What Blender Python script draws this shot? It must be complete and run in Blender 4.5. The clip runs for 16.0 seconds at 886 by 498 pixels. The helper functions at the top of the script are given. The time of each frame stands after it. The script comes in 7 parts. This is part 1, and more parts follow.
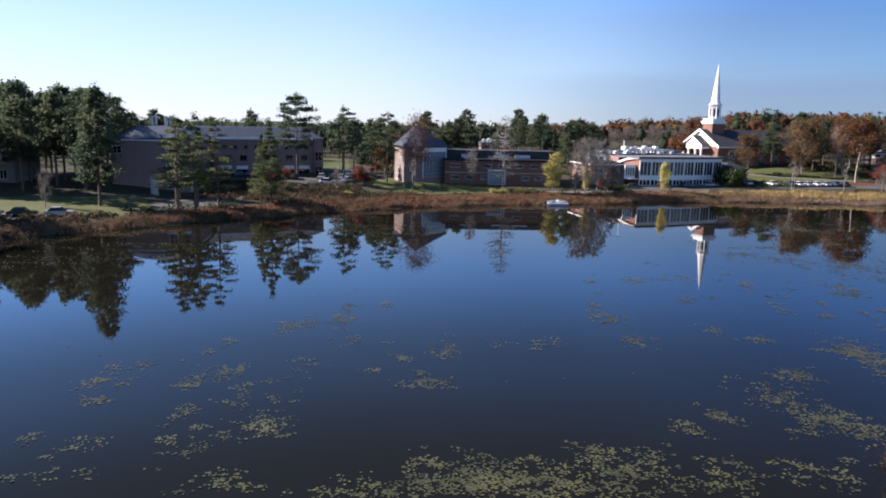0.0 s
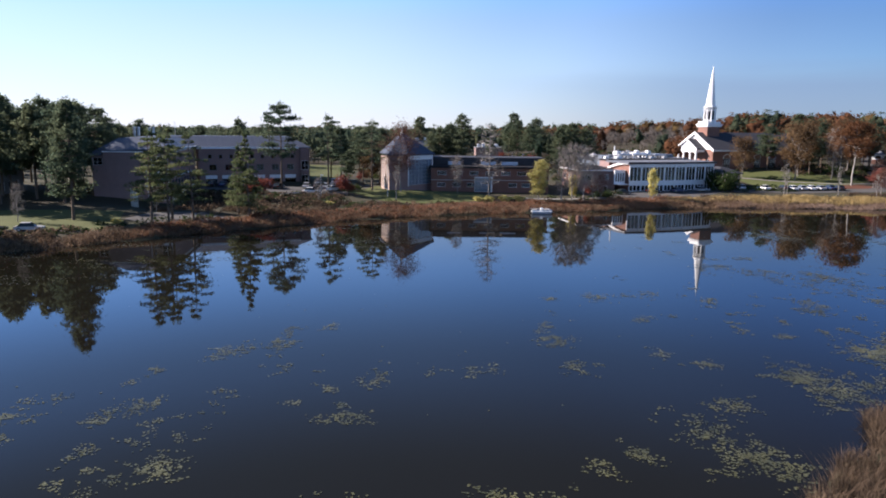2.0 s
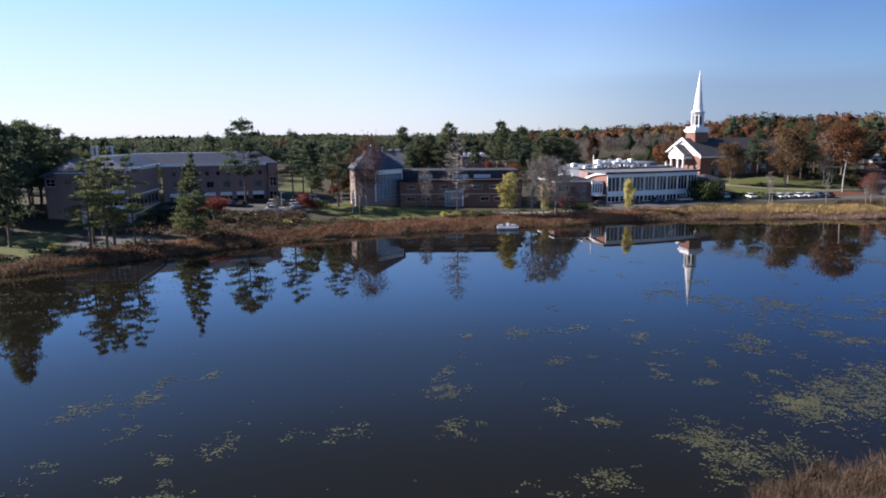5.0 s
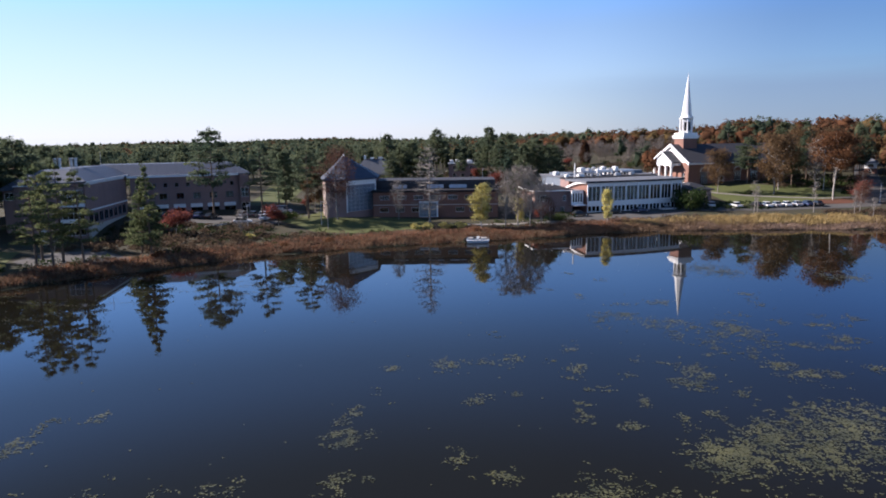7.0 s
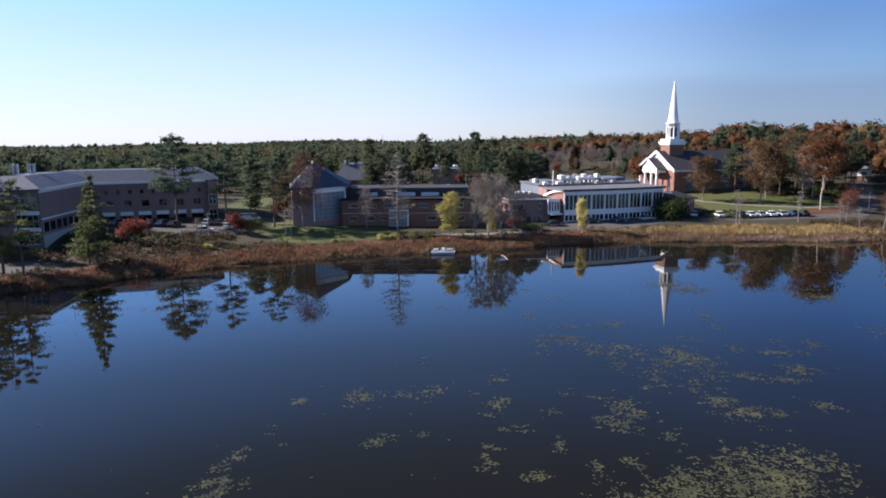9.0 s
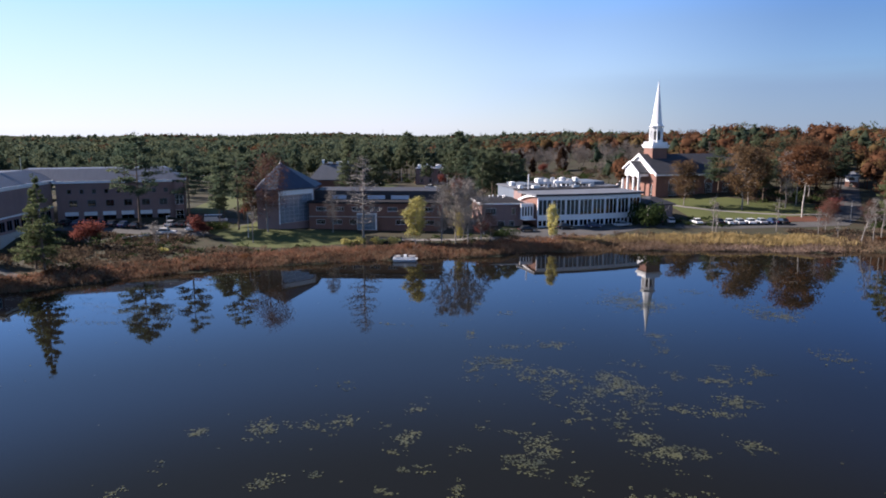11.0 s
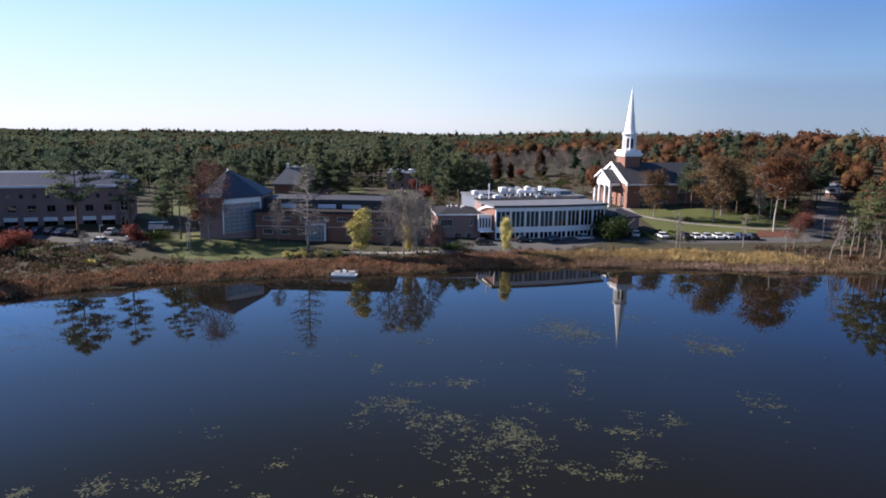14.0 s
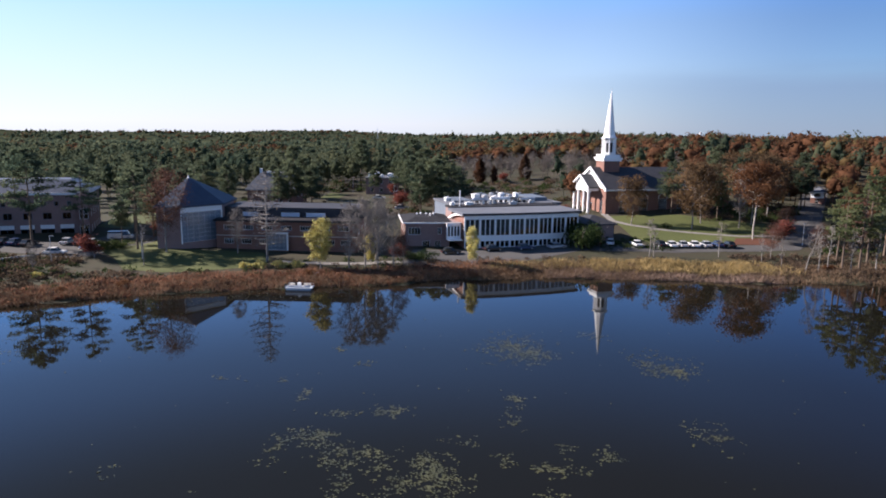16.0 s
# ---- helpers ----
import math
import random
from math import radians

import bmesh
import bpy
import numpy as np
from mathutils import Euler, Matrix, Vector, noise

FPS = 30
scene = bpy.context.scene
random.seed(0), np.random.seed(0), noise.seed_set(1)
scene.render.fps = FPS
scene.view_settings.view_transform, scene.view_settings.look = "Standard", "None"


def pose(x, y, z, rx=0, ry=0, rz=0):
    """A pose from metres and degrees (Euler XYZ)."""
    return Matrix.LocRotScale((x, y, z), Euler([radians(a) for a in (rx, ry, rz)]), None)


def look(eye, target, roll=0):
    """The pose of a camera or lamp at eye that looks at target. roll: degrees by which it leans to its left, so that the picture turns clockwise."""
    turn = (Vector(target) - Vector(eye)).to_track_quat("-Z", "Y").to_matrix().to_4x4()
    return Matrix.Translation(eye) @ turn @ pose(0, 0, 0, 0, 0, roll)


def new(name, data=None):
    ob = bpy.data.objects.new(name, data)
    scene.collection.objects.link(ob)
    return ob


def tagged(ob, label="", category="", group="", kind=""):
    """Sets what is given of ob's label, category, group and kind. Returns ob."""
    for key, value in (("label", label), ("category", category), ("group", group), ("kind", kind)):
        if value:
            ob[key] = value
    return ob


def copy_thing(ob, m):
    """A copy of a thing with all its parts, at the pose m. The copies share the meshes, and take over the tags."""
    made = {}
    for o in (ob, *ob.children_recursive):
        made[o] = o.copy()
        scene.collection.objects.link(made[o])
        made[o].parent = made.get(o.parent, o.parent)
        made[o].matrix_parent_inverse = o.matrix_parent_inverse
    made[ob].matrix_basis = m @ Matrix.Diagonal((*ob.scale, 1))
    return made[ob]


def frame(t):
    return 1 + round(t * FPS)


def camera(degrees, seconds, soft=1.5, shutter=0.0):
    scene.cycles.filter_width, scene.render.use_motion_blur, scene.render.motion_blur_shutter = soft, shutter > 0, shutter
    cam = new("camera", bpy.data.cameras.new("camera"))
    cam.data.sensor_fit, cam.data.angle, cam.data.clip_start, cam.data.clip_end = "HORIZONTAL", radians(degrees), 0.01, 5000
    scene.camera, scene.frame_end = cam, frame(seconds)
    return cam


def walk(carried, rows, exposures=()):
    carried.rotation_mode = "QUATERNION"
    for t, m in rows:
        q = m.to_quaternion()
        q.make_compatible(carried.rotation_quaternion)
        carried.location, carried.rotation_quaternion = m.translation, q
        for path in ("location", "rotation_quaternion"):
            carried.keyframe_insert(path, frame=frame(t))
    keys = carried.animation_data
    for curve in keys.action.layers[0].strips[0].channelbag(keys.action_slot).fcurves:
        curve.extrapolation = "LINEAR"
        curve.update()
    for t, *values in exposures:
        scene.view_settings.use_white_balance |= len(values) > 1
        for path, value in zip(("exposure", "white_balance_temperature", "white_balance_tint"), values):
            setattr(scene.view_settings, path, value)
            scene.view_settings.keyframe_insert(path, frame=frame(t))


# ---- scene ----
cam = camera(65.1, 16.0, soft=1.85)
PATH = [
    (0, (0.787, -0.112, 18.262), (0.738, 1.856, 17.907), 1.3),
    (0.5, (2.356, 0.306, 18.687), (2.3, 2.273, 18.33), 1.2),
    (1, (3.922, 0.787, 19.158), (3.858, 2.754, 18.803), 1.1),
    (1.5, (5.537, 1.447, 19.538), (5.466, 3.414, 19.186), 1.0),
    (2, (7.189, 2.17, 19.966), (7.109, 4.137, 19.614), 0.7),
    (2.5, (8.915, 2.967, 20.398), (8.827, 4.934, 20.046), 0.6),
    (3, (10.729, 3.773, 20.817), (10.634, 5.74, 20.468), 0.4),
    (3.5, (12.58, 4.872, 21.238), (12.478, 6.839, 20.892), 0.2),
    (4, (14.486, 6.209, 21.568), (14.377, 8.176, 21.222), 0.0),
    (6.5, (24.85, 13.482, 23.311), (24.709, 15.449, 22.978), -0.7),
    (7, (26.931, 14.953, 23.64), (26.784, 16.92, 23.307), -0.7),
    (7.5, (28.994, 16.653, 23.816), (28.84, 18.62, 23.487), -0.7),
    (8, (31.079, 18.41, 24.093), (30.921, 20.376, 23.762), -0.7),
    (8.5, (33.218, 19.893, 24.367), (33.056, 21.859, 24.038), -0.6),
    (9, (35.337, 21.276, 24.711), (35.172, 23.242, 24.383), -0.5),
    (11.5, (45.1, 27.533, 27.119), (44.926, 29.495, 26.772), 0.4),
    (12, (46.884, 28.99, 27.433), (46.71, 30.952, 27.087), 0.6),
    (12.5, (48.696, 30.266, 27.857), (48.521, 32.228, 27.508), 0.7),
    (13, (50.582, 31.569, 28.379), (50.405, 33.53, 28.027), 0.8),
    (13.5, (52.391, 33.012, 28.813), (52.213, 34.973, 28.46), 0.8),
    (14, (54.252, 34.55, 29.171), (54.073, 36.511, 28.819), 0.9),
    (14.5, (56.189, 36.001, 29.473), (56.009, 37.962, 29.12), 0.9),
    (15, (57.955, 37.395, 29.805), (57.775, 39.356, 29.452), 1.0),
    (15.5, (59.809, 38.907, 30.134), (59.629, 40.867, 29.783), 0.9),
    (16, (61.637, 40.396, 30.587), (61.455, 42.356, 30.235), 0.8),
]
walk(cam, [(t, look(eye, target, roll)) for t, eye, target, roll in PATH], exposures=[(0.0, 1.86, 5860, 20), (2.5, 1.84, 5860, 20), (6.5, 1.74, 5810, 20), (16.0, 1.78, 5830, 20)])

# ---- sky and sun ----
SUN_AZ, SUN_EL = 280.0, 29.5
SUN_DIR = Vector((math.sin(radians(SUN_AZ)) * math.cos(radians(SUN_EL)), math.cos(radians(SUN_AZ)) * math.cos(radians(SUN_EL)), math.sin(radians(SUN_EL))))
world = bpy.data.worlds.new("sky")
scene.world = world
world.use_nodes = True
wn, wl = world.node_tree.nodes, world.node_tree.links
sky = wn.new("ShaderNodeTexSky")
sky.sky_type = "NISHITA"
sky.sun_disc = False
sky.sun_elevation, sky.sun_rotation = radians(SUN_EL), radians(SUN_AZ)
sky.air_density, sky.dust_density, sky.ozone_density = 1.0, 0.0, 4.0
wn["Background"].inputs["Strength"].default_value = 0.0475
# a low bank of thin lavender-grey cloud to the right, above the woods
wc, ws = wn.new("ShaderNodeTexCoord"), wn.new("ShaderNodeSeparateXYZ")
wl.new(wc.outputs["Generated"], ws.inputs[0])
wz = wn.new("ShaderNodeTexNoise")
wz.inputs["Scale"].default_value, wz.inputs["Detail"].default_value = 5.0, 5.0
wmap = wn.new("ShaderNodeMapping")
wmap.inputs["Scale"].default_value = (1, 1, 9)
wl.new(wc.outputs["Generated"], wmap.inputs[0])
wl.new(wmap.outputs[0], wz.inputs["Vector"])
wj = wn.new("ShaderNodeMath")
wj.operation = "MULTIPLY_ADD"
wj.inputs[1].default_value = 0.022
wl.new(wz.outputs[0], wj.inputs[0])
wl.new(ws.outputs["Z"], wj.inputs[2])
w_up, w_side = wn.new("ShaderNodeMapRange"), wn.new("ShaderNodeMapRange")
w_up.interpolation_type = w_side.interpolation_type = "SMOOTHSTEP"
for node, lo_, hi_, a_, b_ in ((w_up, 0.062, 0.1, 1.0, 0.0), (w_side, -0.1, 0.45, 0.0, 0.6)):
    for key_, val_ in (("From Min", lo_), ("From Max", hi_), ("To Min", a_), ("To Max", b_)):
        node.inputs[key_].default_value = val_
wl.new(wj.outputs[0], w_up.inputs[0])
wl.new(ws.outputs["X"], w_side.inputs[0])
w_f, w_mix = wn.new("ShaderNodeMath"), wn.new("ShaderNodeMix")
w_f.operation = "MULTIPLY"
wl.new(w_up.outputs[0], w_f.inputs[0])
wl.new(w_side.outputs[0], w_f.inputs[1])
w_mix.data_type = "RGBA"
w_mix.inputs["B"].default_value = (1.6, 2.15, 3.0, 1)
wl.new(w_f.outputs[0], w_mix.inputs["Factor"])
# pale haze low over the woods all round
w_low, w_haze = wn.new("ShaderNodeMapRange"), wn.new("ShaderNodeMix")
w_low.interpolation_type = "SMOOTHSTEP"
for key_, val_ in (("From Min", 0.0), ("From Max", 0.26), ("To Min", 0.66), ("To Max", 0.0)):
    w_low.inputs[key_].default_value = val_
wl.new(ws.outputs["Z"], w_low.inputs[0])
w_haze.data_type = "RGBA"
w_haze.inputs["B"].default_value = (4.7, 5.13, 5.85, 1)
# the haze thins away from the sun
w_thin, w_hf = wn.new("ShaderNodeMapRange"), wn.new("ShaderNodeMath")
for key_, val_ in (("From Min", -0.25), ("From Max", 0.55), ("To Min", 1.0), ("To Max", 0.05)):
    w_thin.inputs[key_].default_value = val_
w_hf.operation = "MULTIPLY"
wl.new(ws.outputs["X"], w_thin.inputs[0])
wl.new(w_low.outputs[0], w_hf.inputs[0])
wl.new(w_thin.outputs[0], w_hf.inputs[1])
wl.new(w_hf.outputs[0], w_haze.inputs["Factor"])
# deepest blue a quarter turn away from the sun, easing again towards the point opposite it
w_deep, w_dx, w_dr = wn.new("ShaderNodeMix"), wn.new("ShaderNodeMapRange"), wn.new("ShaderNodeValToRGB")
for key_, val_ in (("From Min", -1.0), ("From Max", 1.0), ("To Min", 0.0), ("To Max", 1.0)):
    w_dx.inputs[key_].default_value = val_
w_dot = wn.new("ShaderNodeVectorMath")
w_dot.operation = "DOT_PRODUCT"
w_dot.inputs[1].default_value = SUN_DIR
wl.new(wc.outputs["Generated"], w_dot.inputs[0])
wl.new(w_dot.outputs["Value"], w_dx.inputs[0])


def sky_ramp(node, stops):
    """Smooth ramp of colours (position, r, g, b)."""
    ramp = node.color_ramp
    ramp.interpolation = "EASE"
    while len(ramp.elements) < len(stops):
        ramp.elements.new(0.5)
    for e, (pos, r, g, b) in zip(ramp.elements, sorted(stops)):
        e.position, e.color = pos, (r, g, b, 1)


sky_ramp(w_dr, [(0.69, 1, 1, 1), (0.57, 0.76, 0.83, 0.89), (0.43, 0.41, 0.52, 0.64), (0.36, 0.39, 0.5, 0.62), (0.26, 0.66, 0.74, 0.84), (0.16, 1, 1, 1)])
wl.new(w_dx.outputs[0], w_dr.inputs[0])
w_deep.data_type = "RGBA"
w_deep.blend_type = "MULTIPLY"
w_deep.inputs["Factor"].default_value = 1.0
wl.new(w_dr.outputs[0], w_deep.inputs["B"])
# clear blue above the haze, deepening towards the zenith
w_top, w_tr = wn.new("ShaderNodeMix"), wn.new("ShaderNodeValToRGB")
sky_ramp(w_tr, [(0.0, 1, 1, 1), (0.13, 1.0, 1.0, 1.0), (0.21, 0.95, 1.22, 1.46), (0.33, 0.78, 0.9, 0.96), (0.47, 0.5, 0.5, 0.42), (0.8, 0.92, 0.9, 0.86)])
wl.new(ws.outputs["Z"], w_tr.inputs[0])
w_top.data_type, w_top.blend_type = "RGBA", "MULTIPLY"
w_top.inputs["Factor"].default_value = 1.0
wl.new(w_tr.outputs[0], w_top.inputs["B"])
wl.new(sky.outputs[0], w_top.inputs["A"])
wl.new(w_top.outputs["Result"], w_deep.inputs["A"])
wl.new(w_deep.outputs["Result"], w_haze.inputs["A"])
wl.new(w_haze.outputs["Result"], w_mix.inputs["A"])
wl.new(w_mix.outputs["Result"], wn["Background"].inputs["Color"])
sun_data = bpy.data.lights.new("sun", "SUN")
sun_data.energy, sun_data.angle, sun_data.color = 3.4, radians(0.5), (1.0, 0.87, 0.70)
sun = new("sun", sun_data)
sun.matrix_world = look((0, 0, 100), Vector((0, 0, 100)) - SUN_DIR)

# ---- materials ----


def mat(name, c1, c2=None, scale=1.0, rough=0.8, metal=0.0, bump=0.0, fine=None, spec=0.3, stretch=None, per_object=0.0):
    """Two colours mixed by large and fine noise, with bump."""
    m = bpy.data.materials.new(name)
    m.use_nodes = True
    n, l = m.node_tree.nodes, m.node_tree.links
    b = n["Principled BSDF"]
    b.inputs["Roughness"].default_value, b.inputs["Metallic"].default_value = rough, metal
    b.inputs["Specular IOR Level"].default_value = spec
    c2 = c2 or tuple(0.75 * v for v in c1)
    co = n.new("ShaderNodeTexCoord")
    mp = n.new("ShaderNodeMapping")
    mp.inputs["Scale"].default_value = stretch or (1, 1, 1)
    l.new(co.outputs["Object"], mp.inputs[0])
    big, small = n.new("ShaderNodeTexNoise"), n.new("ShaderNodeTexNoise")
    big.inputs["Scale"].default_value, small.inputs["Scale"].default_value = scale, fine or scale * 9
    big.inputs["Detail"].default_value = small.inputs["Detail"].default_value = 4
    l.new(mp.outputs[0], big.inputs["Vector"])
    l.new(mp.outputs[0], small.inputs["Vector"])
    mx = n.new("ShaderNodeMath")
    mx.operation = "MULTIPLY_ADD"
    mx.inputs[1].default_value, mx.inputs[2].default_value = 0.55, -0.02
    l.new(small.outputs[0], mx.inputs[0])
    ad = n.new("ShaderNodeMath")
    ad.operation = "MULTIPLY_ADD"
    ad.inputs[1].default_value = 0.55
    l.new(big.outputs[0], ad.inputs[0])
    l.new(mx.outputs[0], ad.inputs[2])
    rp = n.new("ShaderNodeValToRGB")
    rp.color_ramp.elements[0].position, rp.color_ramp.elements[1].position = 0.36, 0.7
    rp.color_ramp.elements[0].color, rp.color_ramp.elements[1].color = (*c1, 1), (*c2, 1)
    l.new(ad.outputs[0], rp.inputs[0])
    out = rp.outputs[0]
    if per_object:
        oi, hs, mr = n.new("ShaderNodeObjectInfo"), n.new("ShaderNodeHueSaturation"), n.new("ShaderNodeMapRange")
        mr.inputs["To Min"].default_value, mr.inputs["To Max"].default_value = 1 - per_object, 1 + per_object
        l.new(oi.outputs["Random"], mr.inputs[0])
        l.new(mr.outputs[0], hs.inputs["Value"])
        l.new(out, hs.inputs["Color"])
        out = hs.outputs[0]
    l.new(out, b.inputs["Base Color"])
    if bump:
        bp = n.new("ShaderNodeBump")
        bp.inputs["Strength"].default_value, bp.inputs["Distance"].default_value = bump, 0.05
        l.new(small.outputs[0], bp.inputs["Height"])
        l.new(bp.outputs[0], b.inputs["Normal"])
    return m


def leaf_mat(name, c1, c2, scale=0.08, through_light=0.45):
    """Foliage: colour by clump noise and by leaf, partly translucent."""
    m = bpy.data.materials.new(name)
    m.use_nodes = True
    n, l = m.node_tree.nodes, m.node_tree.links
    n.remove(n["Principled BSDF"])
    co, no = n.new("ShaderNodeTexCoord"), n.new("ShaderNodeTexNoise")
    no.inputs["Scale"].default_value, no.inputs["Detail"].default_value = scale, 3
    l.new(co.outputs["Object"], no.inputs["Vector"])
    ge = n.new("ShaderNodeNewGeometry")
    oi = n.new("ShaderNodeObjectInfo")
    a1, a2 = n.new("ShaderNodeMath"), n.new("ShaderNodeMath")
    a1.operation = a2.operation = "MULTIPLY_ADD"
    a1.inputs[1].default_value = 0.22
    l.new(ge.outputs["Random Per Island"], a1.inputs[0])
    big = n.new("ShaderNodeMapRange")
    big.inputs["From Min"].default_value, big.inputs["From Max"].default_value = 0.3, 0.7
    big.inputs["To Min"].default_value, big.inputs["To Max"].default_value = 0.15, 0.85
    l.new(no.outputs[0], big.inputs[0])
    l.new(big.outputs[0], a1.inputs[2])
    a2.inputs[1].default_value = 0.35
    l.new(oi.outputs["Random"], a2.inputs[0])
    l.new(a1.outputs[0], a2.inputs[2])
    rp = n.new("ShaderNodeValToRGB")
    rp.color_ramp.elements[0].position, rp.color_ramp.elements[1].position = 0.45, 1.05
    rp.color_ramp.elements[0].color, rp.color_ramp.elements[1].color = (*c1, 1), (*c2, 1)
    l.new(a2.outputs[0], rp.inputs[0])
    di, tr, ms = n.new("ShaderNodeBsdfDiffuse"), n.new("ShaderNodeBsdfTranslucent"), n.new("ShaderNodeMixShader")
    ms.inputs[0].default_value = through_light
    l.new(rp.outputs[0], di.inputs[0])
    l.new(rp.outputs[0], tr.inputs[0])
    l.new(di.outputs[0], ms.inputs[1])
    l.new(tr.outputs[0], ms.inputs[2])
    l.new(ms.outputs[0], n["Material Output"].inputs[0])
    return m


def glass_mat(name, tint, gloss=0.02, ior=1.5):
    """A window pane: Fresnel gloss over tinted see-through."""
    m = bpy.data.materials.new(name)
    m.use_nodes = True
    n, l = m.node_tree.nodes, m.node_tree.links
    n.remove(n["Principled BSDF"])
    fr, gl, tr, ms = n.new("ShaderNodeFresnel"), n.new("ShaderNodeBsdfGlossy"), n.new("ShaderNodeBsdfTransparent"), n.new("ShaderNodeMixShader")
    fr.inputs[0].default_value = ior
    gl.inputs["Roughness"].default_value = gloss
    tr.inputs[0].default_value = (*tint, 1)
    l.new(fr.outputs[0], ms.inputs[0])
    l.new(tr.outputs[0], ms.inputs[1])
    l.new(gl.outputs[0], ms.inputs[2])
    l.new(ms.outputs[0], n["Material Output"].inputs[0])
    return m


M_GROUND = mat("leaf_litter_soil", (0.0464, 0.0336, 0.0208), (0.0368, 0.0432, 0.0176), 0.05, 0.95, bump=0.6, fine=1.2)
M_LAWN = mat("mown_grass", (0.06068, 0.07448, 0.01943), (0.09494, 0.1044, 0.03007), 0.12, 0.9, bump=0.4, fine=3)
M_ASPHALT = mat("worn_asphalt", (0.06, 0.058, 0.056), (0.1, 0.097, 0.093), 0.15, 0.9, fine=4)
M_PATH = mat("concrete_path", (0.24, 0.225, 0.2), (0.18, 0.17, 0.155), 0.4, 0.9)
M_BRICK = mat("red_brick", (0.2523, 0.132, 0.09755), (0.1835, 0.1032, 0.08264), 0.5, 0.9, fine=9, bump=0.3)
M_BRICK_DARK = mat("dark_brick", (0.3118, 0.208, 0.1871), (0.2357, 0.1636, 0.1497), 0.5, 0.9, fine=9, bump=0.3)
M_WHITE = mat("white_paint", (0.86, 0.85, 0.83), (0.79, 0.79, 0.78), 0.7, 0.55)
M_CREAM = mat("pale_concrete", (0.55, 0.51, 0.45), (0.45, 0.42, 0.38), 0.5, 0.8)
M_TAN_BRICK = mat("tan_brick", (0.38, 0.285, 0.235), (0.3, 0.22, 0.185), 0.5, 0.9, fine=9, bump=0.3)
M_SLATE = mat("slate_shingle", (0.035, 0.036, 0.042), (0.055, 0.055, 0.062), 0.6, 0.7, fine=6)
M_BLUE_ROOF = mat("blue_grey_shingle", (0.042, 0.055, 0.085), (0.06, 0.075, 0.105), 0.6, 0.6, fine=6)
M_METAL_ROOF = mat("grey_metal_roof", (0.07, 0.083, 0.112), (0.1, 0.114, 0.145), 0.4, 0.55, fine=5, stretch=(4, 0.5, 1))
M_FLAT_ROOF = mat("grey_roof_membrane", (0.11, 0.12, 0.14), (0.15, 0.16, 0.18), 0.35, 0.85)
M_DARK_ROOF = mat("black_roof_membrane", (0.0245, 0.0245, 0.028), (0.042, 0.042, 0.0455), 0.4, 0.85, spec=0.1)
M_GREY = mat("grey_block", (0.20, 0.195, 0.185), (0.15, 0.146, 0.14), 0.5, 0.85, fine=7)
M_CLAD = mat("blue_grey_cladding", (0.16, 0.19, 0.23), (0.12, 0.145, 0.18), 0.5, 0.6, fine=5, stretch=(3, 3, 0.4))
M_STEEL = mat("galvanised_steel", (0.55, 0.56, 0.58), (0.42, 0.43, 0.45), 1.5, 0.4, metal=0.6)
M_INSIDE = mat("dim_interior", (0.12, 0.11, 0.10), (0.08, 0.075, 0.07), 0.5, 0.9)
M_GLASS = glass_mat("window_glass", (0.4, 0.44, 0.46))
M_CURTAIN = mat("pale_curtain_glass", (0.22, 0.27, 0.32), (0.15, 0.19, 0.235), 0.6, 0.1, spec=0.9, stretch=(0.6, 1, 1.6))
M_CAR_GLASS = mat("car_glass", (0.02, 0.025, 0.03), (0.03, 0.035, 0.04), 1, 0.08, spec=0.6)
M_BARK = mat("pine_bark", (0.10, 0.075, 0.055), (0.16, 0.12, 0.09), 1.5, 0.95, bump=0.5, stretch=(1, 1, 0.2))
M_GREY_BARK = mat("grey_bark", (0.20, 0.18, 0.16), (0.30, 0.27, 0.24), 1.5, 0.95, stretch=(1, 1, 0.2))
M_PALE_BARK = mat("pale_birch_bark", (0.45, 0.42, 0.38), (0.30, 0.27, 0.24), 2.0, 0.9, stretch=(1, 1, 2))
L_PINE = leaf_mat("pine_needles", (0.05873, 0.08701, 0.05873), (0.1243, 0.1434, 0.08127), scale=0.14, through_light=0.62)
L_PINE_LIGHT = leaf_mat("light_pine_needles", (0.0663, 0.09061, 0.04641), (0.1462, 0.1638, 0.07605), through_light=0.5)
L_WOODS = leaf_mat("far_pine_needles", (0.0546, 0.08081, 0.05678), (0.1275, 0.139, 0.07921), scale=0.035, through_light=0.62)
L_RUST = leaf_mat("rust_oak_leaves", (0.06213, 0.03995, 0.02669), (0.1426, 0.06968, 0.038), scale=0.1)
L_OAK = leaf_mat("brown_oak_leaves", (0.075, 0.055, 0.034), (0.165, 0.105, 0.055), scale=0.1)
L_ORANGE = leaf_mat("orange_leaves", (0.1122, 0.05508, 0.02856), (0.2016, 0.1037, 0.05184))
L_RED = leaf_mat("red_leaves", (0.1365, 0.0442, 0.0338), (0.2795, 0.104, 0.0806))
L_MAROON = leaf_mat("maroon_leaves", (0.1, 0.055, 0.042), (0.19, 0.105, 0.075))
L_YELLOW = leaf_mat("yellow_birch_leaves", (0.391, 0.345, 0.115), (0.616, 0.56, 0.224), through_light=0.5)
L_TWIG = leaf_mat("bare_twigs", (0.1888, 0.1708, 0.151), (0.2846, 0.2581, 0.2277), through_light=0.0)
L_SHRUB = leaf_mat("russet_shrub_leaves", (0.125, 0.063, 0.04), (0.31, 0.155, 0.09), scale=0.15)
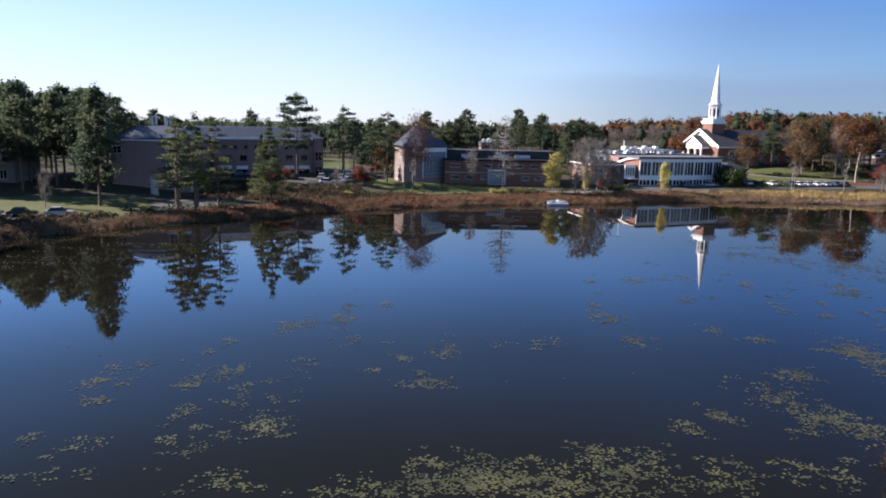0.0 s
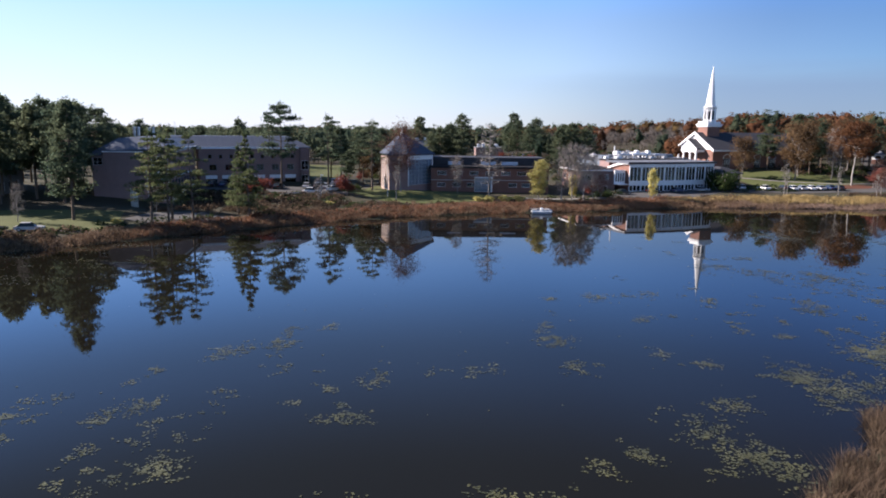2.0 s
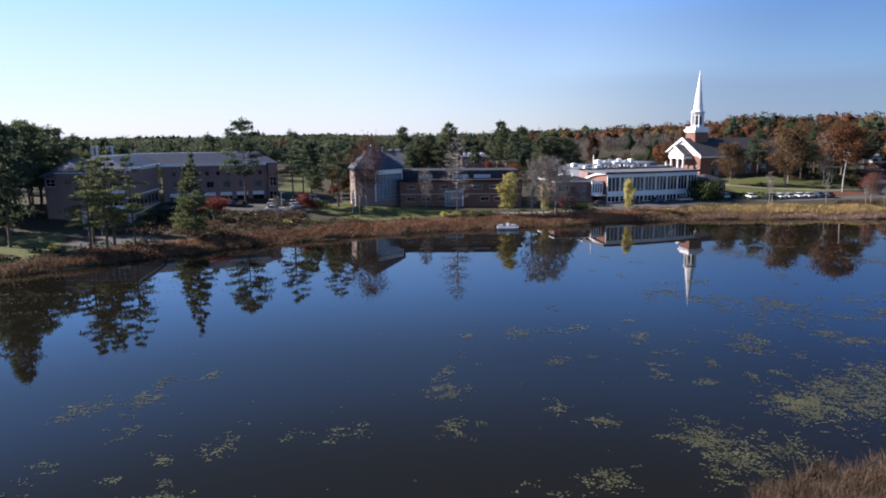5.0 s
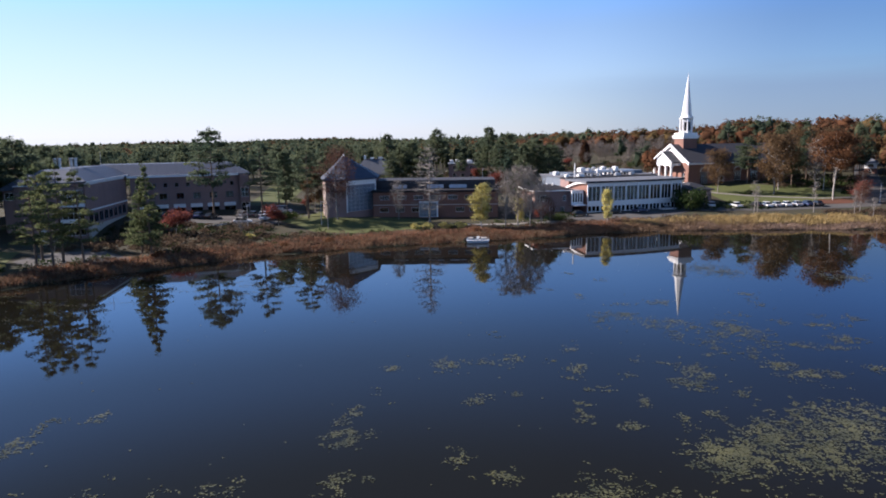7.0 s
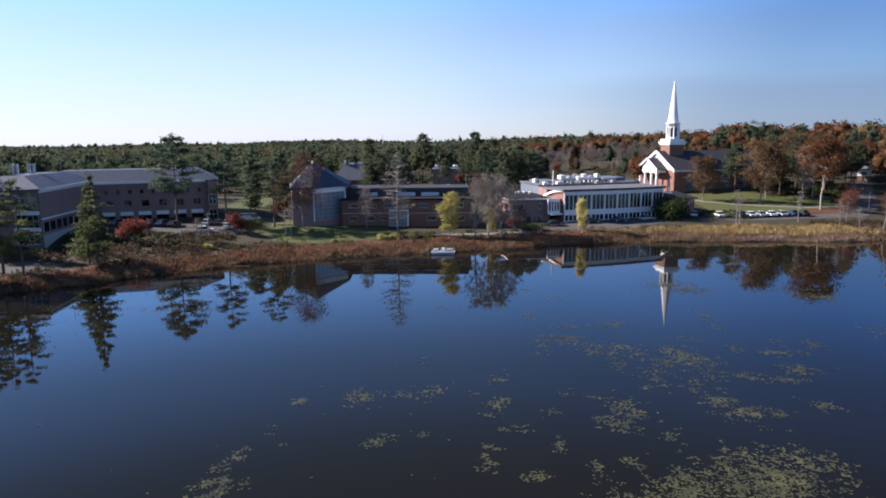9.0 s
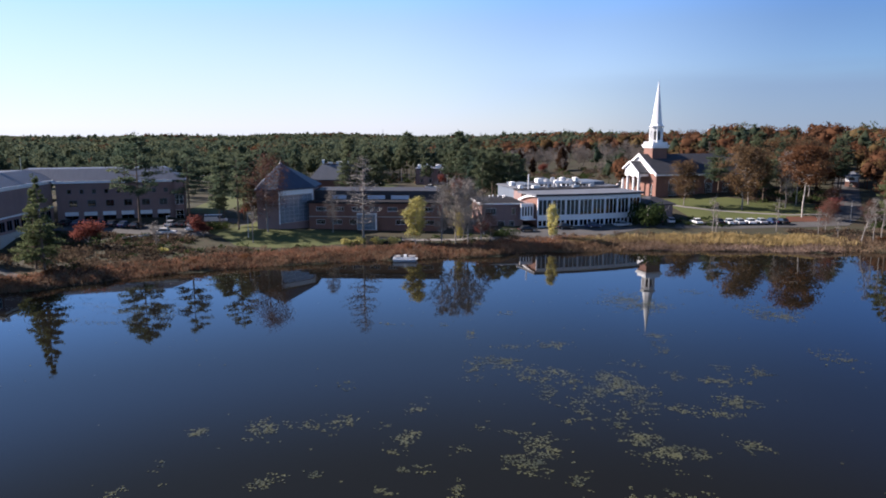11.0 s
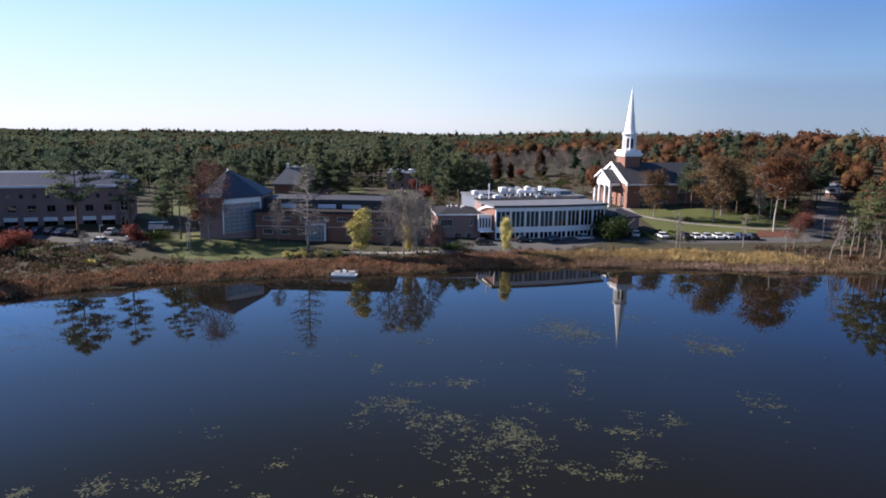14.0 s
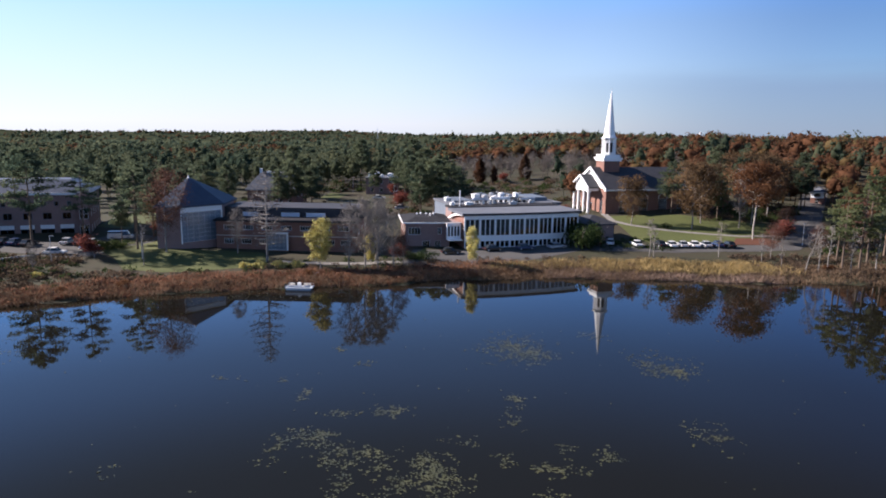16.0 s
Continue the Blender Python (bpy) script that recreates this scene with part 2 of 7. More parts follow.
L_SHRUB_DK = leaf_mat("brown_shrub_twigs", (0.072, 0.054, 0.0384), (0.18, 0.1296, 0.09), scale=0.15)
# brown shrub twigs again, with the slope's shade put into the colour
L_HILL_SHADE = leaf_mat("shaded_brown_twigs", (0.0575, 0.046, 0.0345), (0.1265, 0.092, 0.0633), scale=0.15)
L_GREEN = leaf_mat("green_shrub_leaves", (0.02618, 0.04284, 0.01666), (0.056, 0.07616, 0.028))
L_REED = leaf_mat("dry_reed", (0.175, 0.135, 0.0625), (0.375, 0.2812, 0.125), scale=0.35, through_light=0.25)
L_REED_BROWN = leaf_mat("brown_sedge", (0.1028, 0.06825, 0.04301), (0.2244, 0.1543, 0.09817), scale=0.3, through_light=0.25)
L_REED_NEAR = leaf_mat("brown_marsh_reed", (0.05, 0.037, 0.026), (0.14, 0.1, 0.068), scale=0.6, through_light=0.2)
L_PALE = leaf_mat("pale_sedge", (0.138, 0.0978, 0.0713), (0.2875, 0.207, 0.1552), scale=0.3, through_light=0.25)
L_RUSSET = leaf_mat("russet_grass", (0.104, 0.062, 0.042), (0.275, 0.152, 0.097), scale=0.2, through_light=0.45)
L_PAD = mat("lily_pad_leaf", (0.02, 0.024, 0.012), (0.128, 0.124, 0.05), 0.35, 0.3, spec=0.42, fine=5)

# still pond water: dark body, mirror surface with faint ripples
M_WATER = bpy.data.materials.new("pond_water")
M_WATER.use_nodes = True
_n, _l = M_WATER.node_tree.nodes, M_WATER.node_tree.links
_b = _n["Principled BSDF"]
_b.inputs["Base Color"].default_value = (0.0086, 0.0078, 0.0056, 1)
_b.inputs["Roughness"].default_value, _b.inputs["IOR"].default_value = 0.02, 1.333
_co, _n1, _n2 = _n.new("ShaderNodeTexCoord"), _n.new("ShaderNodeTexNoise"), _n.new("ShaderNodeTexNoise")
_n1.inputs["Scale"].default_value, _n2.inputs["Scale"].default_value = 0.5, 3.0
_l.new(_co.outputs["Object"], _n1.inputs["Vector"])
_l.new(_co.outputs["Object"], _n2.inputs["Vector"])
_ad = _n.new("ShaderNodeMath")
_ad.operation = "MULTIPLY_ADD"
_ad.inputs[1].default_value = 0.12
_l.new(_n2.outputs[0], _ad.inputs[0])
_l.new(_n1.outputs[0], _ad.inputs[2])
_bp = _n.new("ShaderNodeBump")
_bp.inputs["Strength"].default_value, _bp.inputs["Distance"].default_value = 0.25, 0.006
_l.new(_ad.outputs[0], _bp.inputs["Height"])
_l.new(_bp.outputs[0], _b.inputs["Normal"])

# ---- mesh helpers ----
RNG = np.random.default_rng(7)


def mesh_np(name, V, T, material):
    """A mesh of triangles from arrays."""
    V, T = np.asarray(V, dtype=np.float32), np.asarray(T, dtype=np.int32)
    me = bpy.data.meshes.new(name)
    me.vertices.add(len(V))
    me.vertices.foreach_set("co", V.ravel())
    me.loops.add(T.size)
    me.loops.foreach_set("vertex_index", T.ravel())
    me.polygons.add(len(T))
    me.polygons.foreach_set("loop_start", np.arange(0, T.size, 3, dtype=np.int32))
    me.update(calc_edges=True)
    me.validate()
    me.materials.append(material)
    return me


_bi = bmesh.new()
bmesh.ops.create_icosphere(_bi, subdivisions=1, radius=1.0)
_bi.verts.index_update()
ICO_V = np.array([v.co[:] for v in _bi.verts])
ICO_T = np.array([[v.index for v in f.verts] for f in _bi.faces])
_bi.free()
_bi = bmesh.new()
bmesh.ops.create_icosphere(_bi, subdivisions=2, radius=1.0)
BALL_V = np.array([v.co[:] for v in _bi.verts])
BALL_T = np.array([[v.index for v in f.verts] for f in _bi.faces])
_bi.free()


class Soup:
    """Triangles gathered in arrays."""

    def __init__(self):
        self.v, self.t, self.n = [], [], 0

    def add(self, V, T):
        V = np.asarray(V, dtype=float)
        self.v.append(V)
        self.t.append(np.asarray(T) + self.n)
        self.n += len(V)

    def tube(self, p0, p1, r0, r1, sides=5):
        p0, p1 = np.asarray(p0, float), np.asarray(p1, float)
        w = p1 - p0
        w = w / max(np.linalg.norm(w), 1e-6)
        a = np.cross(w, (0.3, 0.9, 0.2))
        a /= np.linalg.norm(a)
        b = np.cross(w, a)
        ang = np.arange(sides) * 2 * np.pi / sides
        ring = np.outer(np.cos(ang), a) + np.outer(np.sin(ang), b)
        k = np.arange(sides)
        j = (k + 1) % sides
        self.add(np.vstack([p0 + r0 * ring, p1 + r1 * ring]), np.vstack([np.column_stack([k, j, j + sides]), np.column_stack([k, j + sides, k + sides])]))

    def blob(self, c, rx, rz, rng, rough=0.22, fine=False, taper=0.0):
        """A small uneven clump."""
        base, tri = (BALL_V, BALL_T) if fine else (ICO_V, ICO_T)
        W = base * (1 + rng.uniform(-rough, rough, (len(base), 1))) * (rx, rx, rz)
        W[:, :2] *= (1 - taper * base[:, 2])[:, None]
        a = rng.uniform(0, 2 * np.pi)
        W = np.column_stack([W[:, 0] * math.cos(a) - W[:, 1] * math.sin(a), W[:, 0] * math.sin(a) + W[:, 1] * math.cos(a), W[:, 2]])
        self.add(W + np.asarray(c, float), tri)

    def leaves(self, C, size, flat=0.0, rng=RNG, out=None, loose=0.5, sharp=False):
        """A small four-cornered leaf or spray round each centre, facing roughly along out where that is given."""
        C = np.asarray(C, float)
        n = len(C)
        if n == 0:
            return
        a, b = rng.normal(size=(n, 3)), rng.normal(size=(n, 3))
        if out is None:
            a[:, 2] *= 1 - flat
            b[:, 2] *= 1 - flat
        else:
            face = out / np.maximum(np.linalg.norm(out, axis=1), 1e-6)[:, None] + rng.normal(0, loose, (n, 3))
            face /= np.linalg.norm(face, axis=1)[:, None]
            a -= face * (a * face).sum(1)[:, None]
        a /= np.linalg.norm(a, axis=1)[:, None]
        if out is None:
            b -= a * (a * b).sum(1)[:, None]
        else:
            b = np.cross(face, a)
        b /= np.linalg.norm(b, axis=1)[:, None]
        s = (size * rng.uniform(0.6, 1.4, n))[:, None]
        if sharp:
            # one pointed spray
            V = np.stack([C - a * s - b * s * 0.45, C - a * s * 0.6 + b * s * 0.5, C + a * s], 1).reshape(-1, 3)
            self.add(V, np.arange(3 * n).reshape(-1, 3))
            return
        V = np.stack([C - a * s, C - b * s * 0.55, C + a * s, C + b * s * 0.55], 1).reshape(-1, 3)
        i = np.arange(n)[:, None] * 4
        self.add(V, np.vstack([i + [0, 1, 2], i + [0, 2, 3]]))

    def mesh(self, name, material):
        return mesh_np(name, np.vstack(self.v), np.vstack(self.t), material)

    def arrays(self):
        return np.vstack(self.v), np.vstack(self.t)


def part(name, bm, material, parent=None, label="", smooth=False):
    """Links a bmesh as one mesh object under a thing or a part."""
    me = bpy.data.meshes.new(name)
    bm.normal_update()
    bm.to_mesh(me)
    bm.free()
    me.materials.append(material)
    if smooth:
        for p in me.polygons:
            p.use_smooth = True
    ob = new(name, me)
    if parent:
        ob.parent = parent
    return tagged(ob, label)


def box(bm, x0, x1, y0, y1, z0, z1):
    vs = [bm.verts.new(c) for c in ((x0, y0, z0), (x1, y0, z0), (x1, y1, z0), (x0, y1, z0), (x0, y0, z1), (x1, y0, z1), (x1, y1, z1), (x0, y1, z1))]
    for f in ((3, 2, 1, 0), (4, 5, 6, 7), (0, 1, 5, 4), (1, 2, 6, 5), (2, 3, 7, 6), (3, 0, 4, 7)):
        bm.faces.new([vs[i] for i in f])
    return vs


def boxes(*bs):
    bm = bmesh.new()
    for b in bs:
        box(bm, *b)
    return bm


def prism(bm, ring0, ring1):
    """Joins two rings of the same count, with both caps."""
    a, b = [bm.verts.new(p) for p in ring0], [bm.verts.new(p) for p in ring1]
    n = len(a)
    for i in range(n):
        bm.faces.new((a[i], a[(i + 1) % n], b[(i + 1) % n], b[i]))
    bm.faces.new(a[::-1])
    bm.faces.new(b)


def cyl(bm, x, y, z0, z1, r0, r1=None, n=12):
    r1 = r0 if r1 is None else r1
    ring = [(math.cos(2 * math.pi * k / n), math.sin(2 * math.pi * k / n)) for k in range(n)]
    prism(bm, [(x + r0 * c, y + r0 * s, z0) for c, s in ring], [(x + r1 * c, y + r1 * s, z1) for c, s in ring])


def place(ob, x, y, z, ux=1.0, uy=0.0):
    """Sets a thing's base and the way its own x axis points."""
    ob.matrix_basis = pose(x, y, z, 0, 0, math.degrees(math.atan2(uy, ux)))
    return ob


def grid_solid(xs, zs, solid, y0, y1):
    """One connected slab: the cells of a grid for which solid(x, z) holds."""
    bm = bmesh.new()
    nx, nz = len(xs) - 1, len(zs) - 1
    on = [[solid((xs[i] + xs[i + 1]) / 2, (zs[k] + zs[k + 1]) / 2) for k in range(nz)] for i in range(nx)]
    made = {}

    def v(i, k, s):
        if (i, k, s) not in made:
            made[i, k, s] = bm.verts.new((xs[i], (y0, y1)[s], zs[k]))
        return made[i, k, s]

    def full(i, k):
        return 0 <= i < nx and 0 <= k < nz and on[i][k]

    for i in range(nx):
        for k in range(nz):
            if not on[i][k]:
                continue
            bm.faces.new((v(i, k, 0), v(i + 1, k, 0), v(i + 1, k + 1, 0), v(i, k + 1, 0)))
            bm.faces.new((v(i, k + 1, 1), v(i + 1, k + 1, 1), v(i + 1, k, 1), v(i, k, 1)))
            if not full(i, k - 1):
                bm.faces.new((v(i, k, 1), v(i + 1, k, 1), v(i + 1, k, 0), v(i, k, 0)))
            if not full(i, k + 1):
                bm.faces.new((v(i, k + 1, 0), v(i + 1, k + 1, 0), v(i + 1, k + 1, 1), v(i, k + 1, 1)))
            if not full(i - 1, k):
                bm.faces.new((v(i, k, 0), v(i, k + 1, 0), v(i, k + 1, 1), v(i, k, 1)))
            if not full(i + 1, k):
                bm.faces.new((v(i + 1, k + 1, 0), v(i + 1, k, 0), v(i + 1, k, 1), v(i + 1, k + 1, 1)))
    return bm


def panel_bm(L, z0, z1, openings, thick=0.3):
    """A wall along x with openings (x0, x1, z0, z1) cut through it."""
    xs = sorted({0.0, L, *[o[0] for o in openings], *[o[1] for o in openings]})
    zs = sorted({z0, z1, *[o[2] for o in openings], *[o[3] for o in openings]})
    return grid_solid(xs, zs, lambda x, z: not any(o[0] < x < o[1] and o[2] < z < o[3] for o in openings), 0, thick)


def frame_bm(x0, x1, z0, z1, nx, nz, bar, y0, y1):
    """A window frame with its glazing bars, as one piece."""
    def cuts(a, b, n):
        out = [a, a + bar]
        for k in range(1, n):
            c = a + (b - a) * k / n
            out += [c - bar * 0.35, c + bar * 0.35]
        return out + [b - bar, b]
    xs, zs = cuts(x0, x1, nx), cuts(z0, z1, nz)
    inside = lambda c, cs: any(cs[k] < c < cs[k + 1] for k in range(0, len(cs), 2))
    return grid_solid(xs, zs, lambda x, z: inside(x, xs) or inside(z, zs), y0, y1)


def wall(parent, x, y, ux, uy, L, z0, z1, openings, material, grid=(1, 1), frame_mat=None, label="", name="wall", bar=0.07, glass=None):
    """A wall part with a framed, glazed window part in each opening. Local x, y and way along it; its back is on the left."""
    w = part(name, panel_bm(L, z0, z1, openings), material, parent, label)
    place(w, x, y, 0, ux, uy)
    for x0, x1, a, b in openings:
        nx, nz = grid if not callable(grid) else grid(x1 - x0, b - a)
        bm = frame_bm(x0, x1, a, b, nx, nz, bar, 0.05, 0.17)
        win = part("window", bm, frame_mat or M_WHITE, w)
        g = bmesh.new()
        box(g, x0 + 0.02, x1 - 0.02, 0.10, 0.115, a + 0.02, b - 0.02)
        pane = part("pane", g, glass or M_GLASS, win)
        pane.visible_shadow = False
    return w


def hip_roof(bm, L, D, z, rise, inset, over=0.6, thick=0.3, flat=True, x=0.0, y=0.0):
    """A hipped roof with eave thickness, cut flat on top."""
    o = [(x - over, y - over), (x + L + over, y - over), (x + L + over, y + D + over), (x - over, y + D + over)]
    i = [(x + inset, y + inset), (x + L - inset, y + inset), (x + L - inset, y + D - inset), (x + inset, y + D - inset)]
    prism(bm, [(a, b, z) for a, b in o], [(a, b, z + thick) for a, b in o])
    prism(bm, [(a, b, z + thick + 0.004) for a, b in o], [(a, b, z + rise) for a, b in i])


def row(x0, x1, count, width, z0, z1):
    step = (x1 - x0) / count
    return [(x0 + step * (k + 0.5) - width / 2, x0 + step * (k + 0.5) + width / 2, z0, z1) for k in range(count)]


# ---- ground, pond ----
SHORE_X = [-600, -140, -95, -67, -56, -43, -28, -14, 4, 22, 38, 50, 73, 97, 114, 138, 175, 600]
SHORE_Y = [-150, 30, 70, 99, 110, 124, 137, 149, 158, 164.5, 169, 176, 183, 184, 184, 187, 195, 230]
NEAR_X = [-600, -40, -10, 0, 12, 22, 25.3, 28.9, 32.4, 35.6, 41, 50, 60, 90, 160, 600]
NEAR_Y = [-260, -140, -40, 0, 17, 31.4, 36.5, 41, 44, 49.6, 52.6, 55, 57, 57, 60, 60]


def shore(x):
    return np.interp(x, SHORE_X, SHORE_Y)


def gz(x, y):
    """The ground's height."""
    x, y = np.asarray(x, float), np.asarray(y, float)
    d = (y - shore(x)) * 0.85 + 1.2 * np.sin(x * 0.35) + 0.7 * np.sin(x * 0.9 + 1)
    far = np.where(d < 0, np.maximum(-1.6, d * 0.22), np.interp(d, [0, 2.5, 10, 30, 80, 200, 420, 800, 1400, 2100, 2700, 3800], [0.0, 0.55, 1.3, 2.1, 3.4, 4.5, 4.0, 1.5, -2.5, -6.0, -60.0, -160.0]))
    far = far - np.clip((-x / np.maximum(y, 1.0) - 0.2) / 0.3, 0, 1) * 0.0055 * np.maximum(y - 450, 0)
    far = far + 1.7 * np.exp(-(((x - 104) / 26) ** 2 + ((y - 257) / 20) ** 2))
    far = far + 13.0 * np.exp(-(((x - 200) / 135) ** 2 + ((y - 390) / 110) ** 2)) - 7.0 * np.exp(-(((x + 200) / 430) ** 2 + ((y - 1700) / 700) ** 2)) + 0.8 * np.exp(-(((x + 50) / 18) ** 2 + ((y - 200) / 25) ** 2))
    far = far + 0.9 * np.exp(-(((x + 8) / 18) ** 2 + ((y - 183) / 6) ** 2))
    far = far - 2.4 * np.exp(-(((x + 61) / 11) ** 2 + ((y - 157) / 10) ** 2))
    # low rolling ridges far off
    roll = np.clip((y - 420) / 500, 0, 1)
    far = far + roll * (8.0 * np.sin(x * 0.0052 + y * 0.0031 + 0.6) * np.sin(y * 0.0043 - x * 0.0017) + 2.2 * np.sin(x * 0.013 + 1.3) * np.sin(y * 0.011))
    d2 = (np.interp(x, NEAR_X, NEAR_Y) - y) * 0.6 + 0.5 * np.sin(y * 0.8)
    near = np.where(d2 < -40, -99.0, np.where(d2 < 0, np.maximum(-1.6, d2 * 0.22), np.interp(d2, [0, 3, 40, 400], [0, 0.35, 0.6, 4.0])))
    return np.maximum(far, near)


def gz1(x, y):
    return float(gz(x, y))


def spread(lo, hi, step, limit):
    mid = list(np.arange(lo, hi + 0.1, step))
    out, s, a, b = mid, step, lo, hi
    while b < limit:
        s *= 1.35
        a, b = a - s, b + s
        out = [a] + out + [b]
    return np.array(out)


GX, GY = spread(-170, 260, 2.5, 4300), spread(-10, 340, 2.5, 4300)
_X, _Y = np.meshgrid(GX, GY)
_V = np.column_stack([_X.ravel(), _Y.ravel(), gz(_X, _Y).ravel()])
_i = (np.arange(len(GY) - 1)[:, None] * len(GX) + np.arange(len(GX) - 1)[None]).ravel()
_T = np.vstack([np.column_stack([_i, _i + 1, _i + 1 + len(GX)]), np.column_stack([_i, _i + 1 + len(GX), _i + len(GX)])])
ground = tagged(new("ground", mesh_np("ground", _V, _T, M_GROUND)), "leaf-strewn soil and rough grass round the pond", "ground", kind="structure")

_bm = bmesh.new()
bmesh.ops.create_grid(_bm, x_segments=12, y_segments=12, size=420)
water = part("water", _bm, M_WATER, None, "still dark blue pond mirroring sky and trees")
water.location = (0, 60, 0)
tagged(water, category="pond", kind="structure")


def patch(name, pts, material, lift, label, category):
    """A flat-lying area that follows the ground."""
    bm = bmesh.new()
    bm.faces.new([bm.verts.new((x, y, 0)) for x, y in pts])
    xs, ys = [p[0] for p in pts], [p[1] for p in pts]
    for lo, hi, axis in ((min(xs), max(xs), 0), (min(ys), max(ys), 1)):
        c = math.floor(lo / 2.5) * 2.5
        while c < hi:
            c += 2.5
            co, no = [0, 0, 0], [0, 0, 0]
            co[axis], no[axis] = c, 1
            bmesh.ops.bisect_plane(bm, geom=bm.verts[:] + bm.edges[:] + bm.faces[:], plane_co=co, plane_no=no)
    bmesh.ops.triangulate(bm, faces=bm.faces[:])
    for v in bm.verts:
        v.co.z = gz1(v.co.x, v.co.y) + lift
    bmesh.ops.recalc_face_normals(bm, faces=bm.faces[:])
    return tagged(part(name, bm, material, None, label), category=category, kind="structure")


def ribbon(pts, width):
    """The outline of a strip along a line."""
    left, right = [], []
    for k, (x, y) in enumerate(pts):
        a, b = pts[max(0, k - 1)], pts[min(len(pts) - 1, k + 1)]
        d = Vector((b[0] - a[0], b[1] - a[1])).normalized()
        left.append((x - d.y * width / 2, y + d.x * width / 2))
        right.append((x + d.y * width / 2, y - d.x * width / 2))
    return left + right[::-1]


patch("lawn", [(-104, 103), (-84, 107.5), (-60, 115.5), (-57, 124), (-63, 139), (-76, 137), (-88, 131), (-104, 122)], M_LAWN, 0.05, "mown green lawn with long tree shadows", "lawn")
patch("lawn", [(-33, 192), (-18, 200), (-16, 188), (-10, 184), (-3, 186), (8, 187), (12, 181), (10, 175), (2, 170), (-6, 167.5), (-14, 168.5), (-20, 176), (-26, 181)], M_LAWN, 0.05, "sunlit green lawn below the glazed hall", "lawn")
patch("lawn", [(91, 246), (93, 232), (94, 218), (97, 214), (119, 215.5), (124, 221), (133, 228), (136, 240), (112, 248)], M_LAWN, 0.05, "sloping green lawn before the chapel", "lawn")
patch("lawn", [(-43, 207), (-34, 207), (-36, 230), (-44, 272), (-58, 272), (-50, 240)], M_LAWN, 0.05, "bright green lawn behind the pines", "lawn")
patch("lawn", [(-6, 284), (1, 283), (2, 297), (-6, 299)], M_LAWN, 0.05, "small green lawn among campus buildings", "lawn")
patch("road", [(40, 183), (50, 184), (60, 187.5), (70, 195), (80, 204), (100, 204), (118, 207), (131, 210), (142, 226), (158, 262), (178, 305), (171, 308), (151, 265), (136, 229), (127, 216), (116, 213), (99, 212), (80, 212), (70, 207), (54, 200), (40, 198)], M_ASPHALT, 0.05, "pale worn asphalt drive along the pond", "road")
patch("pavement", ribbon([(14, 180), (24, 180.5), (34, 183), (42, 186)], 2.2), M_PATH, 0.09, "pale concrete footpath by the reeds", "path")
patch("pavement", ribbon([(90, 250), (91.5, 240), (96, 235), (104, 230), (112, 226.5), (122, 224.5), (134, 226)], 1.8), M_PATH, 0.09, "pale footpath across the chapel lawn", "path")
patch("parking_lot", [(-63, 176.5), (-38, 175.5), (-30, 173.5), (-25, 177), (-20, 200), (-33, 203), (-36, 187), (-63, 186)], M_ASPHALT, 0.05, "asphalt car park before the brick hall", "car park")
patch("road", [(-59, 131), (-54.5, 127.5), (-44.7, 130.5), (-40, 137), (-50, 143), (-58, 138)], M_ASPHALT, 0.05, "pale asphalt lane by the shore", "road")
patch("road", ribbon([(-104, 105.5), (-84, 110), (-70, 114), (-60, 117.5)], 2.4), M_ASPHALT, 0.09, "narrow asphalt lane with parked cars", "road")
patch("leaf_litter", [(117, 214.5), (126, 215), (130, 219), (127, 223), (120, 222)], mat("fallen_red_leaves", (0.12, 0.045, 0.024), (0.084, 0.036, 0.021), 0.6, 0.95, fine=5), 0.07, "fallen red-brown leaves under the maple", "leaves")

# ---- science hall: two brick wings under grey metal roofs ----
hall = tagged(new("science_hall"), "long brown brick hall with grey metal hipped roof", "building")
place(hall, -80.3, 159.2, 0, 0.985, 0.17)
# front wing
wall(hall, 0, 0, 1, 0, 2.6, -0.8, 12.0, [(0.3, 2.3, 9.9, 11.6)], M_BRICK_DARK, (2, 2), label="low brick corner bay with a window")
wall(hall, 2.6, -0.25, 1, 0, 8.9, -0.8, 13.1, [], M_BRICK_DARK, label="windowless brown brick end wall")
wall(hall, 11.5, 0, 1, 0, 5.7, -0.8, 13.4, [(0.5, 5.3, 1.8, 4.6), (0.5, 5.3, 5.4, 8.2), (0.5, 5.3, 9.0, 11.9)], M_BRICK_DARK, (4, 2), label="banded glass stair bay")
for z in (4.65, 8.25):
    part("band", boxes((11.6, 17.1, -0.12, -0.004, z, z + 0.7)), M_WHITE, hall, "white spandrel band")
wall(hall, 17.2, 0, 0, 1, 26, -0.8, 13.5, row(1, 25, 8, 2.3, 4.2, 6.4), M_BRICK_DARK, (2, 1), frame_mat=M_CLAD)
wall(hall, 0, 30, 0, -1, 30, -0.8, 12.0, row(1, 29, 7, 1.6, 5, 7) + row(1, 29, 7, 1.6, 9, 11), M_BRICK_DARK, (2, 1))
bm = bmesh.new()
eave = [(-0.8, -0.8, 12.3), (2.5, -0.8, 12.45), (2.55, -0.6, 13.2), (17.9, -0.6, 13.85), (17.9, 30.6, 13.75), (-0.8, 30.6, 12.5)]
crest = [(4.6, 5, 16.0), (5.2, 5, 16.05), (5.4, 5, 16.1), (12.2, 5, 16.3), (12.2, 25, 16.3), (4.6, 25, 16.1)]
prism(bm, [(x, y, z - 0.3) for x, y, z in eave], eave)
prism(bm, [(x, y, z + 0.004) for x, y, z in eave], crest)
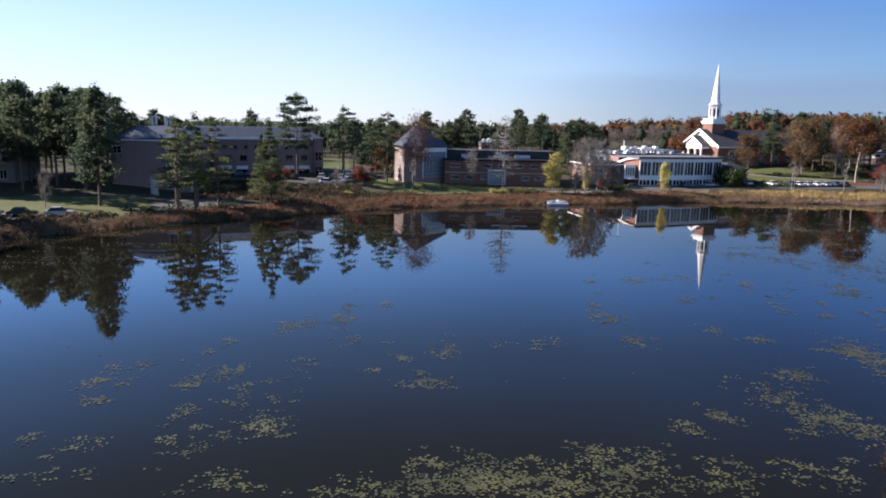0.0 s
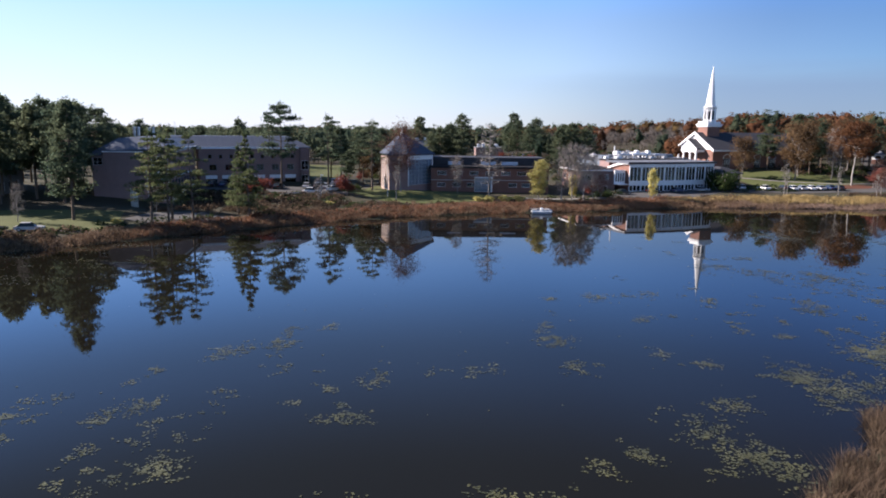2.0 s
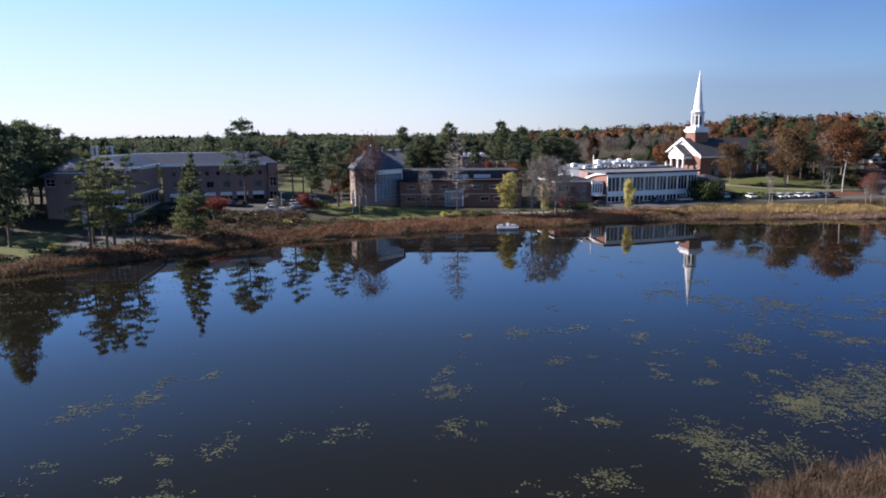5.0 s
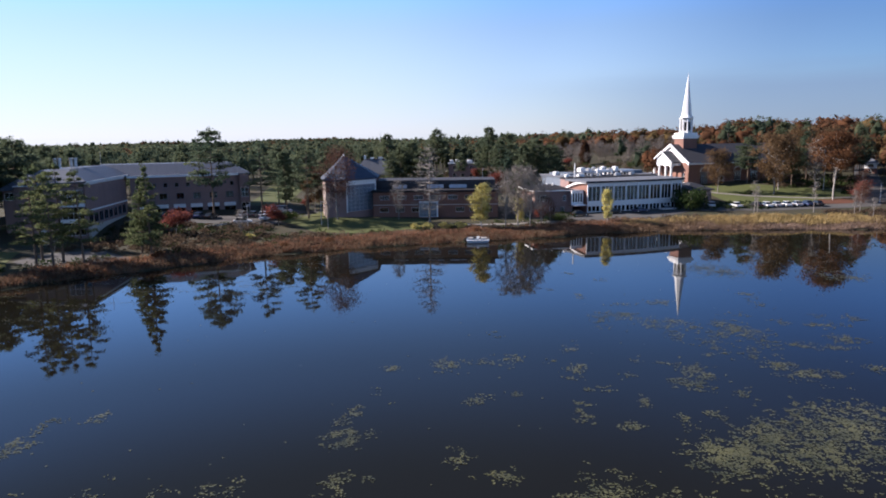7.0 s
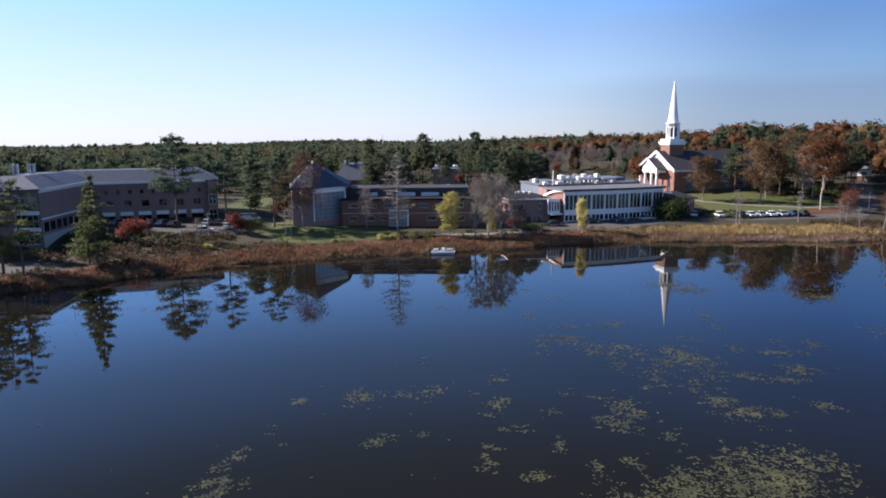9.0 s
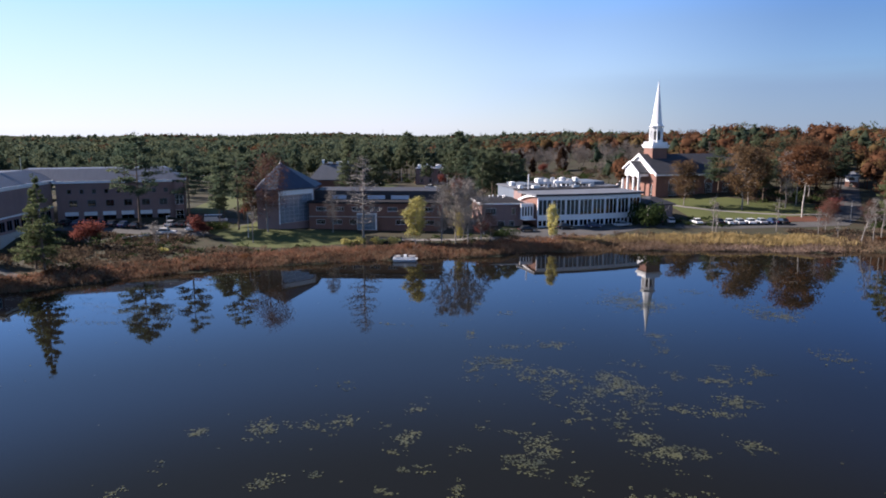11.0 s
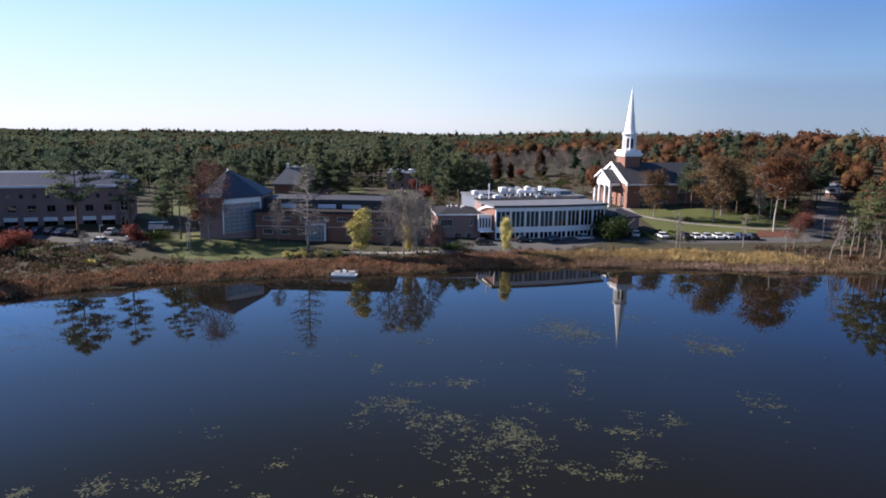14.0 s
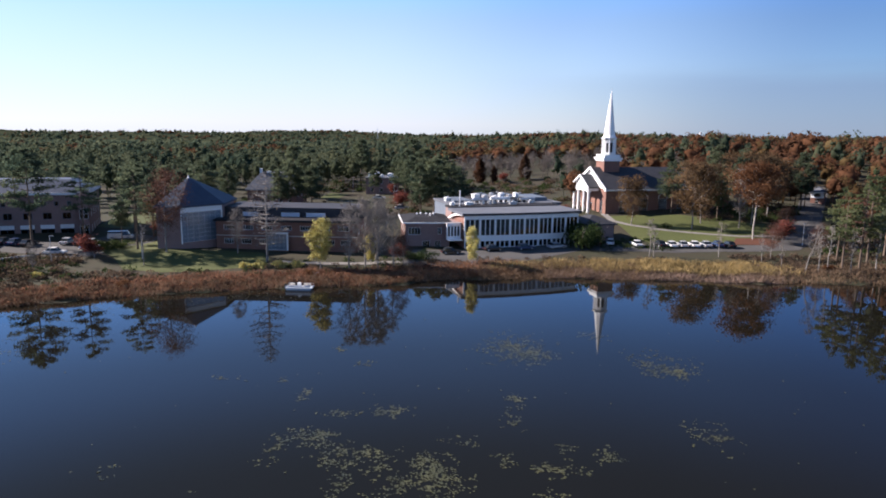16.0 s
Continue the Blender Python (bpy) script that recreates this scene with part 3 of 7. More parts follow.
bmesh.ops.recalc_face_normals(bm, faces=bm.faces[:])
part("roof", bm, M_METAL_ROOF, hall, "grey standing-seam metal roof")
part("band", boxes((17.204, 17.32, 0, 26, 7.0, 7.35)), M_WHITE, hall, "white string course")
part("band", boxes((17.204, 17.32, 0, 26, 12.9, 13.4)), M_WHITE, hall, "white eaves band")
part("plinth", boxes((17.204, 17.7, 0.3, 25, -0.8, 3.7)), M_CREAM, hall, "pale concrete plinth")
bm = boxes((0.3, 16.9, 0.4, 29.8, 8.2, 8.3), (0.3, 16.9, 0.4, 29.8, 1.2, 1.4))
part("floor_slab", bm, M_INSIDE, hall)
for sx, sy in ((6, 13), (6.95, 13.1), (9.2, 14), (10.2, 14.1)):
    bm = bmesh.new()
    cyl(bm, sx, sy, 16.38, 18.3, 0.36)
    cyl(bm, sx, sy, 18.3, 18.6, 0.46, 0.46)
    part("exhaust_stack", bm, M_STEEL, hall, "pale steel roof exhaust stack")
bm = bmesh.new()
cyl(bm, 14.5, 18, 16.38, 20, 0.05)
part("mast", bm, M_STEEL, hall)

part("coping", boxes((2.55, 11.5, -0.72, -0.604, 12.88, 13.12)), M_WHITE, hall, "white coping of the end wall")
part("eave_trim", boxes((17.904, 18.04, -0.6, 26.5, 13.45, 13.8)), M_WHITE, hall, "white eaves trim")
hall2 = tagged(new("classroom_wing"), "brown brick classroom wing with white window bays", "building")
place(hall2, -66.5, 187.4, 0, 0.914, 0.405)
wall(hall2, 0, 0, 1, 0, 27.0, 2.0, 13, row(1.5, 26.5, 9, 0.95, 10.2, 11.3) + row(1.5, 26.5, 6, 1.9, 7.0, 8.6) + row(1, 26.5, 6, 3.0, 3.3, 4.7), M_BRICK_DARK, lambda w, h: (2 if w > 1.2 else 1, 2 if h > 2 else 1), frame_mat=M_CLAD)
wall(hall2, 27.0, -1.2, 1, 0, 2.6, 2.0, 13, [(0.3, 2.3, 3.0, 5.6), (0.3, 2.3, 7.0, 9.6)], M_BRICK_DARK, (2, 2))
wall(hall2, 29.6, -1.2, 0, 1, 17, 2.0, 13, row(1, 16, 4, 1.6, 3.4, 5.4) + row(1, 16, 4, 1.6, 7.4, 9.4), M_BRICK_DARK, (2, 1))
part("wall", boxes((0, 29.6, 15.5, 15.8, 2.0, 13), (27.004, 27.3, -1.2, 0, 2.0, 13)), M_BRICK_DARK, hall2)
for a, b, _, _ in row(1, 26.5, 6, 3.0, 0, 1):
    part("spandrel", boxes((a, b, -0.06, -0.004, 2.3, 3.25)), M_WHITE, hall2, "white panel under the windows")
    part("spandrel", boxes((a, b, -0.06, -0.004, 4.75, 5.7)), M_WHITE, hall2, "white panel over the windows")
bm = bmesh.new()
hip_roof(bm, 41.6, 15.8, 13, 3.2, 4.6, x=-12.0)
part("roof", bm, M_METAL_ROOF, hall2, "grey standing-seam metal roof")
part("eave_trim", boxes((-0.6, 26.8, -0.75, -0.61, 12.85, 13.4)), M_WHITE, hall2)
part("floor_slab", boxes((0.2, 29.2, 0.4, 15.4, 6.2, 6.3), (0.2, 29.2, 0.4, 15.4, 1.8, 2.0)), M_INSIDE, hall2)

screen = bmesh.new()
for k in range(8):
    a0, a1 = radians(-60 + 15 * k), radians(-45 + 15 * k)
    h0, h1 = 4.2 - 0.12 * k, 4.2 - 0.12 * (k + 1)
    o0, o1, i0, i1 = [(r_ * math.cos(a_), r_ * math.sin(a_)) for r_, a_ in ((1.0, a0), (1.0, a1), (0.8, a0), (0.8, a1))]
    prism(screen, [(*q, 0) for q in (o0, o1, i1, i0)], [(*o0, h0), (*o1, h1), (*i1, h1), (*i0, h0)])
ob = tagged(part("screen_wall", screen, M_CREAM, None, "curved pale concrete screen wall on grass"), category="wall")
place(ob, -68.0, 154.0, gz1(-68.0, 154.0) - 0.1, 0, -1)

# stone hall at the far left edge
sh = tagged(new("grey_hall"), "grey block building among dark pines", "building")
place(sh, -114.3, 150, 0, 0.99, 0.14)
wall(sh, 0, 0, 1, 0, 16, 1.5, 12.6, row(1, 15, 4, 1.6, 4, 6) + row(1, 15, 4, 1.6, 7.5, 9.5), M_GREY, (2, 1))
wall(sh, 16, 0, 0, 1, 12, 1.5, 12.6, row(1, 11, 3, 1.4, 4, 6), M_GREY, (2, 1))
part("roof", boxes((-0.3, 16.3, -0.3, 12.3, 12.604, 13.1)), M_DARK_ROOF, sh)
part("wall", boxes((0.004, 15.7, 11.7, 12, 1.5, 12.6), (0, 0.3, 0.304, 11.7, 1.5, 12.6)), M_GREY, sh)

# ---- glazed hall with many-sided blue roof ----
gym = tagged(new("glazed_hall"), "brick hall with blue-grey pyramid roof and glass front", "building")
GP = [(-3.7, 193.5), (-9.8, 185.2), (-14.6, 184.0), (-18.2, 195.5), (-15, 206), (-5, 204)][::-1]
fronts = {}
for k in range(6):
    (xa, ya), (xb, yb) = GP[k], GP[(k + 1) % 6]
    L = math.hypot(xb - xa, yb - ya)
    ux, uy = (xb - xa) / L, (yb - ya) / L
    fronts[k] = (xa, ya, ux, uy, L)
for k, (xa, ya, ux, uy, L) in fronts.items():
    if (xa, ya) == (-9.8, 185.2):
        w = wall(gym, xa, ya, ux, uy, L, 1.5, 11.9, [(0.35, L - 0.35, 4.1, 10.7)], M_BRICK_DARK, (7, 7), frame_mat=M_STEEL, label="tall mullioned pale glass front", bar=0.06, glass=M_CURTAIN)
        part("fascia", boxes((0.1, L - 0.1, -0.12, -0.004, 10.75, 11.85), (0.05, 0.32, -0.12, -0.004, 3.9, 10.746), (L - 0.32, L - 0.05, -0.12, -0.004, 3.9, 10.746)), M_WHITE, w, "white painted fascia")
    elif (xa, ya) == (-18.2, 195.5):
        wall(gym, xa, ya, ux, uy, L, 1.5, 11.9, row(0.8, L - 0.8, 4, 1.4, 3.0, 10.8), M_TAN_BRICK, (2, 5), label="sunlit pale wall with tall windows")
    else:
        wall(gym, xa, ya, ux, uy, L, 1.5, 11.9, [], M_BRICK_DARK)
APEX = (-12.4, 195.6)
bm = bmesh.new()
cx, cy = APEX
over = [(cx + (x - cx) * 1.07, cy + (y - cy) * 1.07) for x, y in GP]
prism(bm, [(x, y, 11.904) for x, y in over], [(x, y, 12.25) for x, y in over])
prism(bm, [(x, y, 12.254) for x, y in over], [(cx + (x - cx) * 0.06, cy + (y - cy) * 0.06, 17.6) for x, y in over])
bmesh.ops.recalc_face_normals(bm, faces=bm.faces[:])
part("roof", bm, M_BLUE_ROOF, gym, "blue-grey shingle pyramid roof")
bm = bmesh.new()
cyl(bm, cx, cy, 17.6, 18.3, 0.35, 0.05, 8)
part("finial", bm, M_WHITE, gym)
bm = bmesh.new()
prism(bm, [(cx + (x - cx) * 0.95, cy + (y - cy) * 0.95, 3.8) for x, y in GP], [(cx + (x - cx) * 0.95, cy + (y - cy) * 0.95, 4.0) for x, y in GP])
bmesh.ops.recalc_face_normals(bm, faces=bm.faces[:])
part("floor_slab", bm, M_INSIDE, gym)

# ---- low brick laboratory block between the halls ----
lab = tagged(new("laboratory_block"), "low dark brick block with roof skylights", "building")
place(lab, -4, 190.5, 0, 1, 0.06)
wall(lab, 0, 0, 1, 0, 32, 1.5, 8.6, row(0.8, 31.2, 7, 2.4, 6.6, 7.7) + row(0.8, 13, 3, 2.2, 3.4, 4.6) + row(20.5, 31.2, 3, 2.2, 3.4, 4.6), M_BRICK, (4, 1))
wall(lab, 32, 0, 0, 1, 22, 1.5, 8.6, row(1, 21, 4, 1.8, 5.5, 7.0), M_BRICK, (2, 1))
part("wall", boxes((0, 31.7, 21.7, 22, 1.5, 8.6), (0, 0.3, 0.304, 21.7, 1.5, 8.6)), M_BRICK, lab)
part("roof", boxes((-0.3, 32.3, -0.3, 22.3, 8.604, 9.0)), M_DARK_ROOF, lab, "black flat membrane roof")
part("coping", boxes((-0.4, 32.4, -0.42, -0.304, 8.5, 8.9)), M_DARK_ROOF, lab)
part("band", boxes((0, 32, -0.1, -0.004, 5.2, 5.4)), M_CREAM, lab, "pale string course")
part("floor_slab", boxes((0.4, 31.6, 0.4, 21.6, 5.0, 5.1), (0.4, 31.6, 0.4, 21.6, 1.5, 1.6)), M_INSIDE, lab)
for x0, x1 in ((4.6, 8.6), (13.6, 18.2), (19.4, 24.2)):
    bm = bmesh.new()
    ring = lambda x: [(x, 4.6, 9.004), (x, 8.6, 9.004), (x, 8.6, 10.9), (x, 7.6, 10.9), (x, 4.6, 10.2)]
    a, b = [bm.verts.new(p) for p in ring(x0)], [bm.verts.new(p) for p in ring(x1)]
    for k in range(5):
        bm.faces.new((a[k], a[(k + 1) % 5], b[(k + 1) % 5], b[k]))
    bm.faces.new(a)
    bm.faces.new(b[::-1])
    bmesh.ops.recalc_face_normals(bm, faces=bm.faces[:])
    sk = part("skylight", bm, M_DARK_ROOF, lab, "dark roof monitor with pale glazed front")
    part("pane", boxes((x0 + 0.15, x1 - 0.15, 4.48, 4.596, 9.15, 10.1)), mat("frosted_skylight", (0.55, 0.62, 0.72), (0.45, 0.52, 0.62), 0.8, 0.25), sk, "pale frosted skylight glass")
part("clerestory", boxes((0.2, 31.6, 5.0, 16, 9.004, 11.2)), M_SLATE, lab, "dark slate-clad upper storey")
bay = part("glass_bay", boxes((11.8, 16.6, -0.9, -0.004, 6.0, 6.25)), M_STEEL, lab, "shallow glazed stair bay with white edge")
part("bay_plinth", boxes((11.8, 16.6, -0.9, -0.004, 1.5, 2.2)), M_BRICK, bay)
wall(bay, 11.8, -0.9, 1, 0, 4.8, 2.204, 5.996, [(0.1, 4.7, 2.3, 5.9)], M_STEEL, (5, 4), frame_mat=M_STEEL, name="bay_front", bar=0.05, glass=M_CURTAIN)
part("bay_trim", boxes((16.3, 16.66, -1.06, -0.904, 2.2, 6.25), (11.8, 16.296, -1.04, -0.904, 5.9, 6.25)), M_WHITE, bay, "white corner trim of the bay")

# ---- white student centre: bowed glass front ----
SC = (51.7, 201.6)
centre = tagged(new("student_centre"), "white modern building with bowed ribbon-window front", "building")
place(centre, SC[0], SC[1], 0, 0.921, 0.39)
centre.scale = (1, 1, 1.08)
BOW, SCL, BAYS = 1.1, 29.8, 8


def bow(x):
    return -BOW * (1 - (2 * x / SCL - 1) ** 2)


for k in range(BAYS):
    xa, xb = SCL * k / BAYS, SCL * (k + 1) / BAYS
    ya, yb = bow(xa), bow(xb)
    L = math.hypot(xb - xa, yb - ya)
    wall(centre, xa, ya, (xb - xa) / L, (yb - ya) / L, L, 1.2, 9.0, [(0.26 + j * (L - 0.36) / 3, 0.26 + (j + 1) * (L - 0.36) / 3 - 0.17, 4.6, 8.1) for j in range(3)] + [(0.25 + j * (L - 0.3) / 3, 0.25 + j * (L - 0.3) / 3 + (L - 0.3) / 3 - 0.25, 2.0, 3.3) for j in range(3)],
         M_WHITE, lambda w, h: (1, 1), frame_mat=M_SLATE, bar=0.05, label="white front bay with tall dark windows" if k == 0 else "")
    # fin between the bays
    part("fin", boxes((xa - 0.14, xa + 0.14, ya - 0.22, ya - 0.02, 4.5, 8.85)), M_WHITE, centre)
bm = bmesh.new()
N = 24
lo = [(SCL * k / N * 1.045 - 0.7, bow(SCL * k / N) - 0.4, 9.004) for k in range(N + 1)]
ring0 = lo + [(SCL + 0.6, 11, 9.004), (-0.7, 11, 9.004)]
prism(bm, ring0, [(x, y, 9.5) for x, y, z in ring0])
bmesh.ops.recalc_face_normals(bm, faces=bm.faces[:])
part("roof", bm, M_FLAT_ROOF, centre, "pale grey flat roof with dark fascia")
bm = bmesh.new()
rims = [[bm.verts.new((x, y + dy, z)) for x, y, _ in lo] for dy, z in ((-0.06, 9.1), (-0.06, 9.45), (-0.004, 9.45), (-0.004, 9.1))]
for k in range(N):
    for q in range(4):
        bm.faces.new((rims[q][k], rims[q][k + 1], rims[(q + 1) % 4][k + 1], rims[(q + 1) % 4][k]))
bmesh.ops.recalc_face_normals(bm, faces=bm.faces[:])
part("fascia", bm, M_SLATE, centre, "thin dark roof edge")
# end walls under white arches
for x, nm in ((-0.02, 1), (SCL + 0.02, -1)):
    bm = bmesh.new()
    t = 0.3 * nm
    y_end = 11.0
    top = [(y_end * s, 9.0 - 2.0 * s * s) for s in (0, 0.2, 0.4, 0.6, 0.8, 1.0)]
    ring = [(0.02, 1.2), (y_end, 1.2)] + top[::-1][:-1] + [(0.02, 9.0)]
    prism(bm, [(x, a, b) for a, b in ring], [(x + t, a, b) for a, b in ring])
    bmesh.ops.recalc_face_normals(bm, faces=bm.faces[:])
    part("end_wall", bm, M_BRICK, centre, "sunlit brick end wall")
    arch = bmesh.new()
    for (a0, b0), (a1, b1) in zip(top, top[1:]):
        prism(arch, [(x - 0.6 * nm, a0, b0 - 0.1), (x - 0.6 * nm, a1, b1 - 0.1), (x - 0.6 * nm, a1, b1 + 0.4), (x - 0.6 * nm, a0, b0 + 0.4)],
              [(x - 0.004 * nm, a0, b0 - 0.1), (x - 0.004 * nm, a1, b1 - 0.1), (x - 0.004 * nm, a1, b1 + 0.4), (x - 0.004 * nm, a0, b0 + 0.4)])
    bmesh.ops.recalc_face_normals(arch, faces=arch.faces[:])
    part("arch_trim", arch, M_WHITE, centre, "white curved roof edge")
part("wall", boxes((0.3, SCL - 0.3, 10.7, 11.0, 1.2, 9.0)), M_BRICK, centre)
part("floor_slab", boxes((0.35, SCL - 0.35, 0.5, 10.6, 4.2, 4.4), (0.35, SCL - 0.35, 0.5, 10.6, 1.0, 1.3)), M_INSIDE, centre)
# rear block
part("middle_block", boxes((0.4, 29.6, 11.1, 15.996, 1.2, 9.3)), M_BRICK_DARK, centre)
part("middle_roof", boxes((0.2, 29.8, 11.004, 15.99, 9.304, 9.7)), M_DARK_ROOF, centre, "dark flat roof behind the front range")
part("rear_block", boxes((2.3, 33, 16.3, 32, 1.2, 9.3)), M_CLAD, centre, "blue-grey clad rear block")
part("rear_roof", boxes((2.0, 33.3, 16.0, 32.3, 9.304, 9.7)), M_FLAT_ROOF, centre, "blue-grey flat roof of the rear block")
part("penthouse", boxes((4.2, 9.2, 20.5, 30, 9.704, 10.2)), M_CLAD, centre, "blue-grey clad plant room on the roof")
part("penthouse", boxes((25.2, 31, 20.5, 30, 9.704, 10.6)), M_CLAD, centre, "blue-grey clad plant room on the roof")
part("plant_deck", boxes((9.8, 24.6, 18.6, 28, 9.704, 10.5)), M_DARK_ROOF, centre, "dark raised deck for rooftop plant")


def roof_box(x, y, w, d, z, h, m):
    """Cabinet with a recessed lid, a louvred front and a fan cowl."""
    bm = boxes((x, x + w, y, y + d, z, z + h - 0.12), (x - 0.06, x + w + 0.06, y - 0.06, y + d + 0.06, z + h - 0.116, z + h))
    for q in range(3):
        box(bm, x + 0.15, x + w - 0.15, y - 0.05, y - 0.004, z + 0.25 + q * (h - 0.5) / 3, z + 0.33 + q * (h - 0.5) / 3)
    cyl(bm, x + w / 2, y + d / 2, z + h + 0.004, z + h + 0.16, min(w, d) * 0.28)
    return part("rooftop_unit", bm, m, centre, "boxy rooftop ventilation unit")


def roof_drum(x, y, z, r, h, m):
    """Cooling drum with a rim and a conical cap."""
    bm = bmesh.new()
    cyl(bm, x, y, z, z + h * 0.75, r * 0.92, r * 0.92, 16)
    cyl(bm, x, y, z + h * 0.754, z + h * 0.86, r, r, 16)
    cyl(bm, x, y, z + h * 0.864, z + h, r * 0.8, r * 0.45, 16)
    return part("cooling_drum", bm, m, centre, "white round cooling drum")


def roof_duct(x0, x1, y, z, r, m):
    """Round duct on saddles with a bend at one end."""
    bm = bmesh.new()
    bmesh.ops.create_cone(bm, cap_ends=True, segments=10, radius1=r, radius2=r, depth=x1 - x0, matrix=pose((x0 + x1) / 2, y, z, 0, 90, 0))
    cyl(bm, x1, y, z - 0.9, z + r * 0.9, r * 0.9, r * 0.9, 10)
    for q in range(3):
        xs = x0 + (x1 - x0) * (0.15 + 0.3 * q)
        box(bm, xs - 0.06, xs + 0.06, y - r, y + r, z - r - 0.5, z - r * 0.4)
    return part("duct", bm, m, centre, "pale round roof duct")


for x, y, w, d, h, m in ((9.0, 21.5, 2.0, 2.6, 2.0, M_WHITE), (11.6, 22.2, 1.6, 2.2, 1.5, M_STEEL), (13.6, 21.0, 1.5, 1.6, 1.1, M_WHITE), (17.6, 21.6, 1.4, 2.4, 1.4, M_STEEL), (19.3, 21.8, 1.3, 2.2, 2.2, M_WHITE), (11.0, 25.0, 2.6, 2.0, 1.8, M_CLAD), (16.6, 25.2, 3.2, 2.0, 1.5, M_CLAD)):
    roof_box(10.1 + (x - 9.0) * 1.17, y, w * 0.82, d * 0.82, 10.504, h * 0.5, m)
for x, y, w, d, h, m in ((5.4, 14.4, 2.4, 1.5, 0.9, M_WHITE), (1.2, 14.2, 1.4, 1.2, 0.9, M_WHITE), (17.2, 13.6, 2.2, 1.3, 0.8, M_STEEL), (23.5, 15.5, 1.6, 1.4, 0.8, M_STEEL), (3.0, 24.0, 1.6, 1.8, 1.2, M_WHITE)):
    roof_box(x, y, w * 0.8, d * 0.8, 9.704, h * 0.75, m)
roof_drum(18.4, 22.6, 10.504, 0.95, 1.3, M_WHITE)
roof_drum(16.0, 24.0, 10.504, 0.7, 1.2, M_STEEL)
for x, y in ((10.4, 15.6), (12.2, 15.2), (13.4, 15.7), (19.2, 16.4)):
    roof_drum(x, y, 9.704, 0.42, 0.8, M_STEEL)
roof_duct(8.0, 12.6, 17.3, 10.7, 0.34, M_STEEL)
roof_duct(13.2, 18.4, 17.6, 10.8, 0.4, M_WHITE)
roof_duct(21.8, 26.0, 18.0, 10.5, 0.3, M_STEEL)
part("screen_rail", boxes((3.4, 20.4, 15.9, 16.0, 9.9, 10.0), (3.4, 20.4, 15.9, 16.0, 10.7, 10.78), *[(3.4 + 2.1 * k, 3.5 + 2.1 * k, 15.9, 16.0, 9.704, 10.9) for k in range(9)]), M_STEEL, centre)
bm = bmesh.new()
cyl(bm, 2.9, 12.2, 9.704, 13.4, 0.16)
part("flue", bm, M_WHITE, centre, "thin white flue pipe")
# link and brick wing to the left
part("link", boxes((-3.9, -0.35, 1.75, 10, 3.5, 7.3)), M_BRICK_DARK, centre, "brick entrance link")
wall(centre, -3.95, 1.4, 1, 0, 3.5, 3.6, 7.3, row(0.2, 3.3, 4, 0.6, 4.3, 6.6), M_WHITE, (1, 1), name="link_wall")
part("canopy", boxes((-3.9, -0.6, -0.6, 1.38, 3.6, 3.8)), M_WHITE, centre)
wing = tagged(new("brick_wing"), "low brick wing with hipped grey roof and vents", "building")
place(wing, 37.7, 200.9, 0, 0.975, 0.22)
wing.scale = (0.79, 1, 1)
wall(wing, 0, 0, 1, 0, 13.4, 1.2, 7.6, [(1.0, 4.6, 4.9, 6.6), (9.8, 11.0, 5.0, 6.6), (5.2, 7.4, 1.8, 3.4), (9.0, 10.6, 1.3, 3.4)], M_BRICK_DARK, (4, 1))
wall(wing, 0, 14, 0, -1, 14, 1.2, 7.6, row(1, 13, 4, 1.5, 4.6, 6.4), M_BRICK, (2, 2), label="sunlit brick side wall")
part("wall", boxes((13.1, 13.4, 0.304, 14, 1.2, 7.6), (0.304, 13.1, 13.7, 14, 1.2, 7.6)), M_BRICK_DARK, wing)
bm = bmesh.new()
hip_roof(bm, 13.4, 14, 7.6, 1.15, 3.4, over=0.7)
part("roof", bm, M_DARK_ROOF, wing, "low hipped dark roof with white eave")
part("eave_trim", boxes((-0.85, -0.71, -0.7, 14.7, 7.55, 7.95), (-0.85, 14.1, -0.86, -0.704, 7.62, 7.93)), M_WHITE, wing)
part("floor_slab", boxes((0.4, 13, 0.4, 13.6, 4.2, 4.3)), M_INSIDE, wing)
for x, y, h in ((4.4, 8, 0.5), (5.6, 8.3, 0.6), (7.3, 8.0, 0.5), (8.2, 5, 0.9), (9.6, 8, 0.5)):
    bm = bmesh.new()
    cyl(bm, x, y, 8.7, 8.7 + h * 0.6, 0.2)
    cyl(bm, x, y, 8.704 + h * 0.6, 8.87 + h * 0.6, 0.36, 0.2)
    part("roof_vent", bm, M_WHITE, wing, "white mushroom roof vent")
side = tagged(new("side_pavilion"), "small brick pavilion with slate hipped roof", "building")
place(side, 81.2, 214.2, 0, 0.921, 0.39)
wall(side, 0, 0, 1, 0, 8, 1.8, 6.4, [(1.2, 2.6, 4.2, 5.8)], M_BRICK_DARK, (2, 2))
wall(side, 8, 0, 0, 1, 9, 1.8, 6.4, row(1, 8, 2, 1.4, 4, 5.6), M_BRICK_DARK, (2, 2))
part("wall", boxes((0, 0.3, 0.304, 9, 1.8, 6.4), (0.304, 7.7, 8.7, 9, 1.8, 6.4)), M_BRICK_DARK, side)
bm = bmesh.new()
hip_roof(bm, 8, 9, 6.4, 2.0, 3.4)
part("roof", bm, M_SLATE, side)

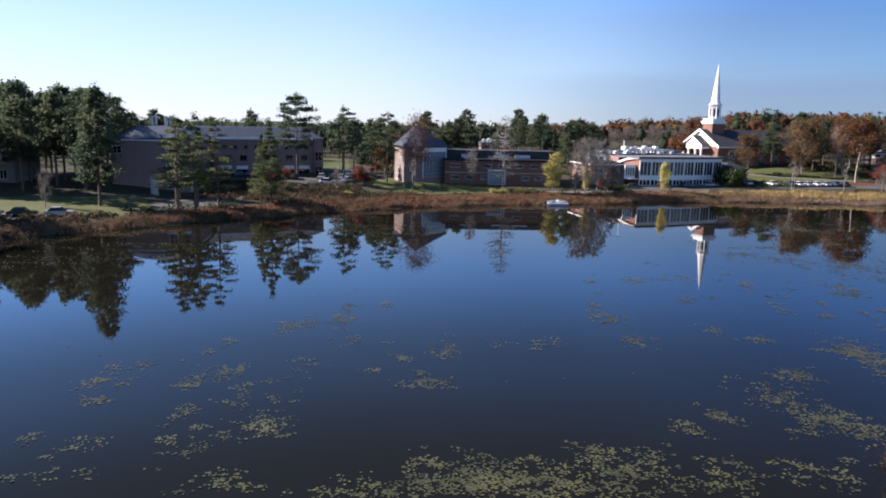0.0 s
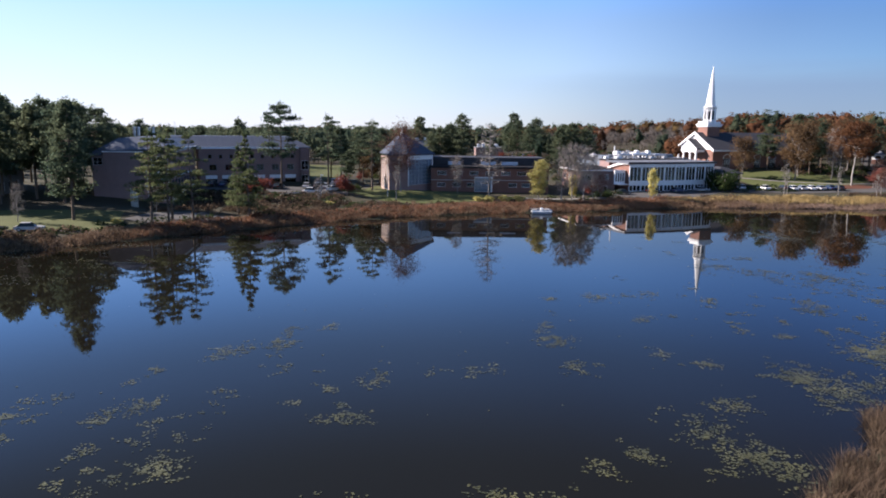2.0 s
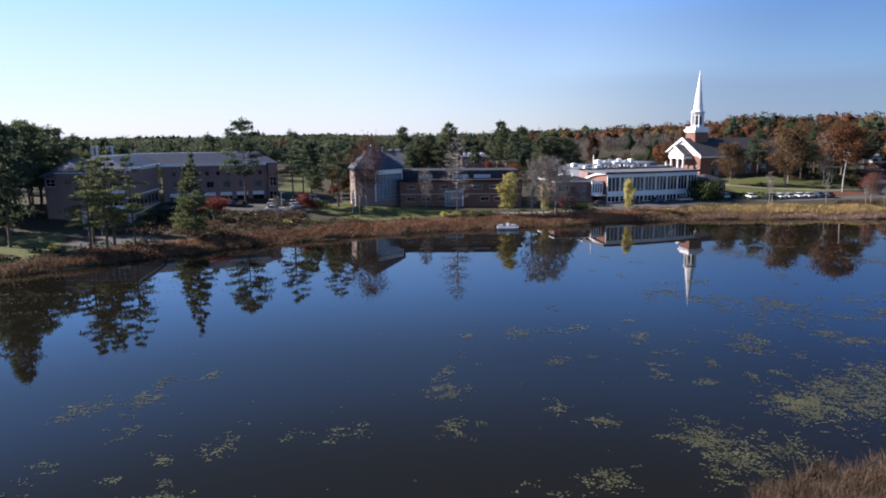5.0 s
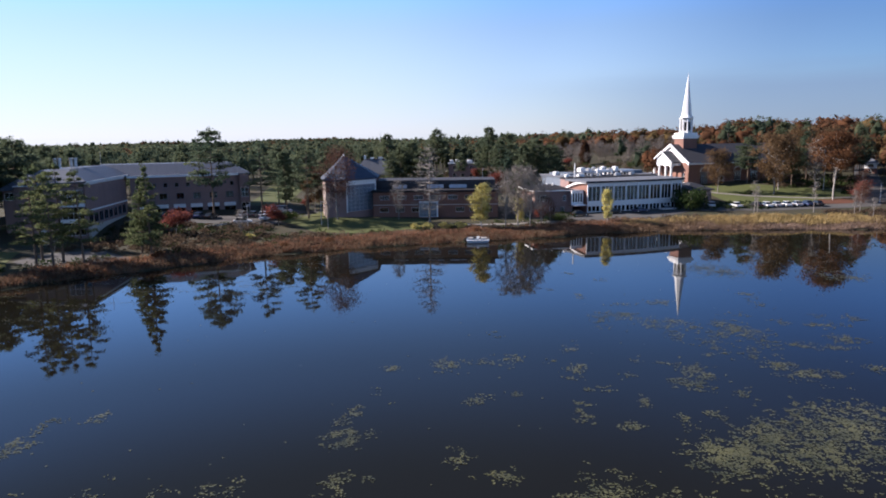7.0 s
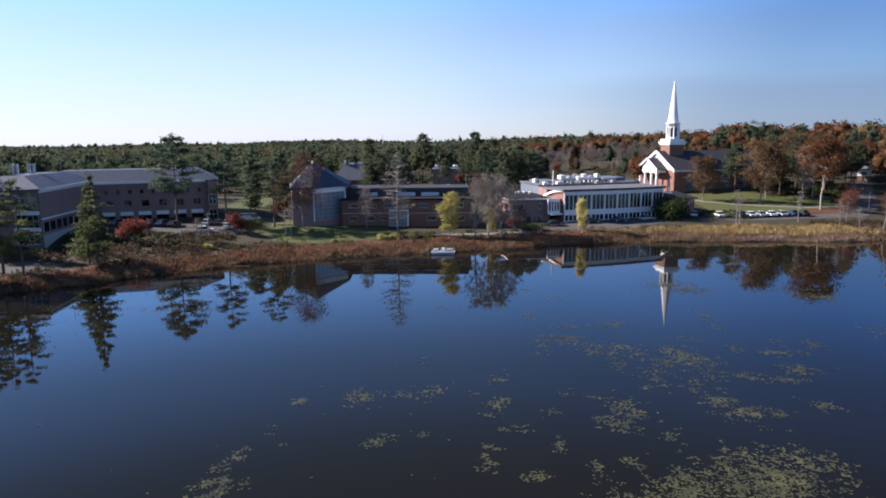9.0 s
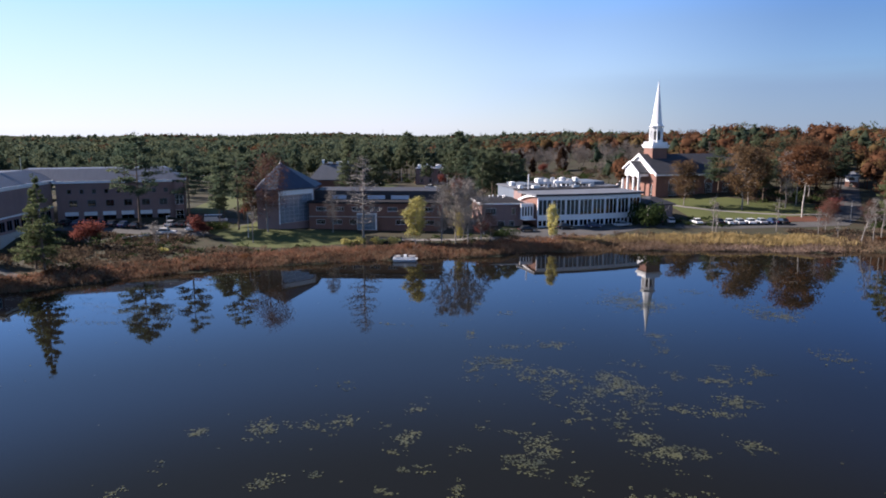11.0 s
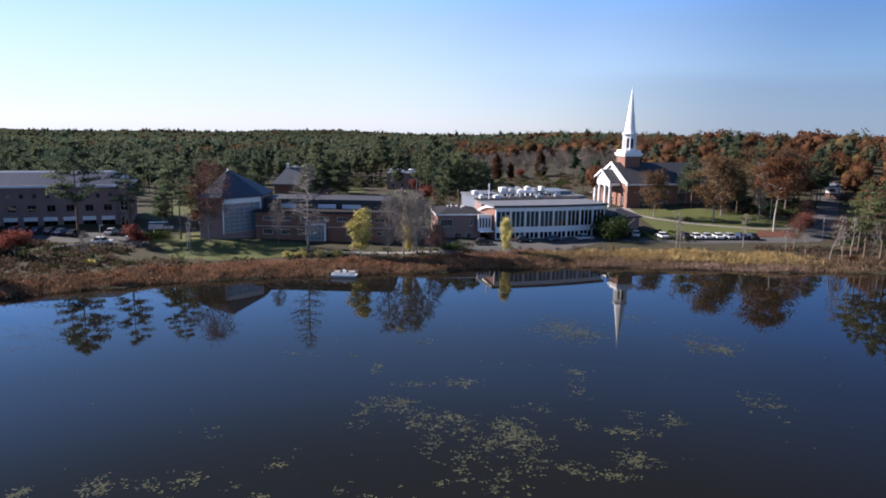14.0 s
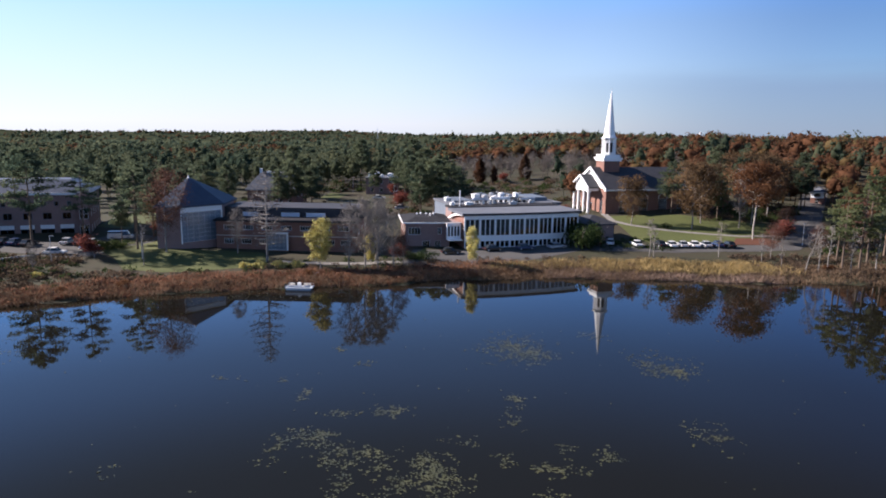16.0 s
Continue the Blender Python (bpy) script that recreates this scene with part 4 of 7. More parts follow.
# ---- chapel with white steeple ----
chapel = tagged(new("chapel"), "red brick chapel with white portico and tall steeple", "church")
place(chapel, 87.0, 257.9, 0, 0.94, 0.341)
W2, NL, ZB, ZE, ZR = 10.0, 42.0, 3.6, 12.6, 18.2
wall(chapel, 0, W2, 0, -1, 2 * W2, ZB, ZE, [(W2 - 1.2, W2 + 1.2, ZB + 0.1, ZB + 4.2), (2.0, 3.4, ZB + 1.5, ZB + 5.5), (2 * W2 - 3.4, 2 * W2 - 2.0, ZB + 1.5, ZB + 5.5)], M_BRICK, (2, 4), label="sunlit red brick entrance front")
nave = wall(chapel, 0, -W2, 1, 0, NL, ZB, ZE, [(4.5 + 6.5 * k, 7.3 + 6.5 * k, ZB + 1.6, ZB + 6.0) for k in range(6)], M_BRICK, (4, 6), label="brick nave wall with tall arched windows")
for k in range(6):
    bm = bmesh.new()
    xc = 5.9 + 6.5 * k
    for j in range(10):
        a0, a1 = math.pi * j / 10, math.pi * (j + 1) / 10
        q = lambda r, a: (xc + r * math.cos(a), ZB + 6.0 + r * math.sin(a))
        (xa, za), (xb, zb), (xc2, zc), (xd, zd) = q(1.4, a0), q(1.4, a1), q(1.62, a1), q(1.62, a0)
        prism(bm, [(xa, -0.1, za), (xd, -0.1, zd), (xc2, -0.1, zc), (xb, -0.1, zb)], [(xa, -0.004, za), (xd, -0.004, zd), (xc2, -0.004, zc), (xb, -0.004, zb)])
    bmesh.ops.recalc_face_normals(bm, faces=bm.faces[:])
    part("arch_trim", bm, M_WHITE, nave)
part("wall", boxes((0.304, NL, W2 - 0.3, W2, ZB, ZE), (NL - 0.3, NL, -W2 + 0.304, W2 - 0.304, ZB, ZE)), M_BRICK, chapel)
part("floor_slab", boxes((0.4, NL - 0.4, -W2 + 0.4, W2 - 0.4, ZB, ZB + 0.2)), M_INSIDE, chapel)
part("plinth", boxes((-0.2, NL + 0.1, -W2 - 0.15, -W2 - 0.004, ZB - 1.2, ZB + 0.6)), M_CREAM, chapel)


def gable(bm, x0, x1, hw, ze, zr, thick=0.3):
    for s in (-1, 1):
        prism(bm, [(x0, 0, zr), (x0, s * hw, ze), (x0, s * hw, ze + thick), (x0, 0, zr + thick)][::s], [(x1, 0, zr), (x1, s * hw, ze), (x1, s * hw, ze + thick), (x1, 0, zr + thick)][::s])
    bmesh.ops.recalc_face_normals(bm, faces=bm.faces[:])


bm = bmesh.new()
gable(bm, -0.4, NL + 0.5, W2 + 0.8, ZE - 0.3, ZR)
part("roof", bm, M_SLATE, chapel, "dark slate gable roof")
bm = bmesh.new()
prism(bm, [(0.01, -W2, ZE), (0.01, W2, ZE), (0.01, 0, ZR - 0.1)], [(0.3, -W2, ZE), (0.3, W2, ZE), (0.3, 0, ZR - 0.1)])
bmesh.ops.recalc_face_normals(bm, faces=bm.faces[:])
part("gable_wall", bm, M_WHITE, chapel)
bm = bmesh.new()
prism(bm, [(NL - 0.3, -W2, ZE), (NL - 0.3, W2, ZE), (NL - 0.3, 0, ZR - 0.1)], [(NL, -W2, ZE), (NL, W2, ZE), (NL, 0, ZR - 0.1)])
bmesh.ops.recalc_face_normals(bm, faces=bm.faces[:])
part("gable_wall", bm, M_BRICK, chapel)
bm = bmesh.new()
gable(bm, -0.75, -0.404, W2 + 0.95, ZE - 0.75, ZR - 0.35, 0.85)
part("gable_trim", bm, M_WHITE, chapel, "broad white raking cornice")
part("eave_trim", boxes((-0.4, NL + 0.5, -W2 - 0.95, -W2 - 0.804, ZE - 0.55, ZE - 0.05), (-0.4, NL, -W2 - 0.8, -W2 - 0.004, ZE - 0.55, ZE - 0.45)), M_WHITE, chapel)
# portico
PX, PW = -3.4, 5.5
bm = bmesh.new()
gable(bm, PX - 0.3, 0.9, PW + 0.4, ZE - 0.1, 16.0)
part("portico_roof", bm, M_SLATE, chapel)
bm = bmesh.new()
prism(bm, [(PX, -PW, ZE), (PX, PW, ZE), (PX, 0, 15.8)], [(PX + 0.3, -PW, ZE), (PX + 0.3, PW, ZE), (PX + 0.3, 0, 15.8)])
bmesh.ops.recalc_face_normals(bm, faces=bm.faces[:])
part("pediment", bm, M_WHITE, chapel, "white triangular pediment")
bm = bmesh.new()
gable(bm, PX - 0.6, PX - 0.304, PW + 0.6, ZE - 0.35, 15.75, 0.6)
part("pediment_trim", bm, M_WHITE, chapel)
part("entablature", boxes((PX - 0.2, PX + 0.8, -PW, PW, ZE - 1.0, ZE - 0.004), (PX + 0.804, -0.004, -PW, -PW + 0.8, ZE - 1.0, ZE - 0.004), (PX + 0.804, -0.004, PW - 0.8, PW, ZE - 1.0, ZE - 0.004)), M_WHITE, chapel)
for y in (-PW + 0.55, -PW * 0.34, PW * 0.34, PW - 0.55):
    bm = bmesh.new()
    cyl(bm, PX + 0.3, y, ZB + 0.35, ZE - 1.35, 0.46, 0.40, 14)
    box(bm, PX - 0.25, PX + 0.85, y - 0.55, y + 0.55, ZB + 0.004, ZB + 0.35)
    box(bm, PX - 0.22, PX + 0.82, y - 0.52, y + 0.52, ZE - 1.346, ZE - 1.004)
    part("column", bm, M_WHITE, chapel)
part("porch_floor", boxes((PX - 1.4, -0.004, -PW - 0.5, PW + 0.5, ZB - 1.4, ZB)), M_CREAM, chapel)
# steeple
TX, TB = 5.3, 2.6
steeple = part("tower", boxes((TX - TB, TX + TB, -TB, TB, 14.5, 20.4)), M_BRICK, chapel, "square brick tower base")
bm = boxes((TX - 2.95, TX + 2.95, -2.95, 2.95, 20.404, 20.9), (TX - 3.2, TX + 3.2, -3.2, 3.2, 20.904, 21.4), (TX - 2.7, TX + 2.7, -2.7, 2.7, 21.404, 22.3))
part("tower_cornice", bm, M_WHITE, steeple, "white stepped cornice")
bm = bmesh.new()
R8 = [(math.cos(math.pi / 8 + math.pi / 4 * k), math.sin(math.pi / 8 + math.pi / 4 * k)) for k in range(8)]
prism(bm, [(TX + 1.5 * c, 1.5 * s, 22.304) for c, s in R8], [(TX + 1.5 * c, 1.5 * s, 27.0) for c, s in R8])
bel = part("belfry", bm, M_WHITE, steeple, "white octagonal belfry")
for k, (c, s) in enumerate(R8):
    bm = bmesh.new()
    cyl(bm, TX + 1.95 * c, 1.95 * s, 22.304, 26.996, 0.24, 0.22, 8)
    part("belfry_post", bm, M_WHITE, bel)
for k in range(8):
    a = math.pi / 4 * k
    lv = part("louvre", boxes((1.40, 1.46, -0.42, 0.42, 23.0, 25.9)), M_SLATE, bel, "dark louvred belfry opening")
    lv.matrix_basis = pose(TX, 0, 0, 0, 0, math.degrees(a))
bm = bmesh.new()
prism(bm, [(TX + 2.3 * c, 2.3 * s, 27.004) for c, s in R8], [(TX + 2.55 * c, 2.55 * s, 27.4) for c, s in R8])
prism(bm, [(TX + 2.1 * c, 2.1 * s, 27.404) for c, s in R8], [(TX + 1.75 * c, 1.75 * s, 28.1) for c, s in R8])
part("belfry_cornice", bm, M_WHITE, bel)
bm = bmesh.new()
prism(bm, [(TX + 1.7 * c, 1.7 * s, 28.104) for c, s in R8], [(TX + 0.06 * c, 0.06 * s, 41.6) for c, s in R8])
sp = part("spire", bm, M_WHITE, steeple, "slender white octagonal spire")
bm = bmesh.new()
cyl(bm, TX, 0, 41.6, 42.6, 0.05, 0.03, 6)
part("spire_tip", bm, M_STEEL, sp)

# ---- gatehouse and halls behind ----
gate = tagged(new("gatehouse"), "tiny brick and white gatehouse with pyramid roof", "gatehouse")
place(gate, 159.6, 276.0, gz1(161, 275) - 0.1, 0.87, -0.49)
gate.scale = (0.64, 0.64, 0.86)
wall(gate, 0, 0, 1, 0, 6, 0, 2.3, [(2.1, 3.9, 0.004, 2.0)], M_BRICK, (2, 2))
part("wall", boxes((0, 0.3, 0.304, 6, 0, 4.2), (5.7, 6, 0.304, 6, 0, 4.2), (0.304, 5.696, 5.7, 6, 0, 4.2)), M_BRICK, gate)
upper = part("upper_wall", panel_bm(6, 2.304, 4.2, [(1.6, 4.4, 2.7, 3.3)]), M_WHITE, gate, "white boarded upper front")
bm = bmesh.new()
fan = [(3 + 1.4 * math.cos(math.pi * k / 10), 3.3 + 0.75 * math.sin(math.pi * k / 10)) for k in range(11)]
prism(bm, [(x, -0.05, z) for x, z in fan], [(x, -0.004, z) for x, z in fan])
bmesh.ops.recalc_face_normals(bm, faces=bm.faces[:])
part("fanlight", bm, M_CAR_GLASS, upper, "dark half-round window")
part("frieze", boxes((-0.15, 6.15, -0.15, -0.004, 4.0, 4.19)), M_WHITE, gate)
part("sill_band", boxes((-0.1, 6.1, -0.1, -0.004, 2.2, 2.45)), M_WHITE, gate)
bm = bmesh.new()
hip_roof(bm, 6, 6, 4.2, 2.2, 2.9, over=0.7)
part("roof", bm, M_FLAT_ROOF, gate)
part("gutter", boxes((-0.75, 6.75, -0.82, -0.704, 4.2, 4.5)), M_WHITE, gate, "white eaves gutter")


def far_hall(x, y, L, D, h, ux, uy, rise, wall_mat, roof_mat, label, inset=5.0):
    """A plain campus hall behind, with rows of windows and a hipped roof."""
    o = tagged(new("campus_hall"), label, "building")
    place(o, x, y, 0, ux, uy)
    z = gz1(x, y) - 0.6
    n = max(2, int(L / 3.2))
    wall(o, 0, 0, 1, 0, L, z, z + h, [b for f in range(int(h / 3.2)) for b in row(0.6, L - 0.6, n, 1.2, z + 1.6 + 3.1 * f, z + 3.0 + 3.1 * f)], wall_mat, (1, 2))
    wall(o, L, 0, 0, 1, D, z, z + h, row(0.6, D - 0.6, 3, 1.2, z + h - 2.2, z + h - 0.8), wall_mat, (1, 2))
    part("wall", boxes((0, 0.3, 0.304, D, z, z + h), (0.304, L - 0.3, D - 0.3, D, z, z + h)), wall_mat, o)
    bm = bmesh.new()
    if rise:
        hip_roof(bm, L, D, z + h, rise, inset)
    else:
        box(bm, -0.3, L + 0.3, -0.3, D + 0.3, z + h + 0.004, z + h + 0.4)
    part("roof", bm, roof_mat, o)
    return o


back_hall = far_hall(-22.5, 258, 16, 14, 5.8, 1, 0.05, 5.2, M_BRICK, M_FLAT_ROOF, "brick hall with grey-green hipped roof behind pines", 3.2)
zt = gz1(-22.5, 258) - 0.6 + 5.8 + 5.2
part("roof_well", boxes((3.6, 12.4, 3.6, 10.4, zt + 0.004, zt + 0.25)), M_DARK_ROOF, back_hall, "dark sunken roof top")
for x0, w, h in ((3.3, 0.7, 1.5), (5.6, 1.2, 0.7), (8.4, 1.6, 0.9), (11.8, 0.7, 1.2)):
    bm = boxes((x0, x0 + w, 3.4, 4.2, zt + 0.254, zt + h), (x0 - 0.08, x0 + w + 0.08, 3.32, 4.28, zt + h + 0.004, zt + h + 0.16))
    part("chimney", bm, M_WHITE, back_hall, "white capped roof stack")
far_block = far_hall(8.5, 297, 11.5, 11, 6.6, 1, 0.06, 0, M_BRICK_DARK, M_FLAT_ROOF, "two-storey brick block with pale flat roof and vents")
zt = gz1(8.5, 297) - 0.6 + 6.6 + 0.4
for x0, y0, w, h in ((0.6, 2.0, 1.4, 1.2), (2.8, 3.2, 1.8, 1.5), (5.2, 2.2, 1.0, 0.9), (7.6, 4.0, 2.2, 1.1)):
    bm = boxes((x0, x0 + w, y0, y0 + w, zt + 0.004, zt + h))
    cyl(bm, x0 + w / 2, y0 + w / 2, zt + h + 0.004, zt + h + 0.25, w * 0.35)
    part("rooftop_unit", bm, M_WHITE, far_block, "white rooftop vent box")
far_hall(-14, 222, 15, 12, 5.2, 1, 0.05, 0, M_BRICK_DARK, M_DARK_ROOF, "brick block behind the glazed hall")

# ---- trees ----


def pine_arrays(h, rng, spread=0.2, start=0.3, layers=13, limbs=5, per=26, leaf=0.34, ragged=0.35, taper=0.5, plate=0.3, lift=0.0, cone=False):
    """White pine: straight trunk, plates of needle sprays on level limbs. Returns wood and needles."""
    wood, green = Soup(), Soup()
    lean = rng.normal(0, 0.012, 2)
    top = np.array([lean[0] * h, lean[1] * h, h])
    segs = 6
    for k in range(segs):
        a, b = k / segs, (k + 1) / segs
        wood.tube(top * a - (0, 0, 0.3 if k == 0 else 0), top * b, h * 0.0135 * (1 - a) + 0.03, h * 0.0135 * (1 - b) + 0.03, 7)
    for i in range(layers):
        f = i / (layers - 1)
        z = h * (start + (0.97 - start) * f) + rng.normal(0, 0.1)
        reach = h * spread * (0.55 + 0.45 * math.sin(math.pi * min(1, 0.2 + 0.6 * (1 - f)))) * (1 - taper * f ** 2.6)
        if cone:
            reach = h * spread * (1.04 - f) ** 0.8
        for j in range(limbs):
            if rng.random() < ragged * 0.5:
                continue
            a = rng.uniform(0, 2 * np.pi)
            L = reach * rng.uniform(0.55, 1.2)
            p0 = top * (z / h)
            out = np.array([math.cos(a), math.sin(a), 0])
            p1 = p0 + out * L * 0.6 + (0, 0, L * rng.uniform(0.0, 0.15))
            p2 = p0 + out * L + (0, 0, L * (lift + rng.uniform(0.06, 0.3)))
            wood.tube(p0, p1, 0.06 + 0.02 * L * 0.4, 0.05, 3)
            wood.tube(p1, p2, 0.05, 0.015, 3)
            n = int(per * (0.5 + L / (h * spread)))
            s = rng.uniform(0.3, 1.05, n)[:, None]
            side = np.array([-out[1], out[0], 0])
            c = p0 + (p2 - p0) * s + side * (rng.normal(0, 0.2, n)[:, None] * L * s) + np.column_stack([np.zeros(n), np.zeros(n), rng.normal(0.1, plate, n) - 0.12 * L * s[:, 0] ** 2])
            green.leaves(c, leaf, 0.45, rng, out=(c - p0) * (1, 1, 0.3) + (0, 0, 0.5 * L), loose=1.1, sharp=True)
    green.leaves(top + rng.normal(0, 1, (per, 3)) * (h * 0.02, h * 0.02, h * 0.025), leaf * 0.8, 0.2, rng)
    return wood, green


def broad_arrays(h, r, rng, leaves=3200, leaf=0.26, start=0.3, twig=0, levels=3, tall=0.5):
    """Broad-leaved tree: trunk forking into limbs and twigs, leaf sprays about the ends."""
    wood, green = Soup(), Soup()
    ends = []

    def grow(p, d, L, rad, lev):
        q = p + d * L
        wood.tube(p, q, rad, rad * 0.66, 6 if lev == 0 else 4 if lev == 1 else 3)
        if lev >= levels - 1:
            ends.append((q, L))
        if lev == levels:
            return
        for k in range(4 if lev == 0 else 3):
            a = rng.uniform(0, 2 * np.pi)
            side = np.array([math.cos(a), math.sin(a), rng.uniform(0.0, 0.5)])
            dd = d * rng.uniform(0.75, 1.05) + side * rng.uniform(0.5, 1.0) * (2 * r / h) * (1.15 if lev == 0 else 1.5) + np.array([0, 0, 0.12])
            dd /= np.linalg.norm(dd)
            grow(p + d * L * rng.uniform(0.5, 1.0), dd, L * rng.uniform(0.55, 0.85) if lev else (h - L) * rng.uniform(0.3, 0.52), rad * 0.58, lev + 1)

    grow(np.array([0, 0, -0.3]), np.array([rng.normal(0, 0.03), rng.normal(0, 0.03), 1.0]), h * start + 0.3, h * 0.018 + 0.04, 0)
    if twig:
        for q, L in ends:
            for _ in range(twig):
                d = rng.normal(size=3) + (0, 0, 0.5)
                e = q + d / np.linalg.norm(d) * rng.uniform(0.5, 1.3) * max(L, 0.7)
                green.tube(q, e, 0.035, 0.012, 3)
    if leaves:
        each = max(1, leaves // len(ends))
        for q, L in ends:
            green.leaves(q + rng.normal(0, 1, (each, 3)) * max(0.45, 0.5 * L) * np.array([1, 1, 0.75]), leaf, 0.15, rng)
    return wood, green


def upright_arrays(h, r, rng, start=0.3, limbs=26, leaves=5000, leaf=0.28, twig=0, rise=0.6, clump=0.2):
    """Tree with one leading stem: limbs all the way up, side shoots, leaf clumps of uneven size at the shoots."""
    wood, green = Soup(), Soup()
    knee = [np.zeros(3)]
    for k in range(6):
        knee.append(knee[-1] + (rng.normal(0, 0.012 * h), rng.normal(0, 0.012 * h), h / 6))
    rad = lambda f: h * 0.0115 * (1 - f) ** 0.8 + 0.025

    def stem(f):
        k = min(5, int(f * 6))
        return knee[k] + (knee[k + 1] - knee[k]) * (f * 6 - k)

    for k in range(6):
        wood.tube(knee[k] - (0, 0, 0.3 if k == 0 else 0), knee[k + 1], rad(k / 6), rad((k + 1) / 6), 7)
    knots = []
    for i in range(limbs):
        g = (i + rng.random()) / limbs
        p0 = stem(start + (0.98 - start) * g)
        a = i * 2.4 + rng.normal(0, 0.4)
        out = np.array([math.cos(a), math.sin(a), 0])
        L = r * math.sin(math.pi * (0.18 + 0.76 * g)) ** 0.8 * rng.uniform(0.55, 1.15)
        p1 = p0 + out * L * 0.55 + (0, 0, L * rise * rng.uniform(0.2, 0.5))
        p2 = p0 + out * L + (0, 0, L * rise * rng.uniform(0.6, 1.3))
        w = rad(start + (1 - start) * g) * 0.5
        wood.tube(p0, p1, w, w * 0.7, 4)
        wood.tube(p1, p2, w * 0.7, 0.02, 3)
        knots.append((p2, L))
        for _ in range(3):
            q0 = p0 + (p2 - p0) * rng.uniform(0.35, 0.9)
            d = out * rng.uniform(0.1, 0.6) + rng.normal(0, 0.6, 3) + (0, 0, 0.4)
            q1 = q0 + d / np.linalg.norm(d) * L * rng.uniform(0.3, 0.55)
            wood.tube(q0, q1, w * 0.45, 0.015, 3)
            knots.append((q1, L))
    if twig:
        for q, L in knots:
            for _ in range(twig):
                d = rng.normal(size=3) + (0, 0, 0.7)
                green.tube(q - d * 0.1, q + d / np.linalg.norm(d) * rng.uniform(0.4, 1.1) * (0.35 * r + 0.2), 0.03, 0.01, 3)
    if leaves:
        weight = rng.uniform(0.3, 1.7, len(knots))
        weight *= leaves / weight.sum()
        for (q, L), n in zip(knots, weight):
            n = int(n)
            c = q + rng.normal(0, 1, (n, 3)) * clump * r * rng.uniform(0.7, 1.3) * np.array([1, 1, 0.7])
            green.leaves(c, leaf, 0.15, rng, out=(c - q) * 0.7 + (c - np.array([0, 0, h * 0.6])) * 0.35, loose=0.6)
    return wood, green


def make_tree(name, label, category, wood, green, bark, leaf):
    base = tagged(new(name), label, category)
    t = new("trunk", wood.mesh("trunk", bark))
    c = new("crown", green.mesh("crown", leaf))
    t.parent = c.parent = base
    return base


def stand(base, x, y, scale=1.0, turn=None, first=[]):
    """Sets a tree, or a copy of it, on the ground."""
    m = pose(x, y, gz1(x, y) - 0.05, 0, 0, random.uniform(0, 360) if turn is None else turn)
    if base.get("used"):
        o = copy_thing(base, m)
    else:
        o = base
        o.matrix_basis = m
        o["used"] = 1
    o.scale = (scale, scale, scale)
    return o


R = np.random.default_rng
pines = [make_tree("pine_tree", "tall dark green pine with layered open crown", "tree", *pine_arrays(22, R(10 + k), 0.23 + 0.03 * (k % 3), 0.34 + 0.08 * (k % 2), layers=15, limbs=7, per=48, leaf=0.38, ragged=0.25), M_BARK, L_PINE) for k in range(5)]
young = [make_tree("pine_tree", "light green pine with sunlit drooping branches", "tree", *pine_arrays(16.5, R(30 + k), 0.25, 0.27, layers=12, limbs=5, per=62, leaf=0.22, ragged=0.7, taper=0.7, plate=0.14), M_BARK, L_PINE_LIGHT) for k in range(3)]
spruce = make_tree("spruce_tree", "cone-shaped conifer with lit drooping lower branches", "tree", *pine_arrays(16.0, R(34), 0.27, 0.12, layers=17, limbs=6, per=58, leaf=0.24, ragged=0.45, plate=0.14, cone=True), M_BARK, L_PINE_LIGHT)
tall_w, tall_g = pine_arrays(22.5, R(50), 0.28, 0.38, layers=10, limbs=6, per=110, leaf=0.3, ragged=0.45, taper=0.5, plate=0.28, lift=0.1)
fork_w, fork_g = pine_arrays(8.5, R(51), 0.36, 0.55, layers=4, limbs=4, per=50, leaf=0.28, ragged=0.5, taper=0.4, plate=0.22, lift=0.1)
tall_w.tube((0, 0, 8.5), (-3.0, 0.4, 12.2), 0.19, 0.15, 6)
for whole, piece in ((tall_w, fork_w), (tall_g, fork_g)):
    V, T = piece.arrays()
    whole.add(V + (-3.0, 0.4, 12.0), T)
tall_pine = make_tree("pine_tree", "very tall forked pine with flat ragged top", "tree", tall_w, tall_g, M_BARK, L_PINE)
thin_pine = make_tree("pine_tree", "tall thin pine with wispy layered crown", "tree", *pine_arrays(22, R(57), 0.26, 0.46, layers=9, limbs=5, per=84, leaf=0.28, ragged=0.5, taper=0.5, plate=0.2), M_BARK, L_PINE)
oaks = [make_tree("oak_tree", "rust brown oak with thinning autumn leaves", "tree", *upright_arrays(17, 5.8, R(60 + k), 0.24, 28, 4400, 0.3, clump=0.17), M_GREY_BARK, L_OAK) for k in range(3)]
oranges = [make_tree("maple_tree", "orange autumn maple with pale trunk", "tree", *upright_arrays(17, 5.2, R(70 + k), 0.46, 28, 5200, 0.27, clump=0.15), M_PALE_BARK, L_ORANGE) for k in range(2)]
reds = [make_tree("red_maple", "small bright red autumn maple", "tree", *broad_arrays(6, 2.8, R(80 + k), 2400, 0.17, start=0.2), M_GREY_BARK, L_RED) for k in range(2)]
bares = [make_tree("bare_tree", "leafless grey tree with fine twigs", "tree", *upright_arrays(13, 2.5, R(90 + k), 0.16, 34, 700, 0.11, twig=9, rise=1.3), M_GREY_BARK, L_TWIG) for k in range(3)]
